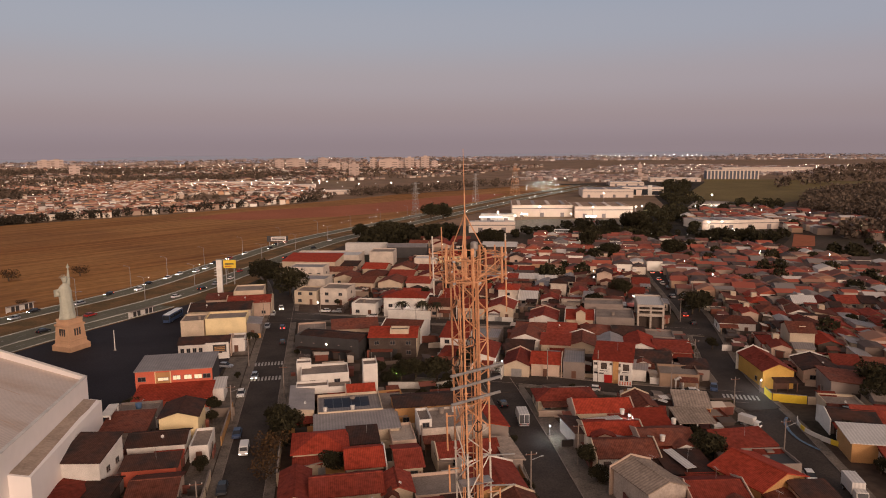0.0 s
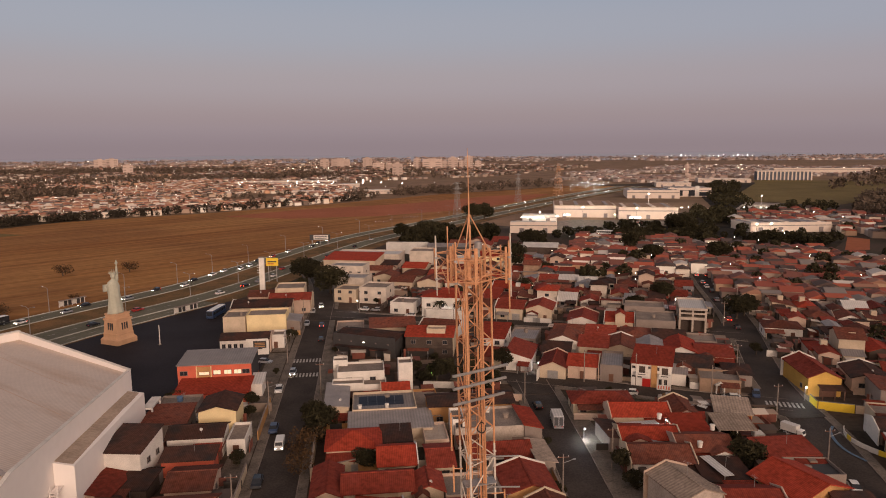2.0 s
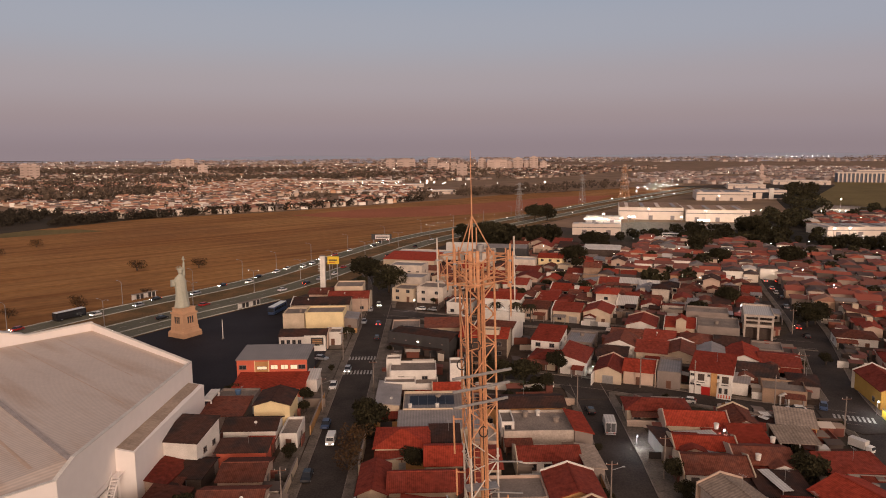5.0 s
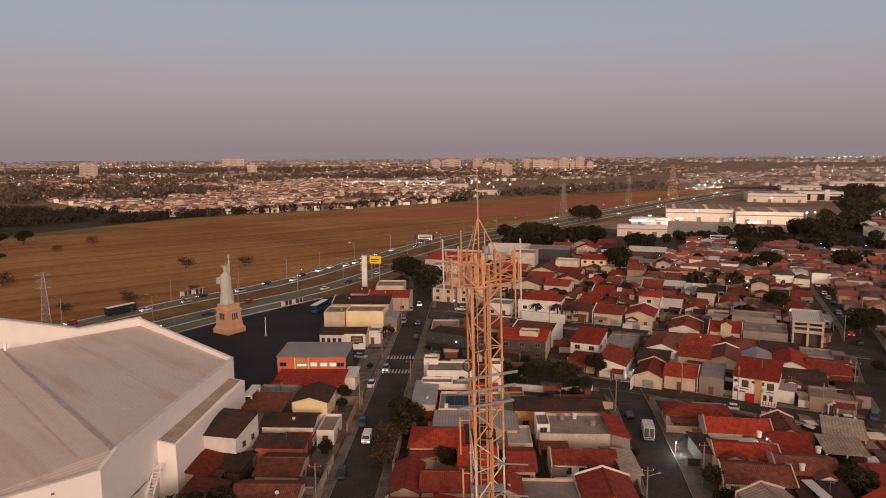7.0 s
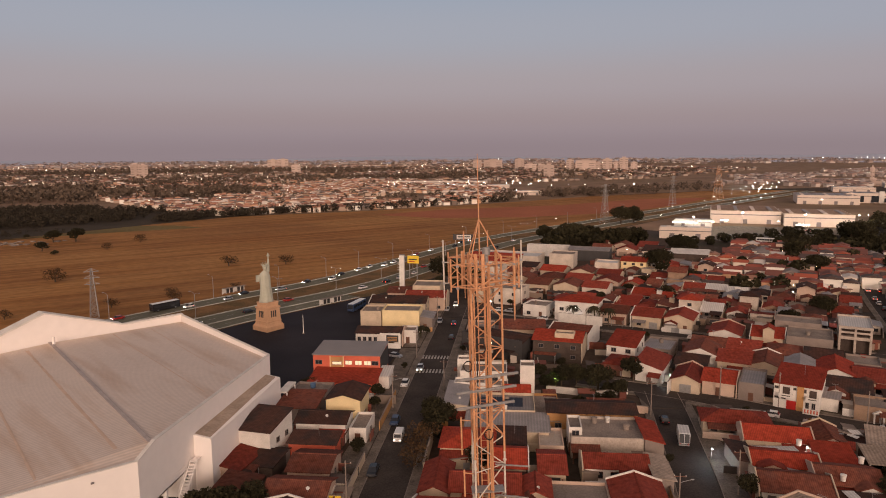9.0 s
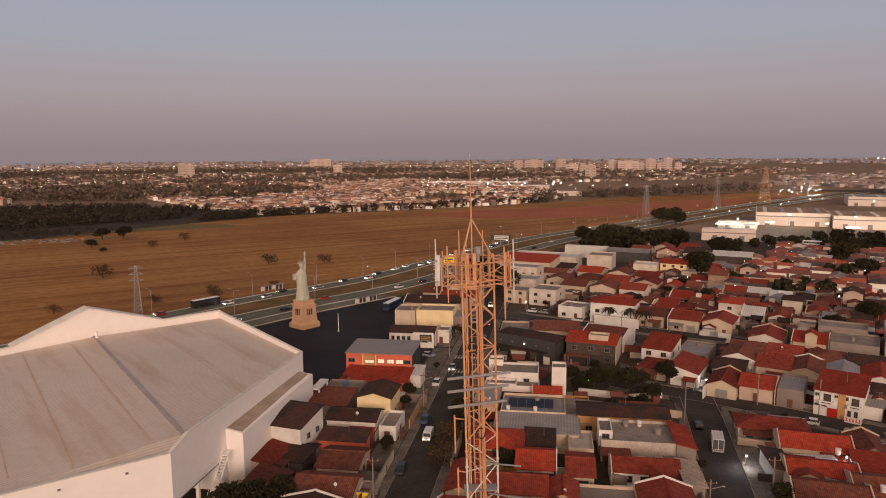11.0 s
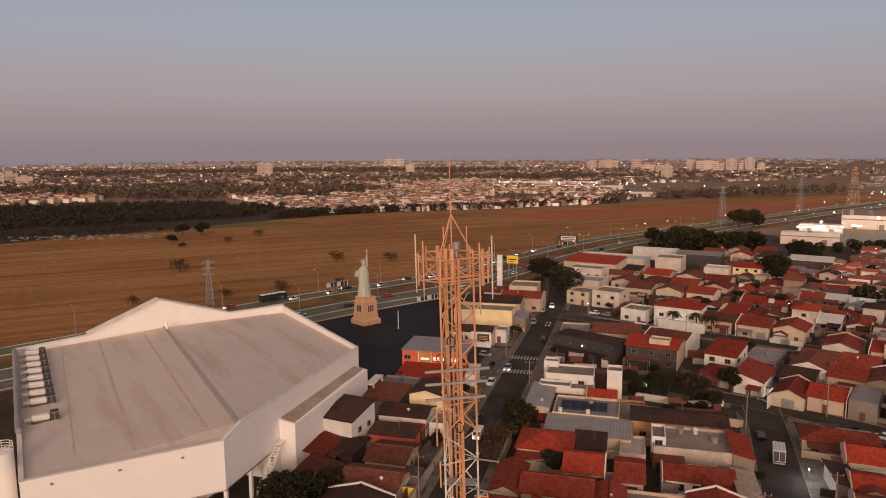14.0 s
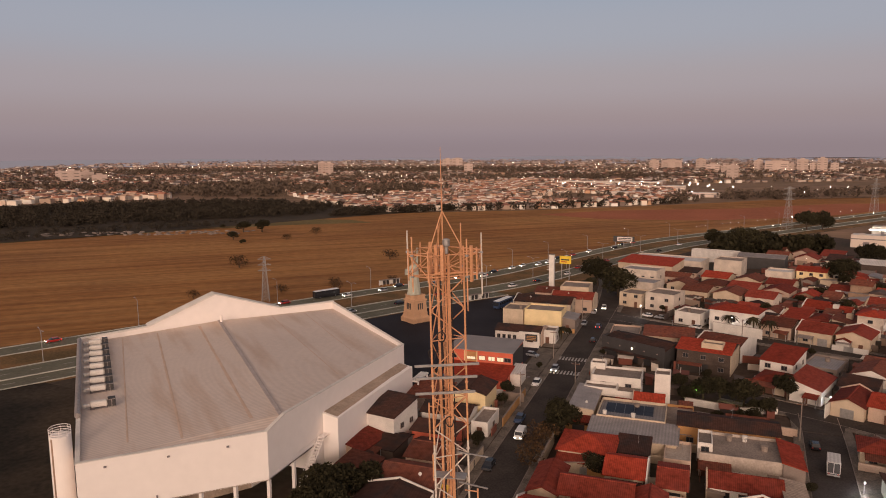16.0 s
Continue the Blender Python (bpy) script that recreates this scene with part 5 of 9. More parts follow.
house(1.4, 140.6, 10.2, 9.5, 3.7, 0, "hip", CREAM, TILE_BRIGHT, 1.7, label="cream house with a hipped bright red roof")
house(5.6, 121.6, 11.5, 7.4, 3.9, 0, "gable_x", CREAM, TILE, 1.5, label="cream house with a long red tiled roof")
house(-2.9, 123.0, 4.8, 11.0, 3.7, 0, "gable_y", CREAM, TILE, 1.0, label="narrow street house with a red tiled roof")
house(17.3, 132.0, 4.6, 9.6, 3.2, 0, "gable_x", CREAM, TILE, 1.2, label="back house with a red tiled roof")
house(9.8, 142.6, 5.6, 7.0, 3.2, 0, "shed", GREY, TILE_DARK, 0.6, label="yard shed with a dark roof", category="shed", windows=False)
house(17.8, 144.0, 4.8, 9.0, 3.0, 0, "flat", PINK, PALE_CONCRETE, label="unfinished pinkish yard building", windows=False)
house(14.0, 121.0, 5.0, 6.6, 3.4, 0, "gable_y", CREAM, TILE, 1.1, label="small back house with a red tiled roof")
house(21.5, 120.5, 9.5, 8.0, 3.2, 0, "flat", PINK, CONCRETE, label="low pinkish flat-roofed back building")
house(31.0, 120.0, 8.5, 9.5, 3.4, 0, "gable_y", OCHRE, TILE, 1.4, label="low ochre house with a red tiled roof")
house(2.0, 111.0, 14.0, 9.0, 3.8, 0, "gable_x", CREAM, TILE_BRIGHT, 1.7, label="wide house with a red tiled roof")
house(15.5, 110.0, 10.0, 9.0, 3.6, 0, "gable_x", CREAM, TILE, 1.6, label="house with a red tiled roof")
house(24.5, 108.0, 8.0, 9.0, 3.6, 0, "hip", CREAM, TILE_BROWN, 1.6, label="house with a hipped brown roof")
house(32.6, 108.0, 6.0, 10.0, 3.4, 0, "gable_y", PINK, TILE_BROWN, 1.3, label="street house with a brown tiled roof")
house(1.0, 99.0, 14.0, 10.0, 3.8, 0, "gable_x", CREAM, TILE, 1.7, label="house with a red tiled roof")
house(18.0, 98.0, 13.0, 10.0, 3.8, 0, "hip", CREAM, TILE, 1.7, label="house with a hipped red roof")
house(29.0, 96.0, 8.0, 9.0, 3.8, 0, "gable_x", CREAM, TILE_BROWN, 1.7, label="plain rendered house with a brown tiled roof")
yard_wall(-6.4, 131, -6.4, 146, 2.6, CREAM)
yard_wall(-6.4, 131, 3.0, 134, 2.6, CREAM)
yard_wall(36.2, 105, 37.6, 127, 2.0, OCHRE)
yard_wall(20.5, 169.5, 41, 165.5, 1.8, PINK)
yard_wall(18.5, 178.5, 30, 176.0, 1.7, WHITE, "curved white boundary wall of the green lot")
yard_wall(30, 176.0, 38.5, 178.5, 1.5, WHITE)
house(6.4, 213.6, 20.0, 11.0, 5.0, -28, "gable_x", BLACK, TILE_DARK, 1.0, 0.1, "large black-fronted hall with a brown roof", "hall", windows=False)
hall = [o for o in scene.objects if o.name.startswith("house")][-1]
for k in range(5):
    part("wall_lamp", boxes((-8 + 4 * k - 0.2, -8 + 4 * k + 0.2, -5.98, -5.78, 3.9, 4.1)), LIT_WARM if k in (2, ) else CONCRETE, hall)
part("awning", boxes((-9.0, 8.0, -7.6, -5.78, 2.6, 2.76)), TILE_DARK, hall)
part("parapet", boxes((-10.2, 10.2, -5.78, -5.62, 0, 6.0), (-10.2, -10.06, -5.62, 3.0, 4.6, 6.0)), BLACK, hall, "black front parapet")
house(23.9, 210.8, 13.8, 12.6, 6.0, -12, "gable_x", SMOKE, TILE_BRIGHT, 1.5, 0.4, "two-storey house with a dark front and a bright orange-red roof", storeys=2)
lodge = [o for o in scene.objects if o.name.startswith("house")][-1]
part("side_wall", boxes((6.91, 7.05, -6.3, 6.3, 0, 5.8)), CREAM, lodge, "pale cream side wall")
part("balcony", boxes((-6.7, 6.7, -7.5, -6.32, 2.9, 3.05), (-6.7, 6.7, -7.5, -7.4, 3.05, 3.7)), SMOKE, lodge)
house(25.1, 207.6, 5.4, 3.8, 8.0, -12, "flat", CREAM, CONCRETE, label="pale cream roof tank housing", category="building", windows=False)
house(-0.5, 234.5, 9.0, 14.0, 2.6, 0, "flat", PINK, CONCRETE, label="roofless walled corner lot building", windows=False)
house(13.0, 230.0, 14.0, 13.0, 4.4, 0, "gable_x", CREAM, TILE_BROWN, 1.4, label="corner house with a brown tiled roof")
house(29.0, 225.0, 12.0, 12.0, 4.4, -22, "gable_x", CREAM, TILE_BROWN, 1.4, label="house with a brown tiled roof")

# the wedge between the cross streets
W = -22
house(78.0, 175.8, 9.6, 12.0, 6.0, -28, "shed", WHITE, TILE_BRIGHT, 1.5, 0.35, "two-storey white villa with balconies and a red roof", "villa", windows=False)
villa = [o for o in scene.objects if o.name.startswith("house")][-1]
part("pier", boxes((0.1, 1.5, -6.25, -6.0, 0, 6.0)), OCHRE, villa, "ochre wall pier")
for x0, x1 in ((-3.6, -0.7), (2.0, 4.7)):
    rail = part("balcony", boxes((x0, x1, -7.1, -6.0, 3.0, 3.15), (x0, x1, -7.12, -6.98, 3.15, 3.9), (x0, x0 + 0.12, -6.98, -6.0, 3.15, 3.9), (x1 - 0.12, x1, -6.98, -6.0, 3.15, 3.9)), WHITE, villa)
    part("rail_slot", boxes((x0 + 0.5, x1 - 0.5, -7.14, -7.12, 3.4, 3.6)), SMOKE, rail)
    part("balcony_door", boxes(((x0 + x1) / 2 - 0.75, (x0 + x1) / 2 + 0.75, -6.06, -6.01, 3.15, 5.3)), SMOKE, villa, "dark balcony doorway")
for x, z, w, h in ((-4.2, 4.7, 0.7, 0.5), (-0.4, 4.9, 0.5, 0.4), (1.75, 4.6, 0.4, 0.7), (-4.1, 2.4, 0.9, 0.35), (-2.7, 2.4, 0.9, 0.35), (2.3, 1.0, 0.6, 1.3), (3.6, 1.0, 0.6, 1.3)):
    window(villa, x, -6.0, z, w, h)
part("gate", boxes((-2.0, 0.0, -6.12, -6.02, 0.05, 2.2)), CAR_RED, villa, "dark red wooden gate")
part("fence", boxes((1.6, 4.9, -7.5, -7.35, 0.0, 0.35), (1.6, 4.9, -7.5, -7.35, 1.25, 1.4), *[(1.6 + 0.62 * k, 1.85 + 0.62 * k, -7.5, -7.35, 0.35, 1.25) for k in range(6)]), WHITE, villa)
for k in range(5):
    part("fence_panel", boxes((1.9 + 0.62 * k, 2.17 + 0.62 * k, -7.45, -7.4, 0.4, 1.2)), ORANGE, villa)
house(84.0, 173.4, 3.6, 6.0, 3.2, -28, "shed", WHITE, SHEET, 0.4, label="low white side wing of the villa", windows=False)
house(54.6, 185.0, 6.6, 11.0, 3.4, W, "gable_y", CREAM, TILE, 1.4, 0.5, "small cream gabled house with a low fence")
house(62.2, 184.0, 7.4, 11.0, 3.6, W, "gable_x", PINK, TILE_BRIGHT, 1.5, label="low house with a bright red roof and garage")
house(69.2, 181.6, 5.6, 13.0, 4.6, W, "flat", GREY, SHEET, label="modern grey house with a flat roof")
house(58.6, 196.5, 7.6, 11.0, 3.8, W, "gable_x", GREY, TILE_DARK, 1.5, label="back house with a dark roof")
house(63.0, 204.5, 9.5, 12.0, 4.6, W, "gable_y", WHITE, TILE_BROWN, 1.8, 0.0, "white-gabled twin house with brown roofs")
house(47.8, 194.0, 6.8, 14.0, 3.8, W, "shed_x", WHITE, TILE, 1.8, 0.2, "white house with a steep red sloping roof")
house(39.6, 197.0, 7.0, 9.0, 3.2, W, "hip", CREAM, TILE, 1.2, label="low house with a hipped red roof")
house(42.4, 207.6, 8.0, 12.0, 5.6, W, "shed", WHITE, TILE_BRIGHT, 1.6, 0.3, "white two-storey house with a red sloping roof", storeys=2)
house(53.5, 215.0, 8.4, 13.0, 3.2, W, "flat", GREY, SHEET, label="grey flat-roofed garage with sheet roof", category="garage")
house(70.5, 199.8, 8.0, 12.0, 4.0, W, "gable_x", CREAM, TILE, 1.6, label="cream house with a red tiled roof")
house(77.6, 197.5, 7.6, 12.0, 3.8, W, "gable_y", CREAM, TILE_BROWN, 1.3, label="gabled house with a brown tiled roof")
house(85.4, 195.0, 7.6, 12.0, 3.6, W, "gable_y", CREAM, SHEET, 1.3, label="gabled house with an olive-grey roof")
house(93.2, 192.5, 8.0, 13.0, 3.8, W, "gable_y", WHITE, TILE_BRIGHT, 1.5, label="gabled white house with a red roof")
house(101.0, 188.5, 9.5, 13.0, 3.4, W, "gable_x", PINK, TILE, 1.3, label="corner house with a red tiled roof")
house(90.6, 180.4, 10.0, 12.0, 3.4, W, "gable_x", GREY, TILE_DARK, 1.2, label="house with a dark stained roof")
portal = house(91.6, 167.6, 9.5, 8.0, 3.6, W, "flat", TAN, CONCRETE, label="low grey house with a white gabled portal", windows=False)
for sx in (-0.9, 0.9):
    part("portal_column", boxes((sx - 0.16, sx + 0.16, -4.9, -4.5, 0, 2.3)), WHITE, portal, "white column")
bm = bmesh.new()
prism_y(bm, [(-1.35, 2.3), (1.35, 2.3), (0, 3.1)], -4.95, -4.05)
bmesh.ops.recalc_face_normals(bm, faces=bm.faces)
part("pediment", bm, WHITE, portal, "white gabled pediment")
part("door", boxes((-0.7, 0.7, -4.08, -4.02, 0.05, 2.2)), WOOD, portal, "dark wooden door")
house(99.0, 172.5, 6.5, 9.0, 3.2, W, "hip", GREY, TILE_DARK, 1.0, label="low corner house with a dark roof")
house(67.5, 214.0, 9.0, 11.0, 4.0, W, "gable_x", CREAM, TILE_BROWN, 1.5, label="house with a brown tiled roof")
house(76.5, 211.0, 8.4, 11.0, 4.2, W, "gable_x", CREAM, TILE, 1.5, label="house with a red tiled roof")
house(85.8, 207.0, 8.4, 11.0, 4.2, W, "hip", CREAM, TILE_BROWN, 1.4, label="house with a hipped brown roof")
house(95.0, 204.0, 8.8, 11.0, 4.0, W, "gable_x", PINK, TILE_DARK, 1.4, label="plain house with a dark stained roof")
house(104.0, 201.0, 8.0, 9.0, 3.6, W, "flat", GREY, CONCRETE, label="grey flat-roofed corner building")
yard_wall(48, 178.6, 52.5, 188, 3.4, WHITE, "stepped white boundary wall")
yard_wall(50.5, 184.2, 74.0, 174.4, 1.2, CREAM, "low cream front wall with posts")
yard_wall(84.2, 167.8, 91.6, 164.2, 2.0, WHITE, "white front wall with dark gates")

# the unfinished frame building and its neighbours
def frame_building(x, y, rot):
    b = thing("frame_building", pose(x, y, 0, rz=rot), "unfinished pale concrete frame building with open upper storeys", "building")
    for sx in (-4.0, 0, 4.0):
        for sy in (-7.6, 0, 7.6):
            part("column", boxes((sx - 0.3, sx + 0.3, sy - 0.3, sy + 0.3, 0, 7.6)), PALE_CONCRETE, b)
    part("slab", boxes((-4.3, 4.3, -8.2, 8.2, 4.2, 4.5)), PALE_CONCRETE, b)
    part("slab", boxes((-4.3, 4.3, -8.2, 8.2, 7.4, 7.7)), SHEET_PALE, b)
    part("parapet", boxes((-4.4, 4.4, -8.3, -8.1, 7.5, 8.2), (-4.4, 4.4, 8.1, 8.3, 7.5, 8.2), (-4.4, -4.2, -8.1, 8.1, 7.5, 8.2), (4.2, 4.4, -8.1, 8.1, 7.5, 8.2)), PALE_CONCRETE, b)
    for z in (4.5, 6.0):
        part("breast_wall", boxes((-4.2, 4.2, -7.92, -7.75, z, z + 0.55), (4.05, 4.2, -7.75, 7.8, z, z + 0.55), (-4.2, -4.05, -7.75, 7.8, z, z + 0.55)), PALE_CONCRETE, b)
    part("back_wall", boxes((-4.2, 4.2, -4.0, -3.8, 0, 7.4)), SMOKE, b)
    part("shop_front", boxes((-3.7, 3.7, -6.4, -6.3, 0, 4.2)), SMOKE, b)


frame_building(113.0, 226.0, W)
house(97.6, 219.6, 12.0, 14.0, 6.0, W, "flat", GREY, CONCRETE, label="grey windowless hall with a flat concrete roof", category="building", storeys=1)
house(99.5, 233.0, 13.0, 9.0, 6.8, W, "flat", GREY, CONCRETE, label="grey two-storey back wing with strip windows", category="building", storeys=2)
house(87.6, 224.5, 8.6, 13.0, 4.6, W, "gable_x", CREAM, TILE_BRIGHT, 1.6, label="corner house with a red roof and a small gabled dormer")
house(86.0, 219.8, 3.0, 4.0, 7.0, W, "gable_y", CREAM, TILE_BRIGHT, 0.9, 0.3, "small gabled roof tower over a house", storeys=1)
house(76.6, 229.0, 9.0, 12.0, 4.0, W, "gable_y", WHITE, TILE, 1.5, label="house with a red roof behind white arches")
house(66.8, 246.5, 9.0, 12.0, 4.2, W, "gable_y", CREAM, TILE, 1.6, label="house with a red tiled roof")
house(57.0, 249.5, 9.4, 12.0, 4.2, W, "gable_x", CREAM, TILE, 1.7, label="house with a long red tiled roof and garage")
house(46.6, 254.0, 9.0, 11.0, 4.2, W, "gable_x", PINK, TILE_BROWN, 1.6, label="house with a brown tiled roof")
house(33.5, 256.5, 15.0, 10.0, 7.4, W + 4, "hip", WHITE, TILE_BRIGHT, 1.5, 0.5, "long white two-storey house behind palms", storeys=2)
house(19.5, 262.0, 9.0, 9.0, 4.6, W, "flat", WHITE, CONCRETE, label="white flat-roofed house with a gate")
yard_wall(26.0, 251.5, 40.5, 245.7, 3.4, WHITE, "long white street wall with gates")

# south of the cross street, up to the curving street
V = -8
house(57.5, 157.6, 13.5, 7.4, 3.2, V, "hip", CREAM, TILE, 1.4, 0.5, "corner house with a long hipped red roof")
house(62.4, 148.0, 12.0, 7.2, 3.4, V, "gable_x", CREAM, TILE_BRIGHT, 1.5, 0.5, "house with a long red gabled roof")
house(59.8, 136.8, 11.0, 7.0, 3.2, V, "gable_x", CREAM, TILE_BRIGHT, 1.1, label="house with a low red tiled roof")
house(57.8, 127.0, 11.0, 8.6, 3.4, V, "gable_x", WHITE, TILE_BROWN, 1.5, label="white house with a dark red roof")
house(68.0, 130.6, 10.0, 8.5, 3.4, V, "gable_x", SMOKE, TILE_BROWN, 1.3, label="house with a dark red roof")
house(72.4, 148.6, 5.6, 9.0, 3.2, V, "gable_y", AGED, TILE_BROWN, 1.2, label="narrow house with a dark red roof")
house(69.6, 138.6, 6.4, 7.0, 3.2, V, "shed", PINK, TILE_BRIGHT, 1.2, label="small back house with a red roof", windows=False)
house(53.4, 139.4, 3.6, 9.0, 3.0, 0, "shed_x", GREY, TILE_DARK, 0.6, label="dark-roofed carport beside the lamp", category="carport", windows=False)
house(55.6, 111.6, 7.4, 9.6, 5.2, 10, "gable_y", PALE_CONCRETE, DUST_SHEET, 1.3, 0.4, "pale two-storey house with a dusty beige roof")
house(66.5, 119.5, 8.0, 8.0, 2.9, V, "shed", GREY, TILE_DARK, 0.6, label="yard building with a dark stained roof", windows=False)
house(65.6, 109.0, 9.0, 8.0, 3.4, V, "gable_x", CREAM, TILE, 1.3, label="house with a red tiled roof")
port = thing("open_carport", pose(78.4, 137.6, 0, rz=-10), "open carport with dusty roof sheets on white posts", "carport")
part("roof", roof_shape("shed", 7.4, 6.8, 3.7, 0.7, 0.2, 0.14), DUST_SHEET, port)
part("back_wall", boxes((-3.7, 3.7, 3.3, 3.5, 0, 4.0)), SMOKE, port)
for sx in (-3.5, 0, 3.5):
    part("post", boxes((sx - 0.12, sx + 0.12, -3.3, -3.06, 0, 3.6)), WHITE, port)
part("end_wall", boxes((3.75, 5.6, -3.0, -0.5, 0, 2.6)), WHITE, port)
house(83.6, 147.2, 7.4, 8.0, 3.3, W, "shed", OCHRE, DUST_SHEET, 0.8, 0.3, label="low street house with dusty roof sheets")
house(76.4, 149.4, 7.6, 6.0, 3.0, W, "flat", GREY, TILE_DARK, label="low walled yard under torn roof sheets", windows=False)
torn = thing("roof_sheets", pose(75.6, 149.6, 3.1, rz=W), "crumpled pale roof sheets lying over a yard", "roof sheets")
for k, (sx, sy, sw, sd, tilt, lean) in enumerate(((-2.6, 1.2, 3.0, 1.4, 8, 20), (0.4, 0.6, 3.4, 1.2, -6, -14), (2.6, 1.5, 2.4, 1.6, 12, 33), (-0.8, -1.0, 2.8, 0.9, -10, 8), (2.2, -0.8, 2.0, 1.1, 6, -30))):
    part("sheet", boxes((-sw / 2, sw / 2, -sd / 2, sd / 2, 0.0, 0.06)), (SHEET_PALE, DUST_SHEET, SHEET_PALE, SHEET, SHEET_PALE)[k], torn, at=pose(sx, sy, 0.35, tilt, tilt * 0.6, lean))
white_cover = thing("awning", pose(60.2, 141.9, 2.9, 0, 0, 4), "long pale yard awning lit by a cool lamp", "awning")
part("sheet", boxes((-4.2, 4.2, -1.1, 1.1, 0.0, 0.08)), SHEET_PALE, white_cover)
for sx in (-4.0, 4.0):
    part("post", boxes((sx - 0.07, sx + 0.07, -1.0, -0.86, -2.9, 0.0)), GALVANISED, white_cover)
pale_cover = thing("awning", pose(65.6, 119.8, 3.75, 0, 0, 3), "long pale sheet awning between dark red roofs", "awning")
part("sheet", boxes((-0.95, 0.95, -4.0, 4.0, 0.0, 0.08)), SHEET_PALE, pale_cover)
for sy in (-3.8, 3.8):
    part("post", boxes((-0.8, -0.66, sy - 0.07, sy + 0.07, -3.75, 0.0)), GALVANISED, pale_cover)
house(82.6, 126.4, 10.4, 6.0, 3.0, -2, "shed", OCHRE, TILE, 0.9, label="long low house with a dark red roof", windows=False)
house(76.6, 112.8, 11.0, 10.5, 3.6, 17, "gable_y", OCHRE, TILE_BRIGHT, 1.8, 0.5, "house with a broad gabled orange-red roof")
house(83.6, 119.0, 8.0, 7.0, 3.0, V, "flat", GREY, BLACK, label="dark flat-roofed yard building", windows=False)
house(81.4, 104.4, 6.0, 6.0, 3.2, V, "shed", PINK, TILE_DARK, 0.7, label="brown-walled street shed with a dark roof", windows=False)
house(57.0, 98.5, 12.0, 9.0, 3.8, V, "gable_x", CREAM, TILE, 1.6, label="house with a red tiled roof")
house(70.0, 99.0, 10.0, 9.0, 3.8, V, "hip", CREAM, TILE_BROWN, 1.6, label="plain rendered house with a brown tiled roof")
yard_wall(52.6, 118, 52.6, 134, 1.8, WHITE)
for x, y in ((64.5, 141.5), (72.5, 134.5), (66.2, 127.2)):
    water_tank(x, y, 3.9, 0.5, WHITE)

# beyond the curving street
house(115.2, 165.8, 7.6, 15.2, 4.6, -12, "gable_y", GOLD, TILE, 1.7, 0.4, "yellow gabled corner house with a long red roof", storeys=1)
house(127.0, 151.0, 11.0, 11.0, 4.2, W, "shed_x", GREY, TILE_BROWN, 1.0, label="grey two-storey house with a brown sloping roof")
house(129.0, 164.5, 9.0, 11.0, 3.4, W, "gable_y", PINK, TILE_DARK, 1.4, label="low house with a dark roof")
house(117.5, 142.0, 8.0, 7.0, 3.0, W, "flat", CREAM, CONCRETE, label="low walled yard building", windows=False)
house(107.0, 121.0, 10.0, 8.0, 4.0, W, "shed", OCHRE, SHEET_PALE, 0.6, label="ochre building with a pale blue-white sheet roof", windows=False)
house(112.0, 133.0, 9.0, 8.0, 3.2, W, "gable_x", GREY, TILE_DARK, 1.0, label="low house with a dark roof")
house(106.5, 104.5, 9.0, 8.0, 3.2, W, "flat", GREY, SHEET, label="low building with grey roof sheets", windows=False)
yard_wall(107.9, 155.4, 106.7, 151.1, 2.0, SIGNAL_YELLOW, "bright yellow painted shop wall")
yard_wall(106.9, 150.9, 113.4, 147.6, 2.0, SIGNAL_YELLOW, "bright yellow painted shop wall")
yard_wall(113.6, 147.5, 119.5, 145.0, 1.9, CREAM, "low cream street wall with a coping")
# round planted island with a panelled rim, and the blue lane painted round it
EDGE = smooth_line([(104.6, 139.2), (102.8, 136.6), (101.8, 133.2), (102.0, 130.0), (102.9, 127.0), (104.4, 123.6)], 2)
planter = thing("planter", pose(0, 0, 0), "round traffic island with a white and yellow panelled rim", "planter")
for k, (a, b) in enumerate(zip(EDGE, EDGE[1:])):
    a, b = Vector(a), Vector(b)
    m = pose(a.x, a.y, 0) @ Matrix.Rotation(math.atan2(b.y - a.y, b.x - a.x), 4, "Z")
    part("panel", boxes((0.03, (b - a).length - 0.03, -0.09, 0.09, 0.1, 1.15)), SIGNAL_YELLOW if k % 5 == 3 else WHITE, planter, "yellow panel" if k % 5 == 3 else "", at=m)
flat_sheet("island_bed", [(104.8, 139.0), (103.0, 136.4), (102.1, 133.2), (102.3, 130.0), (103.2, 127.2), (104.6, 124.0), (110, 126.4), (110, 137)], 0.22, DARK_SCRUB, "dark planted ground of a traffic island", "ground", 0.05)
band("painted_lane", smooth_line([(103.4, 141.0), (101.2, 138.7), (99.4, 135.2), (98.3, 131.8), (98.0, 128.6), (98.6, 124.6)], 4), -0.3, 0.3, 0.24, 0.276, BLUE_PAINT, "curved blue line painted round a traffic island", "road marking")
house(136.0, 211.5, 11.0, 9.5, 3.6, W, "hip", WHITE, TILE_BROWN, 1.4, label="white corner house with a brown hipped roof")
yard_wall(118.5, 190.5, 125.5, 188.0, 2.0, WHITE)

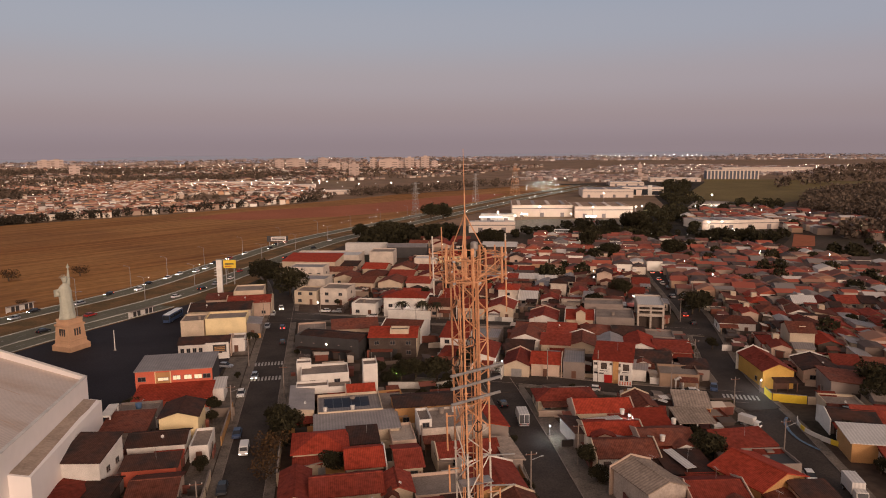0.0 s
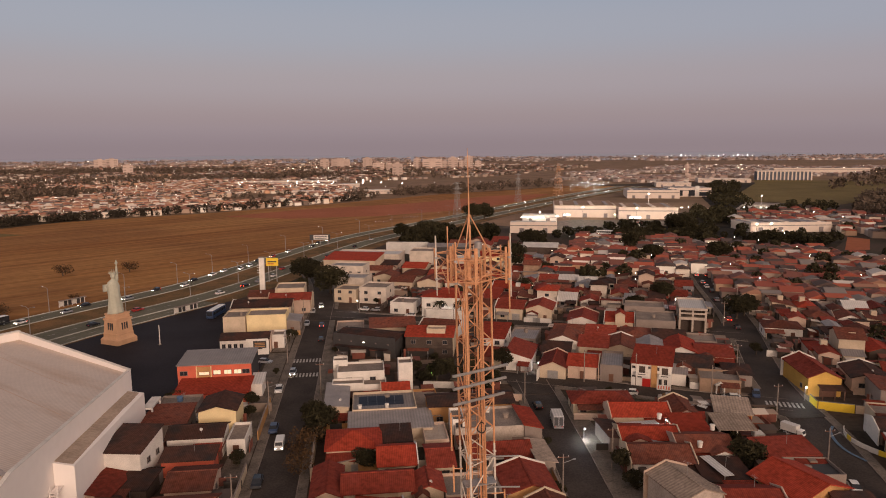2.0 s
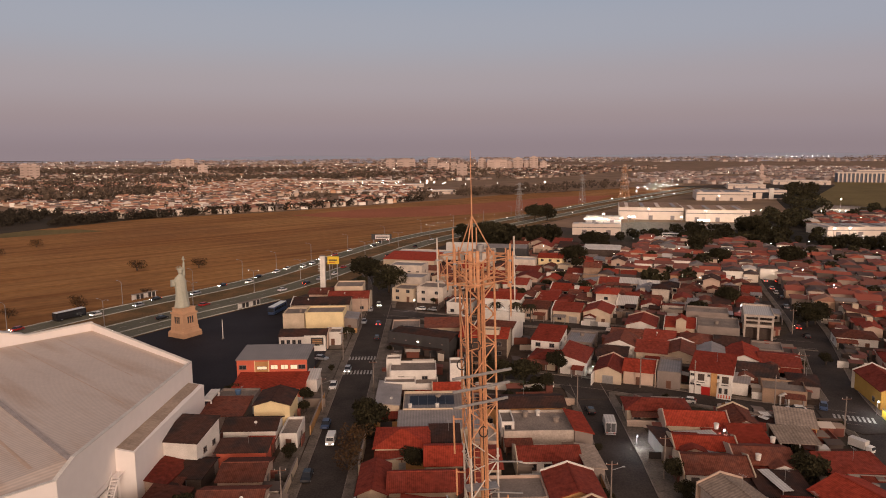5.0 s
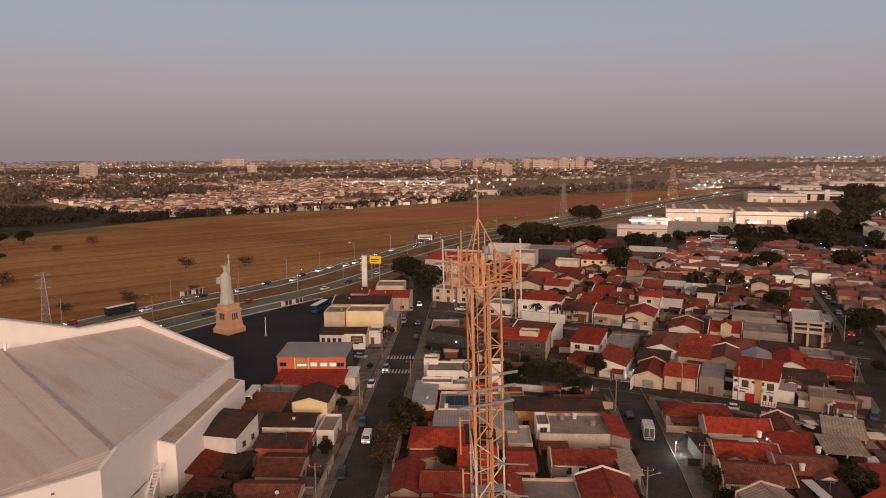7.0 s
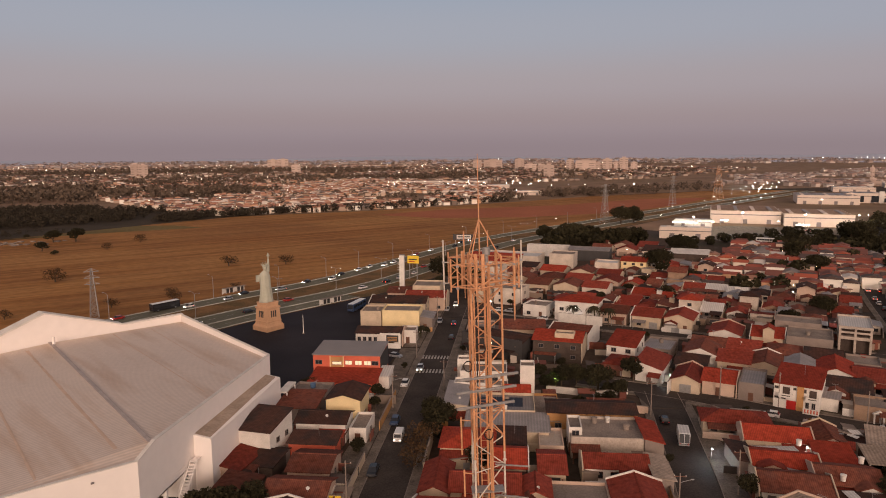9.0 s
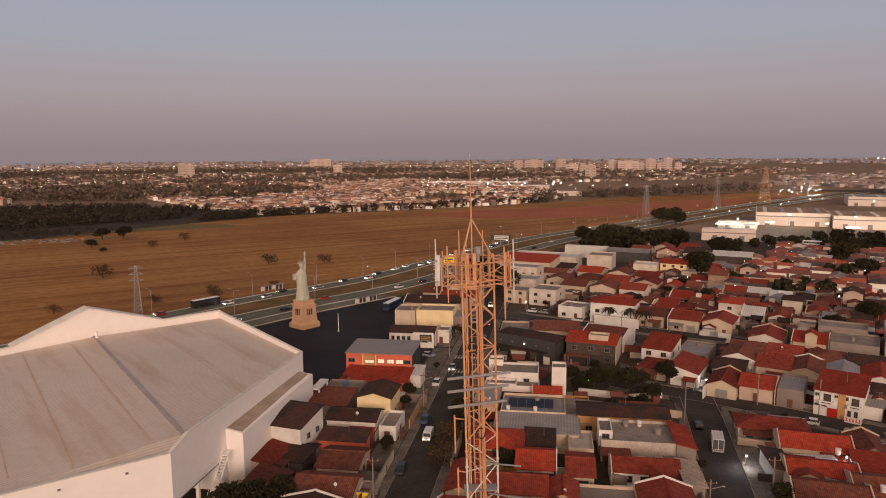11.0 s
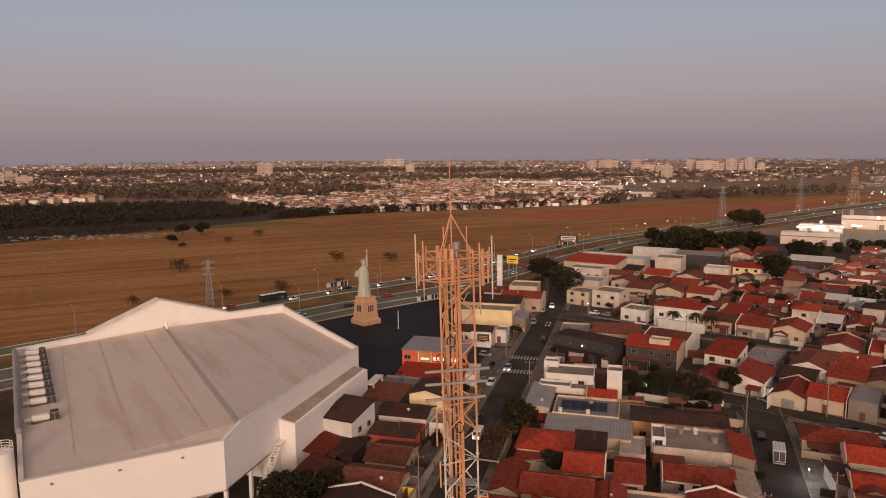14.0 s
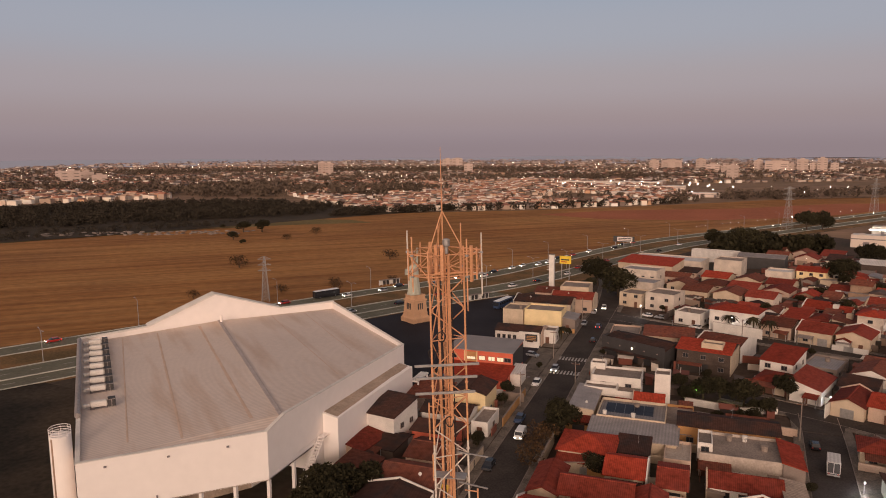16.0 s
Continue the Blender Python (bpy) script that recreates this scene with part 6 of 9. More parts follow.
# ---- roof and yard clutter of the near houses ----
random.seed(33)
near_homes = [o for o in scene.objects if o.name.startswith("house") and o.parent is None]
for o in near_homes:
    wall = [c for c in o.children if c.name.startswith("wall")]
    if not wall:
        continue
    dims = [max(v.co[i] for v in wall[0].data.vertices) for i in range(3)]
    w, d, h = dims[0] * 2, dims[1] * 2, dims[2]
    if h > 7.5 or w < 5 or d < 5:
        continue
    r = random.random()
    m = o.matrix_basis
    flat_top = "flat" in o["label"]
    if r < 0.22 and not flat_top:
        p = m @ Vector((random.uniform(-0.25, 0.25) * w, -d * 0.32, h - 0.35))
        dish(p.x, p.y, p.z, random.uniform(-40, 40))
    elif r < 0.52 and flat_top:
        p = m @ Vector((random.uniform(-0.25, 0.25) * w, random.uniform(-0.2, 0.25) * d, h - 0.56))
        water_tank(p.x, p.y, p.z, random.uniform(0.5, 0.75), random.choice((CONCRETE, TANK_BLUE, CONCRETE)))
    if random.random() < 0.45:
        wing(o, random.choice((-1, 1)) * w * 0.22, d / 2 + 1.2, w * 0.42, 2.9, 2.5, random.choice(("shed", "shed_x", "gable_x")), random.choice((GREY, PINK, CREAM)), random.choice((TILE_BROWN, SHEET, TILE, CONCRETE, TILE_DARK)))
    if random.random() < 0.28 and not flat_top:
        carport(o, random.choice((-1, 1)) * w * 0.22, -d / 2 - 1.4, w * 0.44, 2.6, 2.5, random.choice((TILE_BROWN, SHEET, TILE)))
    kinds = [c for c in o.children if c.name.startswith("ridge")]
    if kinds and random.random() < 0.5:
        mat = random.choice((WHITE, WHITE, CREAM, PINK))
        along_x = max(abs(v.co.x) for v in kinds[0].data.vertices) > max(abs(v.co.y) for v in kinds[0].data.vertices)
        eave = min(v.co.z for v in [c for c in o.children if c.name.startswith("roof")][0].data.vertices)
        top = max(v.co.z for v in kinds[0].data.vertices)
        for side in random.choice(((-1, ), (1, ), (-1, 1))):
            bm = bmesh.new()
            if along_x:
                prism_x(bm, [(-d / 2 - 0.55, 0), (d / 2 + 0.55, 0), (d / 2 + 0.55, eave + 0.45), (0, top + 0.30), (-d / 2 - 0.55, eave + 0.45)], side * (w / 2 + 0.47) - 0.1, side * (w / 2 + 0.47) + 0.1)
            else:
                prism_y(bm, [(-w / 2 - 0.55, 0), (w / 2 + 0.55, 0), (w / 2 + 0.55, eave + 0.45), (0, top + 0.30), (-w / 2 - 0.55, eave + 0.45)], d / 2 + 0.37, d / 2 + 0.57)
            bmesh.ops.recalc_face_normals(bm, faces=bm.faces)
            part("party_wall", bm, mat, o)
            if not along_x:
                break
    # front walls, gates and small front gables
    if "black-fronted" in o["label"] or "dark front" in o["label"] or "garage" in o["label"] or "building" in o["label"] or d < 6:
        continue
    yy = -d / 2 - 2.6
    tip = m @ Vector((0, yy, 0))
    if random.random() < 0.55 and not any((Vector(a).lerp(Vector(b), f) - tip.xy).length < 4.6 for line in (STREET_A, STREET_B, STREET_C, STREET_D) for a, b in zip(line, line[1:]) for f in (0, 0.25, 0.5, 0.75)):
        wl_mat = random.choice((WHITE, CREAM, PINK, OCHRE, WHITE))
        g0 = random.uniform(-0.3, 0.1) * w
        part("front_wall", boxes((-w / 2 - 0.3, g0, yy - 0.1, yy + 0.1, 0, 1.7)), wl_mat, o)
        part("front_wall", boxes((g0 + 2.6, w / 2 + 0.3, yy - 0.1, yy + 0.1, 0, 1.7)), wl_mat, o)
        part("gate", boxes((g0, g0 + 2.6, yy - 0.03, yy + 0.03, 0.1, 1.75)), random.choice((BLACK, WOOD, GALVANISED)), o)
    if kinds and random.random() < 0.4:
        wing(o, random.choice((-1, 1)) * w * 0.24, -d / 2 - 0.7, w * 0.40, 2.0, min(h, 4.2) * 0.80 if h < 5 else 2.8, "gable_y", random.choice((WHITE, CREAM, PINK)), TILE_BROWN if random.random() < 0.4 else TILE, 0.8)

# television aerials
def aerial(x, y, z):
    t = thing("aerial", pose(x, y, z, rz=random.uniform(0, 180)), "thin grey television aerial on a roof pole", "aerial", "roof aerials")
    bm = bmesh.new()
    tube(bm, (0, 0, -0.5), (0, 0, 2.2), 0.03, 5)
    part("pole", bm, GALVANISED, t)
    part("boom", boxes((-0.7, 0.7, -0.015, 0.015, 2.1, 2.13), *[(-0.6 + 0.3 * k, -0.58 + 0.3 * k, -0.35, 0.35, 2.13, 2.15) for k in range(5)]), GALVANISED, t)


for o in random.sample(near_homes, 22):
    roof = [c for c in o.children if c.name.startswith("roof")][0]
    top = max(v.co.z for v in roof.data.vertices)
    p = o.matrix_basis @ Vector((0.8, 0.5, 0))
    aerial(p.x, p.y, top - 0.35)


def beside_street(x, y, d):
    p = Vector((x, y))
    for line in (STREET_A, STREET_B, STREET_C, STREET_D, STREET_E):
        for a, b in zip(line, line[1:]):
            a, b = Vector(a), Vector(b)
            t = max(0, min(1, (p - a).dot(b - a) / (b - a).length_squared))
            if (a + (b - a) * t - p).length < d:
                return True
    return False


# lean-to porches on the street fronts, dark panels imitating the shade beneath
def porch(home, w, d, k):
    span = min(w - 0.6, 5.4)
    x = (-1 if k % 2 else 1) * (w - span) / 2
    at = pose(x, -d / 2 - 1.35, 0)
    part("porch_roof", roof_shape("shed", span, 2.6, 2.45, 0.5, 0.12, 0.12), (TILE, TILE_BROWN, TILE_DARK, TILE)[k % 4], home, at=at)
    for sx in (-1, 0.1, 1):
        part("porch_post", boxes((sx * span * 0.46 - 0.09, sx * span * 0.46 + 0.09, -1.2, -1.02, 0, 2.42)), (WHITE, WOOD, CREAM)[k % 3], home, at=at)
    part("garage_door", boxes((-span * 0.42, span * 0.30, 1.20, 1.33, 0.02, 2.2), (-span * 0.42, span * 0.30, 1.17, 1.21, 0.7, 0.78), (-span * 0.42, span * 0.30, 1.17, 1.21, 1.45, 1.53)), (SMOKE, WOOD, BLACK)[k % 3], home, at=at)


for k, o in enumerate(near_homes):
    shell = [c for c in o.children if c.name.startswith("wall")]
    if not shell or o.get("category") != "house" or k % 5 == 4 or any(c.name.startswith("carport") for c in o.children):
        continue
    vs = [v.co for v in shell[0].data.vertices]
    w, d, h = 2 * max(v.x for v in vs), 2 * max(v.y for v in vs), max(v.z for v in vs)
    tip = o.matrix_basis @ Vector((0, -d / 2 - 2.8, 0))
    if 5.0 < w < 15 and h < 6.4 and o.location.y > 100 and not beside_street(tip.x, tip.y, 4.6):
        porch(o, w, d, k)

# ---- statue and pillar ----
def build_statue():
    bm = bmesh.new()
    # robe: a tapering, folded column
    heights = [0, 0.6, 2, 4, 6, 7.5, 8.6, 9.4, 10.2, 10.7, 11.0]
    widths = [2.5, 2.4, 2.2, 2.0, 1.85, 1.9, 1.9, 1.7, 1.25, 0.6, 0.45]
    n = 36
    rows = []
    for z, r in zip(heights, widths):
        row = []
        for k in range(n):
            a = 2 * math.pi * k / n
            fold = 1 + (0.07 * math.sin(9 * a + z * 0.35) + 0.04 * math.sin(5 * a - z * 0.7)) * min(1, (11 - z) / 4)
            row.append(bm.verts.new((r * fold * math.cos(a) * 1.0 + 0.10 * math.sin(z * 0.5), r * fold * math.sin(a) * 0.82, z)))
        rows.append(row)
    for a, b in zip(rows, rows[1:]):
        for k in range(n):
            bm.faces.new((a[k], a[(k + 1) % n], b[(k + 1) % n], b[k]))
    bm.faces.new(rows[0][::-1])
    bm.faces.new(rows[-1])
    # head with hair, crown and rays
    head = bmesh.ops.create_icosphere(bm, subdivisions=3, radius=0.82)
    for v in head["verts"]:
        v.co = Vector((v.co.x * 0.85, v.co.y * 0.95, v.co.z * 1.15 + 11.75))
    tube(bm, (0, 0, 12.15), (0, 0, 12.55), 0.86, 20, 0.9)
    for k in range(7):
        a = radians(-75 + 25 * k)
        tube(bm, (0.75 * math.sin(a), 0.2, 12.45 + 0.5 * math.cos(a) * 0.5), (1.75 * math.sin(a), 0.35, 12.55 + 1.3 * math.cos(a)), 0.13, 6, 0.02)
    # raised arm, torch
    tube(bm, (1.15, 0.0, 9.9), (1.55, 0.15, 12.2), 0.62, 12, 0.46)
    tube(bm, (1.55, 0.15, 12.1), (1.72, 0.25, 14.5), 0.44, 12, 0.27)
    tube(bm, (1.72, 0.25, 14.3), (1.72, 0.25, 15.4), 0.14, 10, 0.22)
    tube(bm, (1.72, 0.25, 15.4), (1.72, 0.25, 15.65), 0.52, 14, 0.52)
    tube(bm, (1.72, 0.25, 15.65), (1.72, 0.25, 16.6), 0.36, 10, 0.08)
    # lowered arm with the tablet
    tube(bm, (-1.2, 0.1, 9.8), (-1.85, 0.5, 8.2), 0.6, 12, 0.45)
    tube(bm, (-1.85, 0.5, 8.3), (-1.9, 1.6, 7.7), 0.45, 12, 0.3)
    m = Matrix.Translation((-2.05, 1.1, 8.1)) @ Euler((radians(-12), radians(18), radians(12))).to_matrix().to_4x4()
    for v in box(bm, -0.3, 0.2, -0.8, 0.8, -1.1, 1.1):
        v.co = m @ v.co
    # drape across the body
    for k in range(6):
        tube(bm, (-1.3 + 0.1 * k, 1.15, 8.6 - 0.25 * k), (1.5, 0.75, 5.6 - 0.8 * k), 0.16, 8, 0.10)
    bmesh.ops.recalc_face_normals(bm, faces=bm.faces)
    ob = part("statue", bm, STATUE, at=pose(-73.5, 233.6, 9.75, rz=57))
    for p in ob.data.polygons:
        p.use_smooth = True
    tagged(ob, "pale grey-green robed statue with raised torch on a pedestal", "statue")


build_statue()
ped = thing("pedestal", pose(-73.2, 234.1, 0, rz=59) @ Matrix.Diagonal((0.69, 0.69, 0.952, 1)), "sand-coloured stepped stone pedestal with slit windows under the statue", "pedestal")


def square_taper(levels):
    bm = bmesh.new()
    rows = [[bm.verts.new((sx * h, sy * h, z)) for sx, sy in ((-1, -1), (1, -1), (1, 1), (-1, 1))] for h, z in levels]
    bm.faces.new(rows[0][::-1])
    bm.faces.new(rows[-1])
    for a, b in zip(rows, rows[1:]):
        for k in range(4):
            bm.faces.new((a[k], a[(k + 1) % 4], b[(k + 1) % 4], b[k]))
    return bm


part("plinth", square_taper([(5.4, 0), (5.4, 1.7), (5.0, 2.0), (4.75, 2.3)]), PEDESTAL, ped)
part("shaft", square_taper([(4.55, 2.3), (4.35, 3.2), (4.5, 3.3), (4.5, 3.6), (4.3, 3.7), (3.95, 7.9)]), PEDESTAL, ped)
part("cornice", square_taper([(4.25, 7.9), (4.35, 8.1), (4.35, 8.5), (3.7, 8.6), (3.55, 9.6), (3.75, 9.7), (3.75, 10.25)]), PEDESTAL, ped)
for turn in (0, 90, 180, 270):
    for x in (-1.25, 0, 1.25):
        part("slit_window", boxes((x - 0.32, x + 0.32, -4.32, -3.9, 4.9, 7.2)), BLACK, ped, at=pose(0, 0, 0, rz=turn))
    for x in (-2.6, 0, 2.6):
        part("rosette", boxes((x - 0.3, x + 0.3, -3.72, -3.5, 8.9, 9.4)), PEDESTAL, ped, at=pose(0, 0, 0, rz=turn))

# slim white post in the lot, sign pillar, yellow board
mast = thing("white_post", pose(-59.4, 229.0, 0), "slim white flag post standing in the dark lot", "post")
bm = bmesh.new()
tube(bm, (0, 0, 0), (0, 0, 6.4), 0.16, 10, 0.10)
part("pole", bm, WHITE, mast)
part("foot", boxes((-0.35, 0.35, -0.35, 0.35, 0, 0.3)), CONCRETE, mast)
sign = thing("sign_pillar", pose(-37.5, 300.5, 0), "tall white square sign pillar beside low roofs", "sign")
part("pillar", soft_box(-1.05, 1.05, -1.05, 1.05, 0, 16.0, 0.06), WHITE, sign)
part("cap", boxes((-1.15, 1.15, -1.15, 1.15, 16.0, 16.25)), CONCRETE, sign)
for k in range(4):
    part("side_rib", boxes((-1.9, -1.05, -0.4, 0.4, 9.5 + 1.1 * k, 9.7 + 1.1 * k)), WHITE, sign)
board = thing("billboard", pose(-37.0, 330.0, 0, rz=-6), "bright yellow roadside billboard with a dark bar", "billboard")
part("panel", boxes((-2.7, 2.7, -0.2, 0.2, 7.6, 11.2)), SIGNAL_YELLOW, board)
part("bar", boxes((-2.1, 1.8, -0.24, -0.2, 9.2, 9.8)), BLACK, board, "plain dark lettering bar")
part("bar", boxes((-2.1, 0.8, -0.24, -0.2, 8.3, 8.7)), CAR_RED, board, "plain red lettering bar")
for x in (-1.8, 1.8):
    part("post", boxes((x - 0.18, x + 0.18, 0.2, 0.5, 0, 10.5)), GALVANISED, board)
board = thing("billboard", pose(-22.5, 454.0, 0, rz=-4), "dark framed roadside billboard in the field", "billboard")
part("panel", boxes((-6.5, 6.5, -0.2, 0.2, 3.0, 6.6)), BLACK, board)
part("poster", boxes((-4.0, 5.2, -0.26, -0.2, 3.5, 6.1)), WHITE, board)
for k in range(2):
    part("bar", boxes((-3.4, 4.6, -0.3, -0.26, 4.0 + k, 4.5 + k)), BLACK, board)
for x in (-5, 0, 5):
    part("post", boxes((x - 0.2, x + 0.2, 0.2, 0.5, 0, 6.0)), GALVANISED, board)

# ---- vehicles ----
def wheel(parent, x, y, r=0.31, w=0.2):
    bm = bmesh.new()
    tube(bm, (-w / 2, 0, 0), (w / 2, 0, 0), r, 14)
    t = part("wheel", bm, TYRE, parent, at=pose(x, y, r))
    bm = bmesh.new()
    tube(bm, (-w / 2 - 0.012, 0, 0), (w / 2 + 0.012, 0, 0), r * 0.6, 10)
    part("rim", bm, RIM, t)


def lamps(c, w, y0, y1, z, on):
    for s in (-1, 1):
        part("headlight", soft_box(s * w * 0.36 - 0.17, s * w * 0.36 + 0.17, y1 - 0.06, y1 + 0.03, z, z + 0.16, 0.02), HEAD if on else GLASS, c)
        part("tail_light", soft_box(s * w * 0.38 - 0.13, s * w * 0.38 + 0.13, y0 - 0.03, y0 + 0.05, z + 0.08, z + 0.28, 0.02), TAIL if on else CAR_RED, c)


def car(x, y, rot, paint, label, on=False, kind="hatch"):
    """A car that faces its own +y."""
    c = thing("car", pose(x, y, 0.12, rz=rot), label, "car")
    n, w = (4.5, 1.78) if kind == "sedan" else (3.9, 1.70)
    a, b = -n / 2, n / 2
    bm = bmesh.new()
    prism_x(bm, [(a, 0.28), (b - 0.1, 0.26), (b, 0.48), (b - 0.12, 0.72), (b - 1.05, 0.92), (a + 0.25, 0.98), (a + 0.02, 0.80)], -w / 2, w / 2)
    bmesh.ops.bevel(bm, geom=bm.edges[:], offset=0.07, segments=2, affect="EDGES")
    bmesh.ops.recalc_face_normals(bm, faces=bm.faces)
    part("body", bm, paint, c)
    rear = a + (0.55 if kind == "sedan" else 0.12)
    bm = bmesh.new()
    for z, y0, y1, hw in ((0.90, rear, b - 0.95, w / 2 - 0.06), (1.40, rear + 0.35, b - 1.75, w / 2 - 0.22)):
        for sx, yy in ((-1, y0), (1, y0), (1, y1), (-1, y1)):
            bm.verts.new((sx * hw, yy, z))
    bm.verts.ensure_lookup_table()
    v = bm.verts
    for q in ((3, 2, 1, 0), (4, 5, 6, 7), (0, 1, 5, 4), (1, 2, 6, 5), (2, 3, 7, 6), (3, 0, 4, 7)):
        bm.faces.new([v[i] for i in q])
    part("cabin_glass", bm, GLASS, c)
    part("roof", soft_box(-w / 2 + 0.21, w / 2 - 0.21, rear + 0.36, b - 1.78, 1.38, 1.45, 0.03), paint, c)
    for sx in (-1, 1):
        for yy in (a + 0.72, b - 0.78):
            wheel(c, sx * (w / 2 - 0.1), yy)
    lamps(c, w, a, b, 0.52, on)
    return c


def van(x, y, rot, paint, label, on=False):
    c = thing("van", pose(x, y, 0.12, rz=rot), label, "van")
    bm = bmesh.new()
    prism_x(bm, [(-2.2, 0.3), (2.2, 0.3), (2.25, 0.75), (1.9, 1.0), (1.25, 1.85), (-2.15, 1.9)], -0.85, 0.85)
    bmesh.ops.bevel(bm, geom=bm.edges[:], offset=0.08, segments=2, affect="EDGES")
    bmesh.ops.recalc_face_normals(bm, faces=bm.faces)
    part("body", bm, paint, c)
    part("windscreen", boxes((-0.72, 0.72, -0.02, 0.02, -0.35, 0.35)), GLASS, c, at=pose(0, 1.62, 1.42, 37))
    for s in (-1, 1):
        part("side_window", boxes((s * 0.86 - 0.01, s * 0.86 + 0.01, -0.1, 1.2, 1.15, 1.65)), GLASS, c)
        for yy in (-1.4, 1.4):
            wheel(c, s * 0.75, yy, 0.32)
    lamps(c, 1.7, -2.2, 2.2, 0.6, on)


def truck(x, y, rot, label, paint, scale=1.0):
    c = thing("truck", pose(x, y, 0.12, rz=rot) @ Matrix.Scale(scale, 4), label, "truck")
    part("cargo_box", soft_box(-1.1, 1.1, -3.4, 1.3, 0.9, 3.1, 0.04), SHEET_PALE, c)
    for s in (-1, 1):
        part("rear_door", boxes((s * 0.52 - 0.46, s * 0.52 + 0.46, -3.46, -3.40, 1.05, 2.95)), BLACK, c)
    bm = bmesh.new()
    prism_x(bm, [(1.5, 0.5), (3.2, 0.5), (3.25, 1.2), (2.9, 2.1), (1.5, 2.15)], -1.0, 1.0)
    bmesh.ops.bevel(bm, geom=bm.edges[:], offset=0.08, segments=2, affect="EDGES")
    bmesh.ops.recalc_face_normals(bm, faces=bm.faces)
    part("cab", bm, paint, c)
    part("windscreen", boxes((-0.85, 0.85, -0.02, 0.02, -0.4, 0.4)), GLASS, c, at=pose(0, 3.10, 1.62, 22))
    part("chassis", boxes((-0.5, 0.5, -3.3, 3.0, 0.55, 0.9)), BLACK, c)
    part("bumper", boxes((-1.05, 1.05, -3.55, -3.4, 0.5, 0.75)), GALVANISED, c)
    for s in (-1, 1):
        for yy in (-2.3, 2.3):
            wheel(c, s * 0.95, yy, 0.42, 0.28)
    lamps(c, 2.0, -3.4, 3.2, 0.7, False)


def bus(x, y, rot, label, paint, on=False):
    c = thing("bus", pose(x, y, 0.12, rz=rot), label, "bus")
    part("body", soft_box(-1.25, 1.25, -5.8, 5.8, 0.4, 3.1, 0.14, 3), paint, c)
    part("roof", soft_box(-1.15, 1.15, -5.6, 5.6, 3.05, 3.22, 0.06), CAR_WHITE, c)
    for s in (-1, 1):
        for k in range(7):
            part("window", boxes((s * 1.255 - 0.012, s * 1.255 + 0.012, -5.2 + 1.5 * k, -3.85 + 1.5 * k, 1.6, 2.6)), SIGN_WHITE if on and k % 2 else GLASS, c)
        for yy in (-3.6, 3.7):
            wheel(c, s * 1.1, yy, 0.48, 0.3)
    part("windscreen", boxes((-1.1, 1.1, 5.79, 5.83, 1.3, 2.8)), GLASS, c)
    part("rear_window", boxes((-1.0, 1.0, -5.83, -5.79, 1.7, 2.7)), GLASS, c)
    lamps(c, 2.4, -5.8, 5.8, 0.75, on)


# parked and waiting in the town streets
car(-17.6, 180.5, 180, CAR_WHITE, "white sedan parked on a pavement apron", kind="sedan")
car(-15.4, 193.5, 180, CAR_SILVER, "silver hatchback standing at the crossing", True)
car(-24.0, 204.5, 250, CAR_SILVER, "grey hatchback parked beside a shop")
car(-15.6, 247.0, 180, CAR_SILVER, "silver car parked by the kerb")
car(-10.4, 244.5, 0, CAR_BLUE, "dark blue car driving up the street", True)
car(-9.6, 226.0, 0, CAR_BLACK, "black hatchback parked by the kerb")
car(-15.9, 155.3, 180, CAR_BLUE, "dark blue sedan parked by the kerb", kind="sedan")
car(-15.9, 130.8, 180, CAR_BLACK, "black sedan parked by the kerb", kind="sedan")
car(-14.8, 265.5, 180, CAR_SILVER, "grey car waiting at the junction")
car(-12.2, 274.0, 185, CAR_WHITE, "white car with headlights on", True)
van(-13.6, 146.5, 180, CAR_WHITE, "white van driving down the dark street", True)
truck(45.2, 150.5, -8, "white box truck with dark rear doors", CAR_WHITE)
car(43.6, 160.8, 0, CAR_BLACK, "black car parked by the kerb")
car(68.0, 166.0, 66, CAR_WHITE, "white car parked along the cross street")
car(75.6, 161.6, 66, CAR_SILVER, "silver car parked beside a wall", kind="sedan")
car(101.0, 170.5, 160, CAR_BLACK, "black car parked at the corner")
car(97.6, 160.6, 150, CAR_BLUE, "blue car parked at the corner")
truck(92.6, 138.4, 208, "small white box truck parked by a low house", CAR_WHITE, 0.72)
van(79.0, 136.6, 80, CAR_WHITE, "white van parked under a carport")
car(90.6, 159.4, 74, CAR_WHITE, "white sedan parked before a grey house", kind="sedan")
car(88.4, 114.4, 160, CAR_WHITE, "white hatchback parked at the kerb")
truck(91.6, 107.4, 160, "pale flatbed truck parked by the kerb", SHEET_PALE)
car(129.6, 231.5, -18, CAR_RED, "red car with glowing tail lights", True)
car(126.6, 220.5, -18, CAR_BLACK, "black car parked by the kerb")
car(146.0, 262.0, -18, CAR_SILVER, "silver car parked by the kerb")
car(141.0, 262.0, -18, CAR_BLACK, "black car parked by the kerb")
car(156.0, 290.0, 162, CAR_WHITE, "white car with headlights on", True)
car(163.0, 312.0, -18, CAR_RED, "red car with glowing tail lights", True)
car(166.5, 328.0, 162, CAR_SILVER, "silver car parked at the end of the street")
car(4.0, 266.0, 70, CAR_WHITE, "white car parked before a white house")
car(8.5, 264.5, 70, CAR_SILVER, "silver car parked before a white house")
car(20.5, 254.0, 66, CAR_WHITE, "white car in the cross street")
car(-28.0, 215.0, 80, CAR_BLACK, "black car parked before a shop")
car(-33.0, 214.5, 80, CAR_SILVER, "silver car parked before a shop")
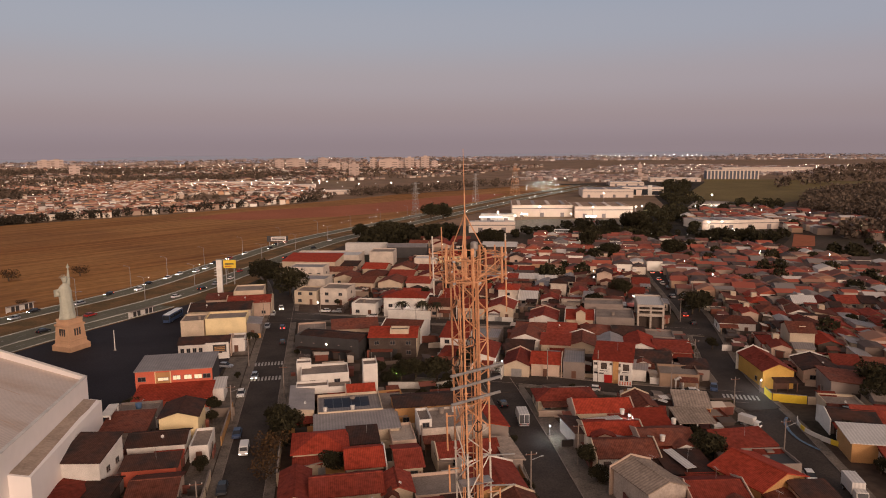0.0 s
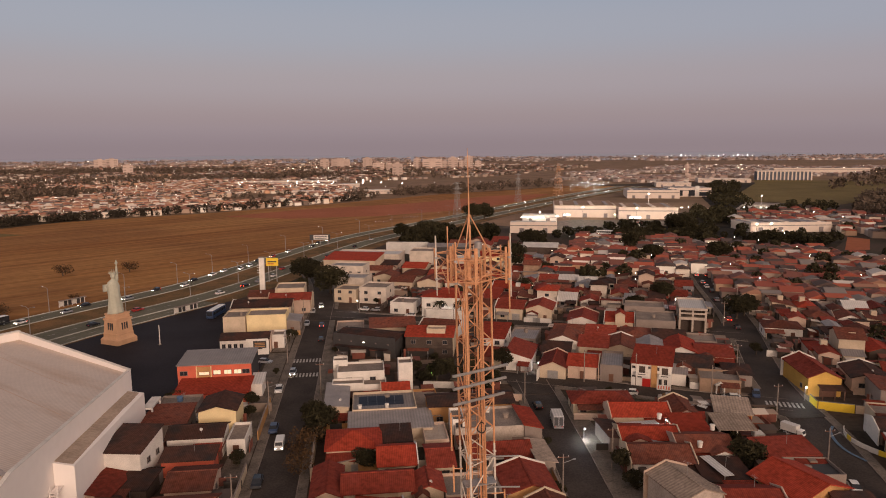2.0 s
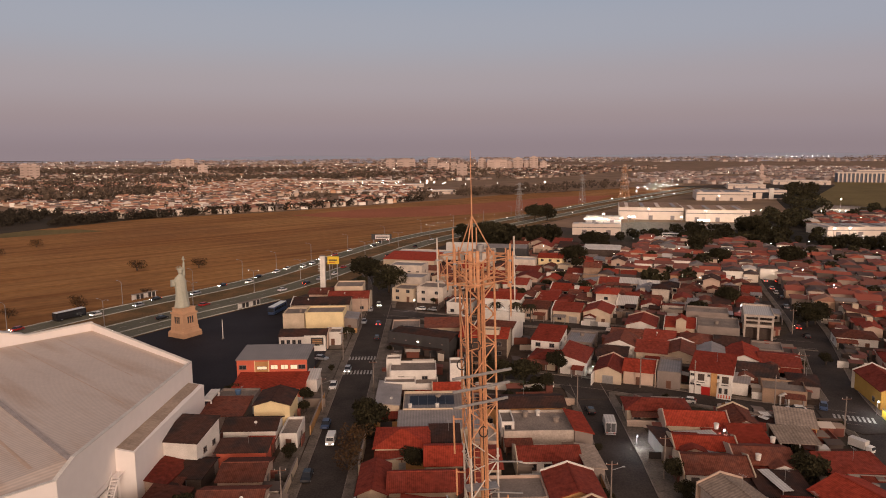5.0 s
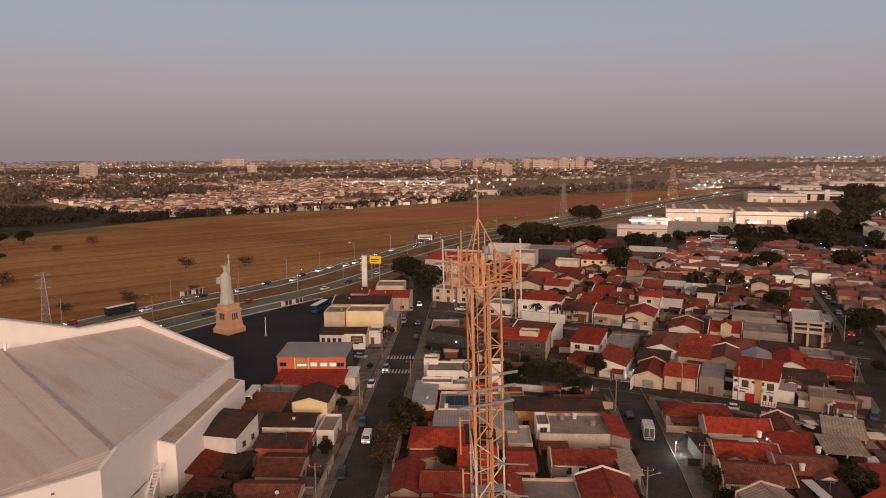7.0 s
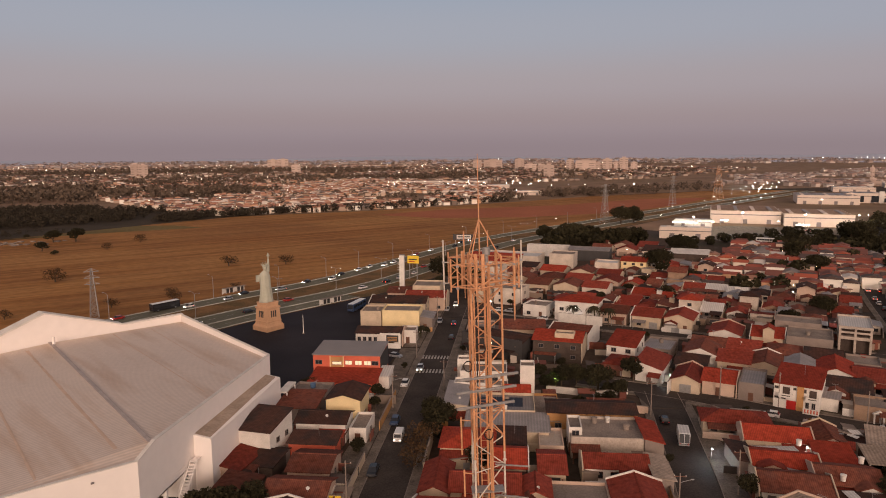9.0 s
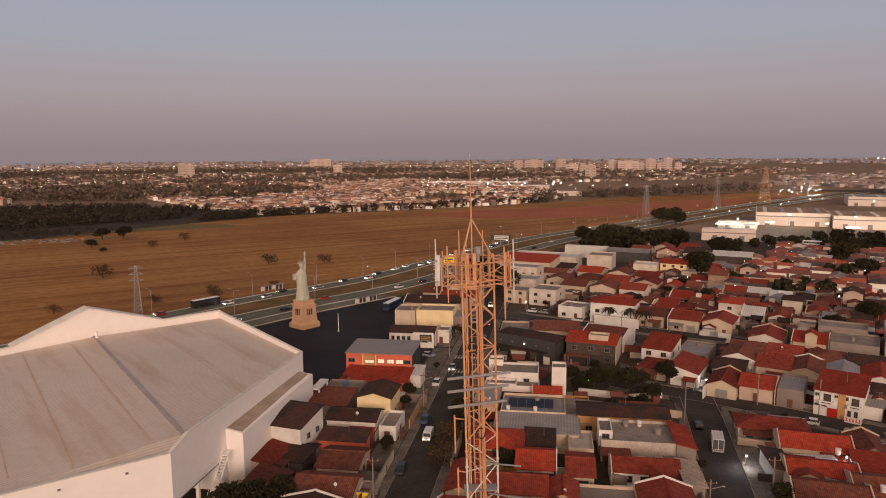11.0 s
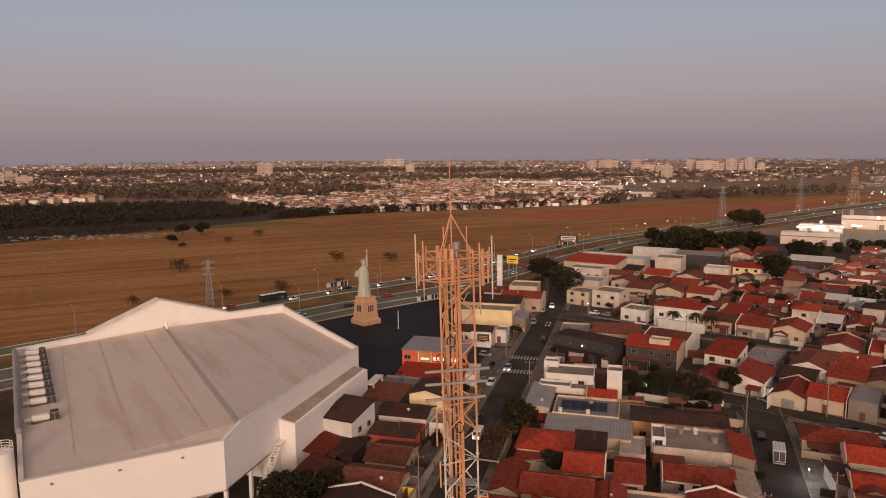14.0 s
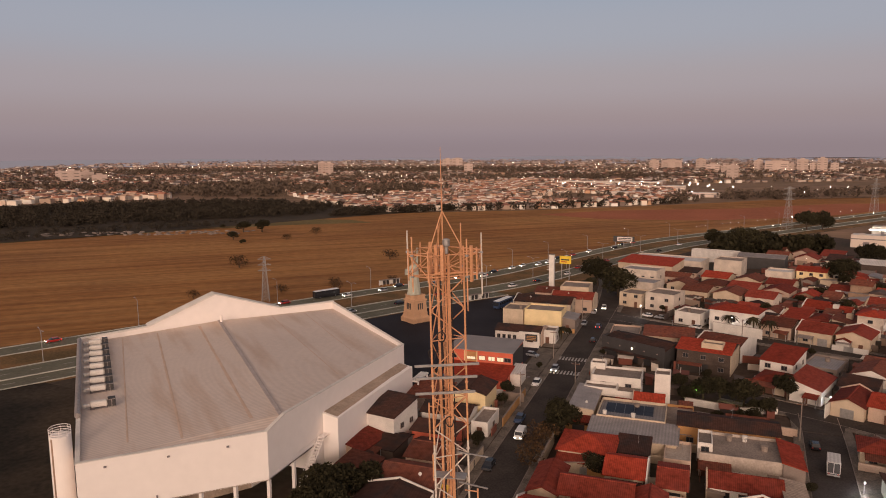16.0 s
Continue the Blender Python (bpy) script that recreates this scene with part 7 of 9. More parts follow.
car(18.6, 136.5, 0, CAR_WHITE, "white car parked in a yard")
bus(-49.5, 265.5, 168, "dark blue bus with a white roof in the lot", CAR_BLUE)

# standing on the paved lot before the roadside halls
for x, y, a, paint, word in ((152, 500, 70, CAR_WHITE, "white"), (158, 503, 70, CAR_SILVER, "silver"), (165, 506, 70, CAR_WHITE, "white"), (178, 512, 65, CAR_BLACK, "black"), (206, 528, 70, CAR_WHITE, "white"), (222, 534, 70, CAR_RED, "red")):
    car(x, y, a, paint, word + " car standing on a paved lot")
bus(171, 470, 62, "white bus standing at the roadside lot", CAR_WHITE)

# along the highway
def on_highway(s, d):
    """A place and heading at the part s of the highway's length, d to its left."""
    k = int(s)
    a, b = Vector(HIGHWAY[k]), Vector(HIGHWAY[k + 1])
    t = (b - a).normalized()
    p = a.lerp(b, s - k) + Vector((-t.y, t.x)) * d
    return p.x, p.y, math.degrees(math.atan2(t.y, t.x)) - 90


PAINTS = ((CAR_WHITE, "white"), (CAR_SILVER, "silver"), (CAR_BLACK, "black"), (CAR_RED, "red"), (CAR_WHITE, "white"))
random.seed(5)
s = 13.3
while s < 47:
    paint, word = random.choice(PAINTS)
    lane = random.choice((11.4, 15.8))
    x, y, a = on_highway(s, lane)
    car(x, y, a + 180, paint, word + " car with headlights on the highway", True, random.choice(("sedan", "hatch")))
    if random.random() < 0.8:
        paint, word = random.choice(PAINTS)
        x, y, a = on_highway(s + random.uniform(0.2, 0.9), random.choice((-9.8, -14.9)))
        car(x, y, a, paint, word + " car on the near carriageway of the highway", random.random() < 0.35, random.choice(("sedan", "hatch")))
    s += random.uniform(1.0, 2.2) * (0.8 if s > 36 else 1)
x, y, a = on_highway(23.7, 15.8)
bus(x, y, a + 180, "dark long-distance bus with a white roof on the highway", CAR_BLACK, False)
x, y, a = on_highway(14.2, 15.8)
bus(x, y, a + 180, "white and dark bus on the highway", CAR_WHITE, False)
for x, y, rot, paint, word, on in ((158.5, 313.0, -18, CAR_WHITE, "white", True), (153.0, 296.0, -18, CAR_SILVER, "silver", True), (150.2, 287.0, -18, CAR_WHITE, "white", False), (147.5, 277.5, -18, CAR_BLACK, "black", False), (141.2, 261.5, -18, CAR_SILVER, "silver", False)):
    car(x, y, rot, paint, word + " car standing in the far town street", on)

# ---- trees ----
def leaf_cloud(lobes, count, size, seed):
    """Many small folded leaf clumps over the shells of a few uneven lobes."""
    rnd = random.Random(seed)
    verts, faces = [], []
    total = sum(r * r for *_, r in lobes)
    for cx, cy, cz, r in lobes:
        for _ in range(int(count * r * r / total)):
            u = Vector((rnd.gauss(0, 1), rnd.gauss(0, 1), rnd.gauss(0, 1))).normalized()
            rr = r * (0.55 + 0.5 * rnd.random() ** 0.5) * (0.85 + 0.3 * noise.noise(u * 1.7 + Vector((cx, cy, cz))))
            p = Vector((cx, cy, cz)) + Vector((u.x * rr, u.y * rr, u.z * rr * 0.78))
            a = Vector((rnd.gauss(0, 1), rnd.gauss(0, 1), rnd.gauss(0, 1))).normalized()
            b = a.cross(Vector((rnd.gauss(0, 1), rnd.gauss(0, 1), rnd.gauss(0, 1)))).normalized()
            s = size * rnd.uniform(0.6, 1.3)
            k = len(verts)
            verts += [tuple(p + a * s), tuple(p + b * s * 0.6 + u * s * 0.15), tuple(p - a * s), tuple(p - b * s * 0.6 + u * s * 0.15)]
            faces.append((k, k + 1, k + 2, k + 3))
    me = bpy.data.meshes.new("crown")
    me.from_pydata(verts, [], faces)
    return me


def tree(at, height, spread, seed, label, mat=None, count=1500, bare=False, group=""):
    rnd = random.Random(seed)
    t = thing("tree", at, label, "tree", group)
    bm = bmesh.new()
    fork = height * 0.27
    tube(bm, (0, 0, -0.05), (0.1, 0.05, fork), 0.045 * height, 8, 0.03 * height)
    lobes = []
    for k in range(6):
        a = 2 * math.pi * (k + rnd.random() * 0.7) / 6
        r = spread * rnd.uniform(0.35, 0.62)
        tip = Vector((r * math.cos(a), r * math.sin(a), height * rnd.uniform(0.42, 0.78)))
        tube(bm, (0.1, 0.05, fork * 0.92), tip, 0.020 * height, 6, 0.006 * height)
        lobes.append((*tip, spread * rnd.uniform(0.42, 0.64)))
        if bare:
            for _ in range(5):
                q = tip + Vector((rnd.uniform(-1, 1), rnd.uniform(-1, 1), rnd.uniform(0.2, 1))) * spread * 0.4
                tube(bm, tip * 0.7 + Vector((0, 0, fork * 0.3)), q, 0.008 * height, 5, 0.003 * height)
    lobes.append((0, 0, height * 0.78, spread * 0.55))
    part("trunk", bm, BARK, t)
    piece("crown", leaf_cloud(lobes, count, 0.15 + 0.028 * spread, seed), mat or LEAF, t)
    return t


def palm(x, y, h, label="tall palm with a ragged green head"):
    t = thing("palm_tree", pose(x, y, 0), label, "palm tree")
    bm = bmesh.new()
    tube(bm, (0, 0, -0.05), (0.1, 0, h), 0.20, 10, 0.13)
    part("trunk", bm, BARK, t)
    verts, faces = [], []
    rnd = random.Random(int(x * 7 + y))
    for k in range(18):
        a = 2 * math.pi * k / 18 + rnd.uniform(-0.1, 0.1)
        lift = rnd.uniform(-0.2, 1.0)
        for s in range(6):
            u0, u1 = s / 6, (s + 1) / 6
            for side in (-1, 1):
                n = len(verts)
                for u, wd in ((u0, 0.0), (u1, 0.0), (u1, 0.55 * (1 - u1 * 0.8)), (u0, 0.55 * (1 - u0 * 0.8))):
                    r = 3.0 * u
                    z = h + lift * 1.4 * u - 2.4 * u * u
                    px, py = r * math.cos(a), r * math.sin(a)
                    verts.append((px - side * wd * math.sin(a), py + side * wd * math.cos(a), z - wd * 0.6))
                faces.append((n, n + 1, n + 2, n + 3))
    me = bpy.data.meshes.new("fronds")
    me.from_pydata(verts, [], faces)
    piece("fronds", me, LEAF, t)


MODELS = [tree(pose(31.5, 181.0, 0), 6.4, 4.4, 1, "dense dark green garden tree", count=3600),
          tree(pose(41.4, 188.2, 0), 7.0, 3.5, 2, "round dark green garden tree", count=3000),
          tree(pose(-6.0, 152.5, 0), 6.8, 4.6, 3, "broad dark street tree with sparse leaves", count=3600),
          tree(pose(22.5, 183.5, 0), 5.2, 3.6, 4, "dark green shrubby garden tree", count=2800)]
DRY = tree(pose(-8.0, 141.5, 0), 6.0, 3.6, 5, "half-bare street tree with dry brown leaves", LEAF_DRY, 700, True)
tagged(MODELS[0], group="town trees")


def plant(x, y, scale=1.0, which=None, label="dark leafy tree among houses", flat=1.0):
    k = random.randrange(4) if which is None else which
    o = copy_thing(MODELS[k], pose(x, y, 0, rz=random.uniform(0, 360)) @ Matrix.Diagonal((scale, scale, scale * flat, 1)))
    tagged(o, label)
    return o


random.seed(11)
for x, y, sc, k in ((-6.7, 147.0, 0.85, 3), (26.5, 184.5, 0.8, 0), (36.0, 177.0, 0.75, 3), (16.5, 187.0, 0.7, 1), (19.0, 180.0, 0.7, 3),
                    (-20.5, 319, 1.9, 0), (-9.6, 299, 1.75, 2), (-22.5, 306, 0.9, 1), (5.0, 284, 0.6, 1), (84.0, 204.0, 0.6, 1), (51.0, 126.0, 0.75, 1), (50.6, 120.5, 0.6, 3),
                    (3.5, 134.2, 0.62, 2), (-36.5, 109.0, 1.1, 0), (-33.0, 113.5, 0.9, 1), (-39.0, 104.0, 1.1, 3), (-41.5, 111.0, 0.8, 0), (-33.0, 101.5, 1.0, 2), (-20.8, 139.0, 0.5, 1), (-22.0, 112.0, 0.6, 3), (-22.5, 170.0, 0.6, 1),
                    (74.0, 124.5, 0.9, 0), (62.0, 122.8, 0.5, 3), (108.5, 128.0, 0.7, 3), (110.0, 117.0, 0.8, 1), (128.0, 142.0, 1.1, 0), (133.0, 149.0, 1.2, 2), (136.0, 138.0, 1.2, 0), (126.0, 131.0, 1.1, 3),
                    (116.5, 192.5, 0.55, 1), (122.0, 184.5, 0.5, 3), (35.6, 113.0, 0.5, 1), (36.6, 119.5, 0.5, 3), (138.5, 237.0, 1.15, 0), (142.5, 243.0, 1.0, 1), (103.0, 250.0, 0.9, 0), (96.0, 242.0, 0.75, 3), (63.0, 166.0, 0.35, 1), (40.0, 140.0, 0.35, 3),
                    (46.9, 446.0, 2.3, 0), (38.0, 440.0, 1.8, 2), (76.0, 450.0, 1.8, 0), (81.0, 357.0, 1.75, 0), (60.0, 470.0, 2.0, 3), (30.0, 462.0, 1.8, 1), (97, 585, 2.2, 0), (108, 590, 2.0, 2), (104, 414, 1.8, 0), (112, 418, 1.3, 1), (82, 352, 1.0, 3), (154, 353, 1.5, 0), (161, 399, 1.7, 2), (150, 358, 1.0, 1), (120.5, 264, 1.2, 0), (188, 349, 1.7, 0), (194, 353, 1.3, 1), (134, 234, 1.2, 2), (222, 467, 2.2, 0), (230, 474, 2.0, 2), (126, 373, 0.9, 1), (44.5, 280, 0.8, 1), (68, 322, 0.8, 3), (90, 330, 0.9, 0), (100, 300, 0.7, 1), (-8.5, 160, 0.6, 0), (33, 171.6, 0.5, 1), (9.0, 276.0, 0.4, 1), (-18.0, 231.0, 0.4, 1), (-41.0, 174.0, 0.7, 3)):
    plant(x, y, sc, k)
copy_thing(DRY, pose(-8.6, 134.0, 0, rz=80) @ Matrix.Diagonal((0.8, 0.8, 0.85, 1)))
for x, y, sc in ((-289, 455, 1.9), (-302, 450, 1.7), (-281, 409, 1.2), (-205, 312, 1.25), (-243, 456, 1.0), (-334, 467, 0.7), (-141, 362, 1.1), (-263, 395, 0.7), (-245, 420, 0.8), (-112, 369, 1.0)):
    if x < -250:
        tagged(plant(x, y, sc, None, "lone dark tree standing in the brown field", 0.75), group="field trees")
    else:
        tagged(copy_thing(DRY, pose(x, y, 0, rz=x) @ Matrix.Diagonal((sc * 1.2, sc * 1.2, sc * 0.9, 1))), "lone half-bare tree standing in the brown field", group="field trees")
for x, y, sc in ((-128, 275, 0.9), (-147, 262, 0.8), (-112, 300, 0.7), (-134, 285, 0.8), (-175, 240, 0.8)):
    o = copy_thing(DRY, pose(x, y, 0, rz=x) @ Matrix.Diagonal((sc, sc, sc * 0.8, 1)))
    tagged(o, "sparse dry shrub standing in the field", group="field trees")
palm(31.0, 250.0, 6.2)
palm(38.0, 247.4, 6.6)
palm(42.5, 245.8, 6.2)
palm(-19.5, 226.0, 4.0, "small street palm beside a shop")

# shrubs and small trees in the yards between the houses
near_names = {o.name for o in near_homes}
plots = []
for c in scene.objects:
    if c.parent is not None and c.parent.name in near_names and c.name.startswith("wall"):
        plots.append((c.parent.matrix_basis.inverted(), max(v.co.x for v in c.data.vertices), max(v.co.y for v in c.data.vertices)))


def inside_home(x, y, margin):
    for inv, hx, hy in plots:
        q = inv @ Vector((x, y, 0))
        if abs(q.x) < hx + margin and abs(q.y) < hy + margin:
            return True
    return False


random.seed(77)
count = 0
while count < 24:
    x, y = random.uniform(-40, 128), random.uniform(108, 232)
    if x < -20 and y > 172 or inside_home(x, y, 1.0) or beside_street(x, y, 6.6):
        continue
    plant(x, y, random.uniform(0.26, 0.55), random.choice((1, 3)), "small dark bush in a back yard")
    count += 1

# ---- lamps, poles, shelters, pylons ----
def street_lamp(x, y, rot, h=9.0, lit=True, double=False, label="tall galvanised highway lamp with a curved arm"):
    l = thing("street_lamp", pose(x, y, 0, rz=rot), label, "street lamp", "highway lamps")
    bm = bmesh.new()
    tube(bm, (0, 0, 0), (0, 0, h), 0.13, 8, 0.08)
    part("pole", bm, GALVANISED, l)
    for s in ((-1, 1) if double else (1, )):
        bm = bmesh.new()
        tube(bm, (0, 0, h - 0.1), (s * 1.2, 0, h + 0.5), 0.055, 6)
        tube(bm, (s * 1.2, 0, h + 0.5), (s * 2.6, 0, h + 0.62), 0.05, 6)
        arm = part("arm", bm, GALVANISED, l)
        head = part("lamp_head", soft_box(s * 2.9 - 0.42, s * 2.9 + 0.42, -0.16, 0.16, h + 0.54, h + 0.70, 0.04), GALVANISED, l)
        part("lens", boxes((s * 2.9 - 0.14, s * 2.9 + 0.14, -0.06, 0.06, h + 0.50, h + 0.545)), LIT if lit else SHEET_PALE, head)
    part("foot", boxes((-0.3, 0.3, -0.3, 0.3, 0, 0.25)), CONCRETE, l)
    return l


def utility_pole(x, y, rot, h=8.5, lamp=False):
    p = thing("utility_pole", pose(x, y, 0, rz=rot), "concrete utility pole with crossarm and insulators", "utility pole", "utility poles")
    bm = bmesh.new()
    tube(bm, (0, 0, 0), (0, 0, h), 0.15, 8, 0.10)
    part("pole", bm, CONCRETE, p)
    part("crossarm", boxes((-1.0, 1.0, -0.06, 0.06, h - 0.6, h - 0.48)), WOOD, p)
    for s in (-0.9, 0.9):
        bm = bmesh.new()
        tube(bm, (s, 0, h - 0.48), (s, 0, h - 0.28), 0.06, 8, 0.04)
        part("insulator", bm, WHITE, p)
    if lamp:
        bm = bmesh.new()
        tube(bm, (0, 0, h - 1.6), (1.8, 0, h - 1.0), 0.04, 6)
        part("arm", bm, GALVANISED, p)
        part("lamp_head", soft_box(1.7, 2.2, -0.12, 0.12, h - 1.05, h - 0.92, 0.03), GALVANISED, p)
    return p


k = 0
for s in (11.7, 15.2, 18.7, 22.2, 25.7, 29.2, 32.8, 36.2, 39.7, 43.2, 46.7, 50, 53, 56, 59, 62):
    x, y, a = on_highway(s, 19.4)
    street_lamp(x, y, a + 180, 9.0, k % 3 != 0)
    k += 1
for s in (16.5, 20.0, 23.6, 27.1, 30.6, 34.1, 37.6, 41.1, 44.6, 48):
    x, y, a = on_highway(s, -5.6)
    street_lamp(x, y, a, 9.0, int(s) % 2 == 0, True, "galvanised median lamp with two arms")
for x, y, a, lit in ((-17.9, 118, 0, False), (-17.9, 164, 0, True), (-17.8, 204, 0, False), (-7.0, 176, 180, False), (37.0, 118, 0, True), (49.4, 128, 180, False), (41.2, 163.5, 0, False),
                     (72.0, 172.3, 65, True), (86.0, 160.4, 65, False), (101.5, 176.5, 160, True), (124.0, 224.5, 160, False), (143.0, 250.0, 160, True), (60.0, 176.8, 65, False), (88.6, 122.0, 0, True), (93.6, 146.0, 180, False),
                     (2.4, 262.5, 65, True), (-17.0, 252, 0, True), (34.0, 236.5, 245, False)):
    utility_pole(x, y, a, 8.5, lit)


def shelter(s, d):
    x, y, a = on_highway(s, d)
    sh = thing("bus_shelter", pose(x, y, 0.2, rz=a), "long roadside bus shelter with dark panels between white posts", "bus shelter")
    part("roof", boxes((-0.9, 0.9, -5.5, 5.5, 2.5, 2.62)), CONCRETE, sh)
    for k in range(7):
        part("post", boxes((-0.9, -0.75, -5.4 + 1.77 * k, -5.15 + 1.77 * k, 0, 2.5)), WHITE, sh)
    for k in range(0, 6):
        part("back_panel", boxes((-0.86, -0.80, -5.05 + 1.77 * k, -3.75 + 1.77 * k, 0.3, 2.3)), BLACK if k % 3 else WHITE, sh)


shelter(28.2, -27.6)
shelter(26.8, 21.8)


def pylon(x, y, h, rot, paint, label, w0=3.2):
    p = thing("power_pylon", pose(x, y, 0, rz=rot), label, "pylon")
    levels = 11
    half = lambda z: w0 * (1 - 0.78 * z / h)
    for sx, sy in ((-1, -1), (1, -1), (1, 1), (-1, 1)):
        bm = bmesh.new()
        tube(bm, (sx * half(0), sy * half(0), 0), (sx * half(h), sy * half(h), h), 0.11, 5)
        part("leg", bm, paint, p)
    for k in range(levels):
        z0, z1 = h * k / levels, h * (k + 1) / levels
        a, b = half(z0), half(z1)
        bm = bmesh.new()
        for (x0, y0), (x1, y1) in zip(((-1, -1), (1, -1), (1, 1), (-1, 1)), ((1, -1), (1, 1), (-1, 1), (-1, -1))):
            tube(bm, (x0 * a, y0 * a, z0), (x1 * b, y1 * b, z1), 0.06, 4)
            tube(bm, (x1 * a, y1 * a, z0), (x0 * b, y0 * b, z1), 0.06, 4)
            tube(bm, (x0 * b, y0 * b, z1), (x1 * b, y1 * b, z1), 0.07, 4)
        tagged(part("bracing", bm, (STEEL_RED if k % 4 < 2 else STEEL_WHITE) if paint is STEEL_RED else paint, p), kind="stuff")
    for z in (h * 0.70, h * 0.83, h * 0.96):
        if paint is not STEEL_RED:
            bm = bmesh.new()
            tube(bm, (-w0 * 1.7, 0, z), (w0 * 1.7, 0, z), 0.14, 4)
            tube(bm, (-w0 * 1.7, 0, z), (0, 0, z + 1.2), 0.08, 4)
            tube(bm, (w0 * 1.7, 0, z), (0, 0, z + 1.2), 0.08, 4)
            part("crossarm", bm, paint, p)


pylon(-143.5, 245.5, 18, 30, GALVANISED, "grey lattice power pylon standing in the field", 1.5)
pylon(84.5, 590.0, 32, 30, GALVANISED, "grey lattice power pylon near the highway", 2.8)
pylon(178.0, 770.0, 32, 30, GALVANISED, "grey lattice power pylon far along the highway", 2.8)
pylon(247.0, 850.0, 41, 10, STEEL_RED, "red and white banded lattice mast beside the highway", 5.0)


# lamps that are lit in the streets
def glow_lamp(x, y, z, mat, energy, colour, label, r=0.16):
    l = thing("wall_light", pose(x, y, z), label, "lamp")
    bm = bmesh.new()
    bmesh.ops.create_icosphere(bm, subdivisions=2, radius=r)
    part("bulb", bm, mat, l)
    part("bracket", boxes((-0.04, 0.04, -0.04, 0.5, r * 0.8, r + 0.12)), GUTTER, l)
    part("post", boxes((-0.05, 0.05, 0.42, 0.52, -z, r + 0.12)), GUTTER, l)
    if energy:
        lamp = new("light", bpy.data.lights.new("light", "POINT"))
        lamp.data.energy, lamp.data.color, lamp.data.shadow_soft_size = energy, colour, 0.2
        lamp.matrix_basis = pose(x - 0.4, y - 1.1, z - 0.2)
        lamp.parent = None


COOL, SOFT, GREENISH = (0.88, 0.96, 1.0), (1.0, 0.88, 0.66), (0.6, 1.0, 0.22)
glow_lamp(48.7, 141.9, 2.4, LIT_COOL, 620, COOL, "bright cool lamp over a pavement", 0.12)
glow_lamp(50.4, 186.6, 2.6, LIT_COOL, 150, COOL, "cool wall light on a white house", 0.11)
glow_lamp(21.0, 182.2, 2.6, LIT_GREEN, 420, GREENISH, "greenish garden light under trees", 0.15)
glow_lamp(107.0, 155.6, 3.6, LIT_COOL, 650, COOL, "bright lamp at the yellow shop corner", 0.15)
glow_lamp(66.0, 141.2, 3.6, LIT_COOL, 40, COOL, "cool lamp over a covered yard", 0.15)
glow_lamp(1.6, 268.5, 3.4, LIT_COOL, 300, COOL, "cool lamp over a house forecourt", 0.15)
glow_lamp(38.6, 247.6, 5.6, LIT_COOL, 90, COOL, "cool wall light on the long white house", 0.15)
glow_lamp(31.6, 250.4, 5.6, LIT_COOL, 90, COOL, "cool wall light on the long white house", 0.15)
glow_lamp(-17.6, 318.0, 7.4, LIT_COOL, 500, COOL, "bright street lamp by the junction", 0.22)
glow_lamp(117.0, 246.0, 5.0, LIT_COOL, 250, COOL, "cool lamp over a shop forecourt", 0.22)
glow_lamp(168.5, 322.5, 3.4, LIT_BLUE, 6, (0.1, 0.15, 1.0), "blue lit sign lamp in the far street", 0.4)
glow_lamp(170.0, 280.0, 5.0, LIT_COOL, 300, COOL, "cool lamp among houses", 0.22)

# ---- houses of the middle distance, lot by lot ----
EO = Vector((44.0, 243.5))
EU, EV = Vector((0.927, -0.375)), Vector((0.375, 0.927))
random.seed(21)
stock = []
KINDS = (("gable_x", 30), ("gable_y", 26), ("hip", 16), ("shed", 8), ("flat", 12), ("shed_x", 8))


def pick(pairs):
    return random.choices([p[0] for p in pairs], [p[1] for p in pairs])[0]


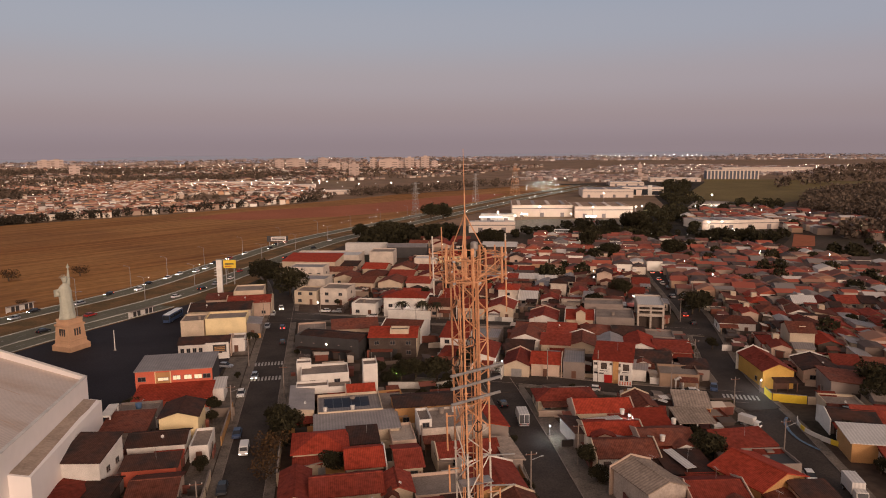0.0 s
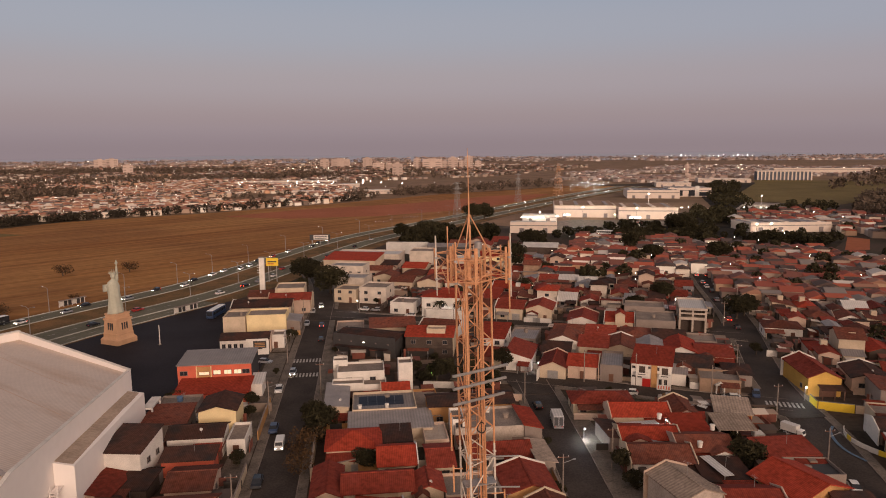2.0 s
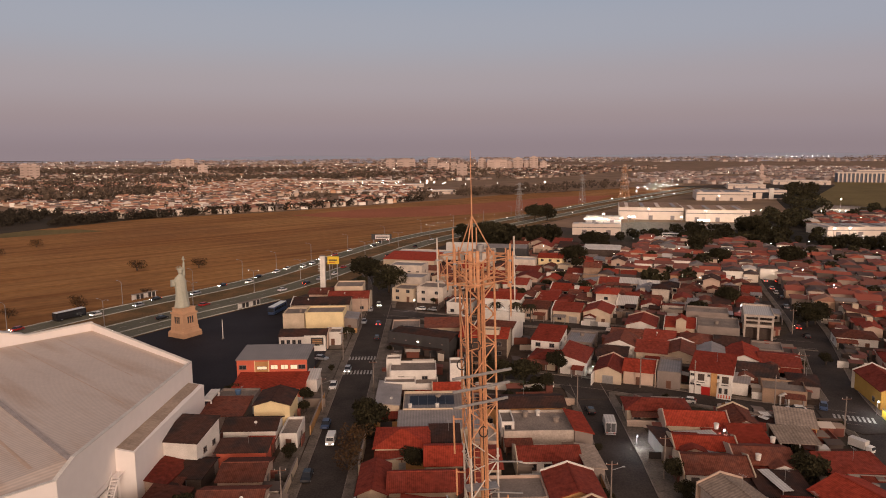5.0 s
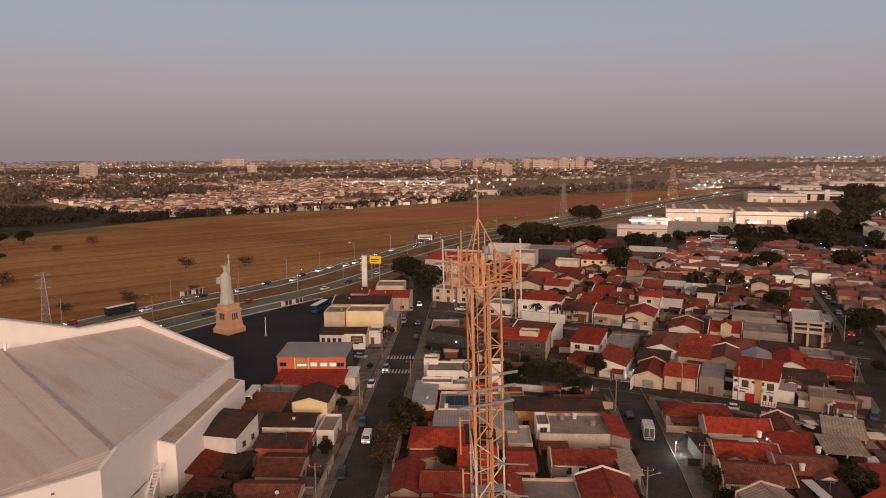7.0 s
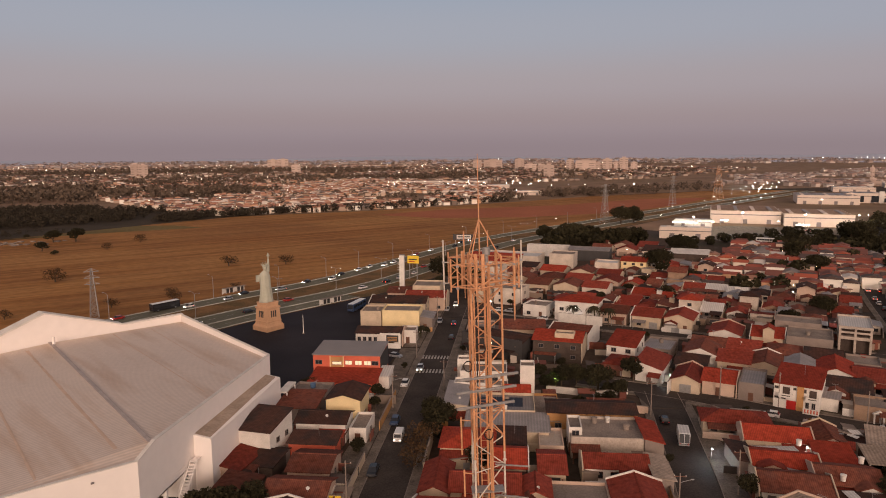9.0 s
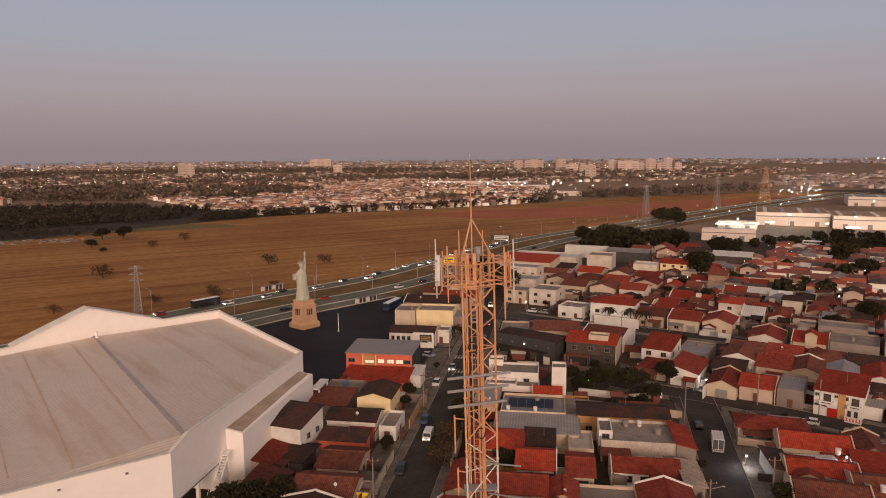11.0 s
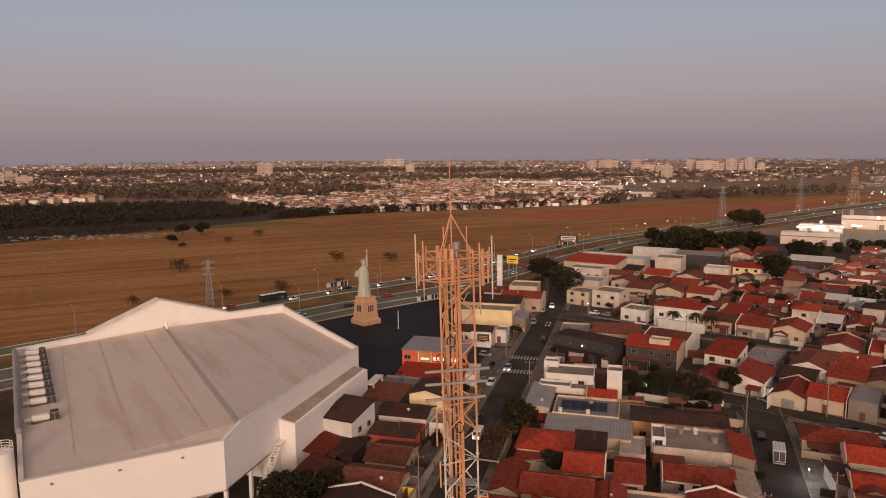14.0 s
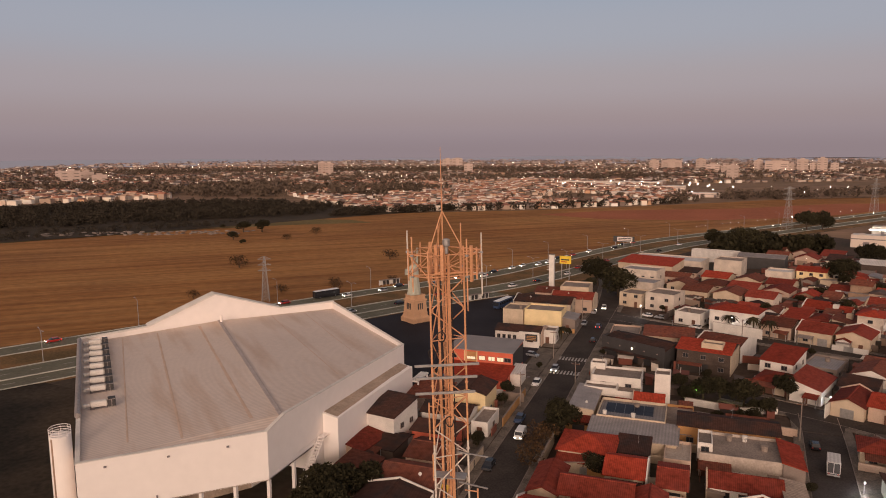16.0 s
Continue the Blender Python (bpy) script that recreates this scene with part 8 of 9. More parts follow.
def dress(h, w, d, z, wall, cover):
    """Wings, carports and front walls that make each lot a jumble of roofs."""
    back = random.choice((TILE, TILE_BROWN, TILE_BROWN, TILE_DARK, SHEET, CONCRETE))
    r = random.random()
    if r < 0.88:
        ww, dd = random.uniform(0.55, 0.95) * w, random.uniform(5.0, 8.5)
        wing(h, random.choice((-1, 1)) * (w - ww) / 2, d / 2 + dd / 2 - 0.4, ww, dd, random.uniform(2.6, 3.4), random.choice(("gable_x", "gable_y", "shed", "shed_x")), random.choice((wall, GREY, PINK)), back)
    if r > 0.25:
        carport(h, random.choice((-1, 1)) * w * 0.24, -d / 2 - 2.1, w * 0.62, 4.0, 2.5, random.choice((TILE_BROWN, SHEET, TILE, TILE_DARK)))
    if random.random() < 0.75:
        part("front_wall", boxes((-w / 2 - 0.4, -w * 0.05, -d / 2 - 4.7, -d / 2 - 4.5, 0, 1.5)), random.choice((wall, TAN, PINK, SMOKE)), h)
        part("gate", boxes((-w * 0.05, w / 2 + 0.4, -d / 2 - 4.64, -d / 2 - 4.58, 0.05, 1.8)), random.choice((WOOD, SMOKE, BLACK)), h)
    kind = [c for c in h.children if c.name.startswith("ridge") or c.name.startswith("roof")]
    if kind and random.random() < 0.45:
        side = random.choice((-1, 1))
        x = side * (w / 2 + 0.62)
        crest = max(v.co.z for v in kind[0].data.vertices)
        bm = bmesh.new()
        prism_x(bm, [(-d / 2 - 0.6, 0), (d / 2 + 0.6, 0), (d / 2 + 0.6, crest - 1.2), (0, crest + 0.3), (-d / 2 - 0.6, crest - 1.2)], x - 0.09, x + 0.09)
        bmesh.ops.recalc_face_normals(bm, faces=bm.faces)
        part("party_wall", bm, random.choice((WHITE, WHITE, CREAM, PINK)), h)
    if random.random() < 0.3:
        tx = random.uniform(-0.3, 0.3) * w
        part("tank_box", boxes((tx - 0.9, tx + 0.9, d * 0.1, d * 0.1 + 1.8, z - 0.6, z + 1.3)), random.choice((WHITE, CREAM, GREY)), h)
    if random.random() < 0.6:
        part("side_wall", boxes((w / 2 + 0.3, w / 2 + 0.48, -d / 2 - 4.5, d / 2 + 5.0, 0, 2.3)), random.choice((GREY, CREAM, PINK)), h)


def lot_house(x, y, rot):
    if len(stock) < 70:
        kind = pick(KINDS)
        wall = pick(((CREAM, 28), (WHITE, 12), (AGED, 20), (PINK, 16), (TAN, 8), (GREY, 8), (OCHRE, 7), (YELLOW, 4), (SMOKE, 5)))
        cover = CONCRETE if kind == "flat" else pick(((TILE, 32), (TILE_BROWN, 32), (TILE_BRIGHT, 12), (TILE_DARK, 15), (SHEET, 5), (SHEET_PALE, 5)))
        two = random.random() < 0.16
        w, d = random.uniform(5.6, 7.6), random.uniform(7.5, 11.5)
        names = {TILE.name: "red tiled", TILE_BROWN.name: "brown tiled", TILE_BRIGHT.name: "bright red tiled", TILE_DARK.name: "dark stained", SHEET.name: "grey sheet", SHEET_PALE.name: "pale sheet", CONCRETE.name: "flat concrete"}
        tone = {CREAM.name: "cream", WHITE.name: "white", AGED.name: "off-white", PINK.name: "pinkish", GREY.name: "grey", OCHRE.name: "ochre", YELLOW.name: "pale yellow", TAN.name: "tan", SMOKE.name: "dark brown"}[wall.name]
        h = house(x, y, w, d, 6.2 if two else random.uniform(2.4, 3.0), rot, kind, wall, cover, None, 0.55,
                  ("two-storey " if two else "small ") + tone + " house with a " + names[cover.name] + " roof", group="houses of the district", simple=True)
        dress(h, w, d, 6.2 if two else 3.6, wall, cover)
        stock.append(h)
        return h
    return copy_thing(random.choice(stock), pose(x, y, 0, rz=rot + random.choice((0, 0, 0, 180))))


def lots(u0, u1, v0, v1, keep=lambda x, y: True):
    """Two rows of lots back to back, between cross streets at v0 and v1."""
    rot = math.degrees(math.atan2(EU.y, EU.x))
    for v in (v0 + 8.5, v1 - 8.5):
        u = u0
        while u < u1:
            step = random.uniform(6.9, 8.8)
            p = EO + EU * (u + step / 2) + EV * (v + random.uniform(-2, 2))
            u += step
            if random.random() < 0.05 or not keep(p.x, p.y):
                continue
            lot_house(p.x, p.y, rot + random.choice((0, 0, 0, 180)))
            if random.random() < 0.5:
                q = p + EV * random.choice((-9.5, 9.5)) * (1 if v > (v0 + v1) / 2 else -1) * -1
                r = random.random()
                if r < 0.22:
                    plant(q.x, q.y, random.uniform(0.4, 0.8))


def near_line(x, y, line, d):
    p = Vector((x, y))
    for a, b in zip(line, line[1:]):
        a, b = Vector(a), Vector(b)
        t = max(0, min(1, (p - a).dot(b - a) / (b - a).length_squared))
        if (a + (b - a) * t - p).length < d:
            return True
    return False


def free(x, y):
    if near_line(x, y, STREET_D, 11) or near_line(x, y, HIGHWAY, 34) or near_line(x, y, STREET_A2, 11):
        return False
    if x < 60 and y > 290 and not (x > 57 and y < 300):
        return False
    if math.hypot(x - 66, y - 372) < 17 or math.hypot(x - 55, y - 333) < 12 or math.hypot(x - 52, y - 314) < 10:
        return False
    return True


for band_v in range(3):
    v0 = 24 + 40 * band_v
    lots(-30 if band_v < 1 else 20, 82, v0, v0 + 35, lambda x, y: free(x, y) and y < 312)
for band_v in range(3):
    v0 = -62 + 40 * band_v
    lots(100 if band_v else 112, 218, v0, v0 + 35, lambda x, y: free(x, y) and x < 245)
lots(104, 190, -105, -66, free)
lots(-22, 19, 64, 99, lambda x, y: free(x, y) and x > 60)
lots(-22, 19, 104, 139, lambda x, y: free(x, y) and x > 58)
for k in range(3):
    line = [tuple(EO + EU * u + EV * (61.5 + 40 * k)) for u in (-40 if k < 1 else 15, 40, 85)]
    band("road", line, -2.6, 2.6, 0.0, 0.09, ASPHALT, "narrow asphalt cross street between houses", "road")
for k in range(4):
    line = [tuple(EO + EU * u + EV * (-24.5 + 40 * k)) for u in (96, 200, 300)]
    band("road", line, -2.6, 2.6, 0.0, 0.09, ASPHALT, "narrow asphalt cross street between houses", "road")

YARD_MIX = mixed("yard_clutter_tones", ((0.0, (0.15, 0.048, 0.034)), (0.22, (0.075, 0.052, 0.043)), (0.44, (0.20, 0.150, 0.120)), (0.58, (0.56, 0.48, 0.41)), (0.66, (0.22, 0.070, 0.045)), (0.80, (0.32, 0.23, 0.175)), (0.88, (0.045, 0.036, 0.032))))


def yards(name, outline, count, seed, turn, label, keep):
    """Lean-to roofs, low walls and small outhouses packed between the houses, as one mass."""
    rnd = np.random.default_rng(seed)
    pts = np.array(outline, float)
    cand = rnd.uniform(pts.min(0), pts.max(0), (count * 4, 2))
    inside = np.zeros(len(cand), bool)
    for (x0, y0), (x1, y1) in zip(pts, np.roll(pts, -1, 0)):
        inside ^= ((y0 > cand[:, 1]) != (y1 > cand[:, 1])) & (cand[:, 0] < (x1 - x0) * (cand[:, 1] - y0) / (y1 - y0 + 1e-9) + x0)
    cand = [c for c in cand[inside] if keep(*c)][:count]
    verts, faces = [], []
    for x, y in cand:
        a = radians(turn + (0, 90)[int(rnd.integers(2))])
        ca, sa = math.cos(a), math.sin(a)
        r = rnd.random()
        if r < 0.50:
            w, d, z0, z1, tilt = rnd.uniform(0.9, 2.0), rnd.uniform(0.8, 1.5), 0.0, rnd.uniform(1.5, 2.2), rnd.uniform(0.1, 0.4)
        elif r < 0.85:
            w, d, z0, z1, tilt = rnd.uniform(1.5, 4.0), 0.09, 0.0, rnd.uniform(1.5, 2.4), 0.0
        else:
            w, d, z0, z1, tilt = rnd.uniform(0.3, 0.7), rnd.uniform(0.3, 0.7), 0.0, rnd.uniform(0.7, 2.9), 0.0
        parts = [(w, d, z0, z1, tilt)]
        if tilt:
            parts.append((w + 0.3, d + 0.25, z1 + 0.01, z1 + 0.12, tilt * 1.3))
        for pw, pd, b0, b1, rise in parts:
            k = len(verts)
            for z in (b0, b1):
                for sx, sy in ((-1, -1), (1, -1), (1, 1), (-1, 1)):
                    verts.append((x + sx * pw * ca - sy * pd * sa, y + sx * pw * sa + sy * pd * ca, z + (rise if (z > b0 or b0 > 0) and sy > 0 else 0)))
            faces += [tuple(k + i for i in q) for q in ((4, 5, 6, 7), (0, 1, 5, 4), (1, 2, 6, 5), (2, 3, 7, 6), (3, 0, 4, 7))]
    me = bpy.data.meshes.new(name)
    me.from_pydata(verts, [], faces)
    tagged(piece(name, me, YARD_MIX), label, "yard structures", kind="stuff")


CLEAR = (STREET_A, STREET_A2, STREET_B, STREET_C, STREET_D, STREET_E)
off_streets = lambda x, y: not any(near_line(x, y, line, 6.6) for line in CLEAR)
yards("yard_structures", [(-8, 100), (-8, 246), (43, 232), (43, 185), (44, 100)], 120, 41, 0, "low walls and lean-to sheds between the houses", off_streets)
yards("yard_structures", [(51, 96), (51, 168), (96, 150), (92, 96)], 130, 42, -8, "low walls and lean-to sheds between the houses", off_streets)
yards("yard_structures", [(48, 186), (100, 165), (124, 208), (62, 236)], 120, 43, -22, "low walls and lean-to sheds between the houses", off_streets)
yards("yard_structures", [(-40, 100), (-40, 172), (-19, 172), (-19, 100)], 60, 44, 0, "low walls and lean-to sheds behind the store", off_streets)
yards("yard_structures", [(112, 172), (125, 215), (150, 285), (300, 240), (280, 130), (170, 120), (122, 140), (122, 160)], 1450, 45, -22, "low walls and lean-to sheds between the houses", off_streets)
yards("yard_structures", [(10, 262), (118, 222), (175, 395), (62, 440), (40, 345), (20, 345)], 1500, 46, -22, "low walls and lean-to sheds between the houses", off_streets)

# commercial buildings by the highway end of the near street
house(0.0, 352.0, 26.0, 16.0, 7.0, -18, "shed", CREAM, TILE_BRIGHT, 1.6, 0.3, "wide commercial building with a red roof band", "shop", windows=False)
house(8.0, 372.0, 34.0, 16.0, 6.8, -14, "flat", AGED, SHEET_PALE, label="long white commercial hall with a pale roof", category="shop", windows=False)
house(-2.0, 330.0, 16.0, 11.0, 7.6, -16, "flat", AGED, SHEET, label="white two-storey building with a grey flat roof", category="building", storeys=2)
house(13.0, 338.0, 11.0, 9.0, 3.4, -16, "gable_x", PINK, TILE_BROWN, 1.4, label="low house with a brown tiled roof behind shops")
house(15.0, 322.0, 10.0, 11.0, 3.4, -16, "gable_y", CREAM, TILE_BROWN, 1.5, label="low house with a wide brown tiled roof")
house(17.0, 352.0, 10.0, 9.0, 3.6, -16, "shed", PINK, TILE_DARK, 1.0, label="low workshop with a dark stained roof", category="workshop")
house(9.5, 283.0, 11.0, 11.0, 6.6, -20, "flat", AGED, CONCRETE, label="white two-storey house with roof terraces", storeys=2)
house(-1.5, 286.0, 9.0, 10.0, 5.4, -20, "flat", CREAM, CONCRETE, label="cream house with a flat roof")
house(0.5, 301.0, 12.0, 11.0, 7.4, -18, "flat", AGED, SHEET, label="white blank-walled building with a grey roof", category="building", windows=False)
house(36.0, 372.0, 12.5, 13.0, 7.4, -14, "flat", AGED, CONCRETE, label="windowless white rendered hall with a flat roof", category="warehouse", windows=False)
house(56.5, 356.0, 11.0, 10.0, 5.4, -16, "flat", AGED, SHEET_PALE, label="white flat-roofed commercial building", category="building", storeys=1)
house(70.0, 358.0, 12.0, 9.0, 5.6, -18, "gable_x", YELLOW, TILE_BRIGHT, 1.5, label="two-storey pale yellow house with a red roof", storeys=2)
house(52.0, 394.0, 22.0, 12.0, 6.0, -14, "gable_x", BLACK, SHEET, 1.2, 0.2, "dark shed with blue-grey roof", "shed", windows=False)
house(30.0, 408.0, 24.0, 5.0, 6.4, -14, "flat", SHEET_PALE, SHEET, label="pale canopy of a filling station", category="canopy", windows=False)
house(22.0, 306.0, 10.0, 12.0, 4.0, -20, "gable_x", CREAM, TILE_BROWN, 1.7, label="plain rendered house with a brown tiled roof")
house(33.5, 302.0, 10.0, 12.0, 4.2, -20, "gable_y", CREAM, TILE_BROWN, 1.6, label="plain rendered house with a brown tiled roof")
house(45.0, 299.0, 10.0, 12.0, 4.2, -20, "gable_x", AGED, TILE, 1.6, label="white house with a red roof")
house(28.0, 322.0, 10.0, 12.0, 4.0, -20, "hip", CREAM, TILE_BROWN, 1.7, label="house with a hipped brown roof")
house(40.0, 318.0, 11.0, 12.0, 4.0, -20, "gable_x", CREAM, TILE, 1.6, label="plain rendered house with a red tiled roof")
house(52.0, 314.0, 10.0, 12.0, 4.0, -20, "gable_y", PINK, TILE, 1.6, label="plain rendered house with a red tiled roof")
house(30.0, 340.0, 11.0, 12.0, 4.0, -20, "gable_x", CREAM, TILE_BRIGHT, 1.7, label="house with a bright red roof")
house(43.0, 337.0, 10.0, 12.0, 4.0, -20, "gable_y", CREAM, TILE_BROWN, 1.6, label="plain rendered house with a brown tiled roof")
house(55.0, 333.0, 10.0, 12.0, 3.6, -20, "gable_x", CREAM, TILE, 1.5, label="plain rendered house with a red tiled roof")
house(105.0, 392.0, 19.0, 14.0, 5.0, -18, "gable_x", SMOKE, SHEET_PALE, 1.6, 0.4, "long dark workshop under a pale sheet roof", "workshop", windows=False)
for k in range(7):
    wx, wy = 62.0 + 13.5 * (k % 4), 418.0 + 17.0 * (k // 4) - 4.5 * (k % 4)
    house(wx, wy, 10.5, 11.0, 3.6, -20, ("gable_x", "gable_y", "shed", "hip")[k % 4], (CREAM, PINK, AGED, TAN)[k % 4], (TILE_BROWN, TILE, TILE_DARK, SHEET, TILE_BROWN)[k % 5], None, label="roadside " + ("brown", "red", "dark", "grey", "brown")[k % 5] + "-roofed low house among trees")

# ---- the far town, as one mass for each quarter ----
def quarter(name, outline, count, seed, label, hmin=2.8, hmax=5.5, size=(7, 13), wallmat=None, roofmat=None, turn=20, density=None, cell=13.0):
    """Small gabled houses strewn over a plan outline: walls in one mesh, roofs in another."""
    rnd = np.random.default_rng(seed)
    pts = np.array(outline, float)
    lo, hi = pts.min(0), pts.max(0)
    cand = rnd.uniform(lo, hi, (count * 4, 2))
    inside = np.zeros(len(cand), bool)
    for (x0, y0), (x1, y1) in zip(pts, np.roll(pts, -1, 0)):
        cross = ((y0 > cand[:, 1]) != (y1 > cand[:, 1])) & (cand[:, 0] < (x1 - x0) * (cand[:, 1] - y0) / (y1 - y0 + 1e-9) + x0)
        inside ^= cross
    cand = cand[inside][:count]
    patch = np.sin(cand[:, 0] * 0.021 + seed) + np.sin(cand[:, 1] * 0.017 + 1.7 * seed) + 0.6 * np.sin((cand[:, 0] + cand[:, 1]) * 0.05)
    cand = cand[patch > (-1.0 if density is None else density)]
    c, s = math.cos(radians(turn)), math.sin(radians(turn))
    u, v = cand @ np.array([[c], [s]]), cand @ np.array([[-s], [c]])
    u, v = np.round(u / cell) * cell, np.round(v / cell) * cell
    uv = np.unique(np.hstack((u, v)), axis=0)
    u, v = uv[:, :1] + rnd.uniform(-1.5, 1.5, (len(uv), 1)), uv[:, 1:] + rnd.uniform(-1.5, 1.5, (len(uv), 1))
    cand = np.hstack((u * c - v * s, u * s + v * c))
    n = len(cand)
    w, d, h = rnd.uniform(*size, n) / 2, rnd.uniform(*size, n) / 2, rnd.uniform(hmin, hmax, n)
    rise = w * rnd.uniform(0.15, 0.45, n)
    ang = radians(turn) + rnd.choice([0, math.pi / 2], n)
    ca, sa = np.cos(ang), np.sin(ang)

    def place(lx, ly, lz):
        return np.stack((cand[:, 0] + lx * ca - ly * sa, cand[:, 1] + lx * sa + ly * ca, lz), 1)

    z = np.zeros(n)
    wall = np.stack([place(sx * w, sy * d, zz) for zz in (z, h) for sx, sy in ((-1, -1), (1, -1), (1, 1), (-1, 1))], 1)
    base = (np.arange(n) * 8)[:, None, None]
    wf = np.array([[0, 1, 5, 4], [1, 2, 6, 5], [2, 3, 7, 6], [3, 0, 4, 7]])[None] + base
    me = bpy.data.meshes.new(name + "_walls")
    me.from_pydata(wall.reshape(-1, 3).tolist(), [], wf.reshape(-1, 4).tolist())
    top = thing(name, pose(0, 0, 0), label, "town", kind="stuff")
    tagged(piece("walls", me, wallmat or FAR_WALL, top), kind="stuff")
    o = 0.4
    roof = np.stack([place(sx * (w + o), sy * (d + o), h) for sx, sy in ((-1, -1), (1, -1), (1, 1), (-1, 1))] + [place(0, -(d + o), h + rise), place(0, d + o, h + rise)], 1)
    base = (np.arange(n) * 6)[:, None, None]
    quads = (np.array([[0, 4, 5, 3], [4, 1, 2, 5]])[None] + base).reshape(-1, 4).tolist()
    tris = (np.array([[0, 1, 4], [2, 3, 5]])[None] + base).reshape(-1, 3).tolist()
    me = bpy.data.meshes.new(name + "_roofs")
    me.from_pydata(roof.reshape(-1, 3).tolist(), [], quads + tris)
    tagged(piece("roofs", me, roofmat or FAR_ROOF, top), kind="stuff")
    return cand


def woods(name, outline, count, seed, label, height=(5, 10), leaves=70, mat=None, keep=None):
    """Far tree crowns: loose clumps of leaf masses with gaps between."""
    rnd = np.random.default_rng(seed)
    pts = np.array(outline, float)
    cand = rnd.uniform(pts.min(0), pts.max(0), (count * 5, 2))
    inside = np.zeros(len(cand), bool)
    for (x0, y0), (x1, y1) in zip(pts, np.roll(pts, -1, 0)):
        inside ^= ((y0 > cand[:, 1]) != (y1 > cand[:, 1])) & (cand[:, 0] < (x1 - x0) * (cand[:, 1] - y0) / (y1 - y0 + 1e-9) + x0)
    cand = cand[inside][:count]
    if keep:
        cand = np.array([c for c in cand if keep(*c)])
    n = len(cand)
    hh = rnd.uniform(*height, n)
    rad = hh * rnd.uniform(0.38, 0.62, n)
    dirs = rnd.normal(size=(n, leaves, 3))
    dirs /= np.linalg.norm(dirs, axis=2, keepdims=True)
    lump = 0.7 + 0.45 * rnd.random((n, leaves, 1))
    ctr = np.stack((cand[:, 0], cand[:, 1], hh * 0.58), 1)[:, None]
    p = ctr + dirs * lump * np.stack((rad, rad, hh * 0.45), 1)[:, None]
    a = rnd.normal(size=p.shape)
    a /= np.linalg.norm(a, axis=2, keepdims=True)
    b = np.cross(a, rnd.normal(size=p.shape))
    b /= np.linalg.norm(b, axis=2, keepdims=True)
    size = (rad * (0.42 if leaves < 40 else 0.26))[:, None, None] * rnd.uniform(0.6, 1.3, (n, leaves, 1))
    quad = np.stack((p + a * size, p + b * size * 0.7, p - a * size, p - b * size * 0.7), 2).reshape(-1, 3)
    quad[:, 2] = np.maximum(quad[:, 2], 0.0)
    me = bpy.data.meshes.new(name)
    me.from_pydata(quad.tolist(), [], np.arange(len(quad)).reshape(-1, 4).tolist())
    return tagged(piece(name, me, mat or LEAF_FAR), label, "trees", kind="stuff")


def sparks(name, places, sizes, mat, label):
    """Tiny lit lamps far off, as small octahedra."""
    verts, faces = [], []
    for (x, y, z), r in zip(places, sizes):
        k = len(verts)
        verts += [(x + r, y, z), (x - r, y, z), (x, y + r, z), (x, y - r, z), (x, y, z + r), (x, y, z - r)]
        faces += [(k, k + 2, k + 4), (k + 2, k + 1, k + 4), (k + 1, k + 3, k + 4), (k + 3, k, k + 4), (k + 2, k, k + 5), (k + 1, k + 2, k + 5), (k + 3, k + 1, k + 5), (k, k + 3, k + 5)]
    me = bpy.data.meshes.new(name)
    me.from_pydata(verts, [], faces)
    return tagged(piece(name, me, mat), label, "lamps", kind="stuff")


FAR_WALL = mixed("far_house_walls", ((0.0, (0.80, 0.69, 0.58)), (0.25, (0.62, 0.47, 0.37)), (0.46, (0.42, 0.30, 0.23)), (0.60, (0.88, 0.82, 0.74)), (0.80, (0.18, 0.135, 0.11)), (0.90, (0.64, 0.38, 0.23))))
NORTH_WALL = mixed("north_quarter_walls", ((0.0, (0.50, 0.40, 0.33)), (0.25, (0.34, 0.25, 0.20)), (0.50, (0.20, 0.150, 0.125)), (0.68, (0.78, 0.70, 0.62)), (0.80, (0.13, 0.10, 0.085)), (0.90, (0.46, 0.30, 0.20))))
NORTH_ROOF = mixed("north_quarter_roofs", ((0.0, (0.26, 0.125, 0.088)), (0.28, (0.155, 0.085, 0.066)), (0.50, (0.34, 0.19, 0.135)), (0.60, (0.085, 0.062, 0.052)), (0.78, (0.58, 0.50, 0.44)), (0.86, (0.15, 0.125, 0.115))))
# greyed wall and roof tones with the distance haze mixed into them
HAZE_WALL = mixed("dusty_far_walls", ((0.0, (0.52, 0.42, 0.37)), (0.3, (0.36, 0.28, 0.25)), (0.7, (0.62, 0.54, 0.49)), (0.8, (0.24, 0.19, 0.17))))
HAZE_ROOF = mixed("dusty_far_roofs", ((0.0, (0.34, 0.22, 0.18)), (0.4, (0.24, 0.18, 0.16)), (0.75, (0.44, 0.38, 0.35))))
FAR_ROOF = mixed("far_house_roofs", ((0.0, (0.42, 0.185, 0.115)), (0.25, (0.26, 0.115, 0.080)), (0.45, (0.52, 0.27, 0.17)), (0.58, (0.11, 0.075, 0.062)), (0.72, (0.70, 0.60, 0.53)), (0.84, (0.20, 0.16, 0.145)), (0.92, (0.46, 0.31, 0.21))))
TOWN_ROOF = mixed("district_roofs", ((0.0, (0.27, 0.066, 0.042)), (0.22, (0.17, 0.062, 0.046)), (0.45, (0.36, 0.085, 0.046)), (0.56, (0.08, 0.052, 0.046)), (0.74, (0.52, 0.47, 0.44)), (0.82, (0.20, 0.17, 0.16)), (0.90, (0.30, 0.15, 0.10))))
PALE_WALL = material("far_pale_walls", (0.72, 0.60, 0.52), 0.9, vary=0.06, island=0.25, bump=0)
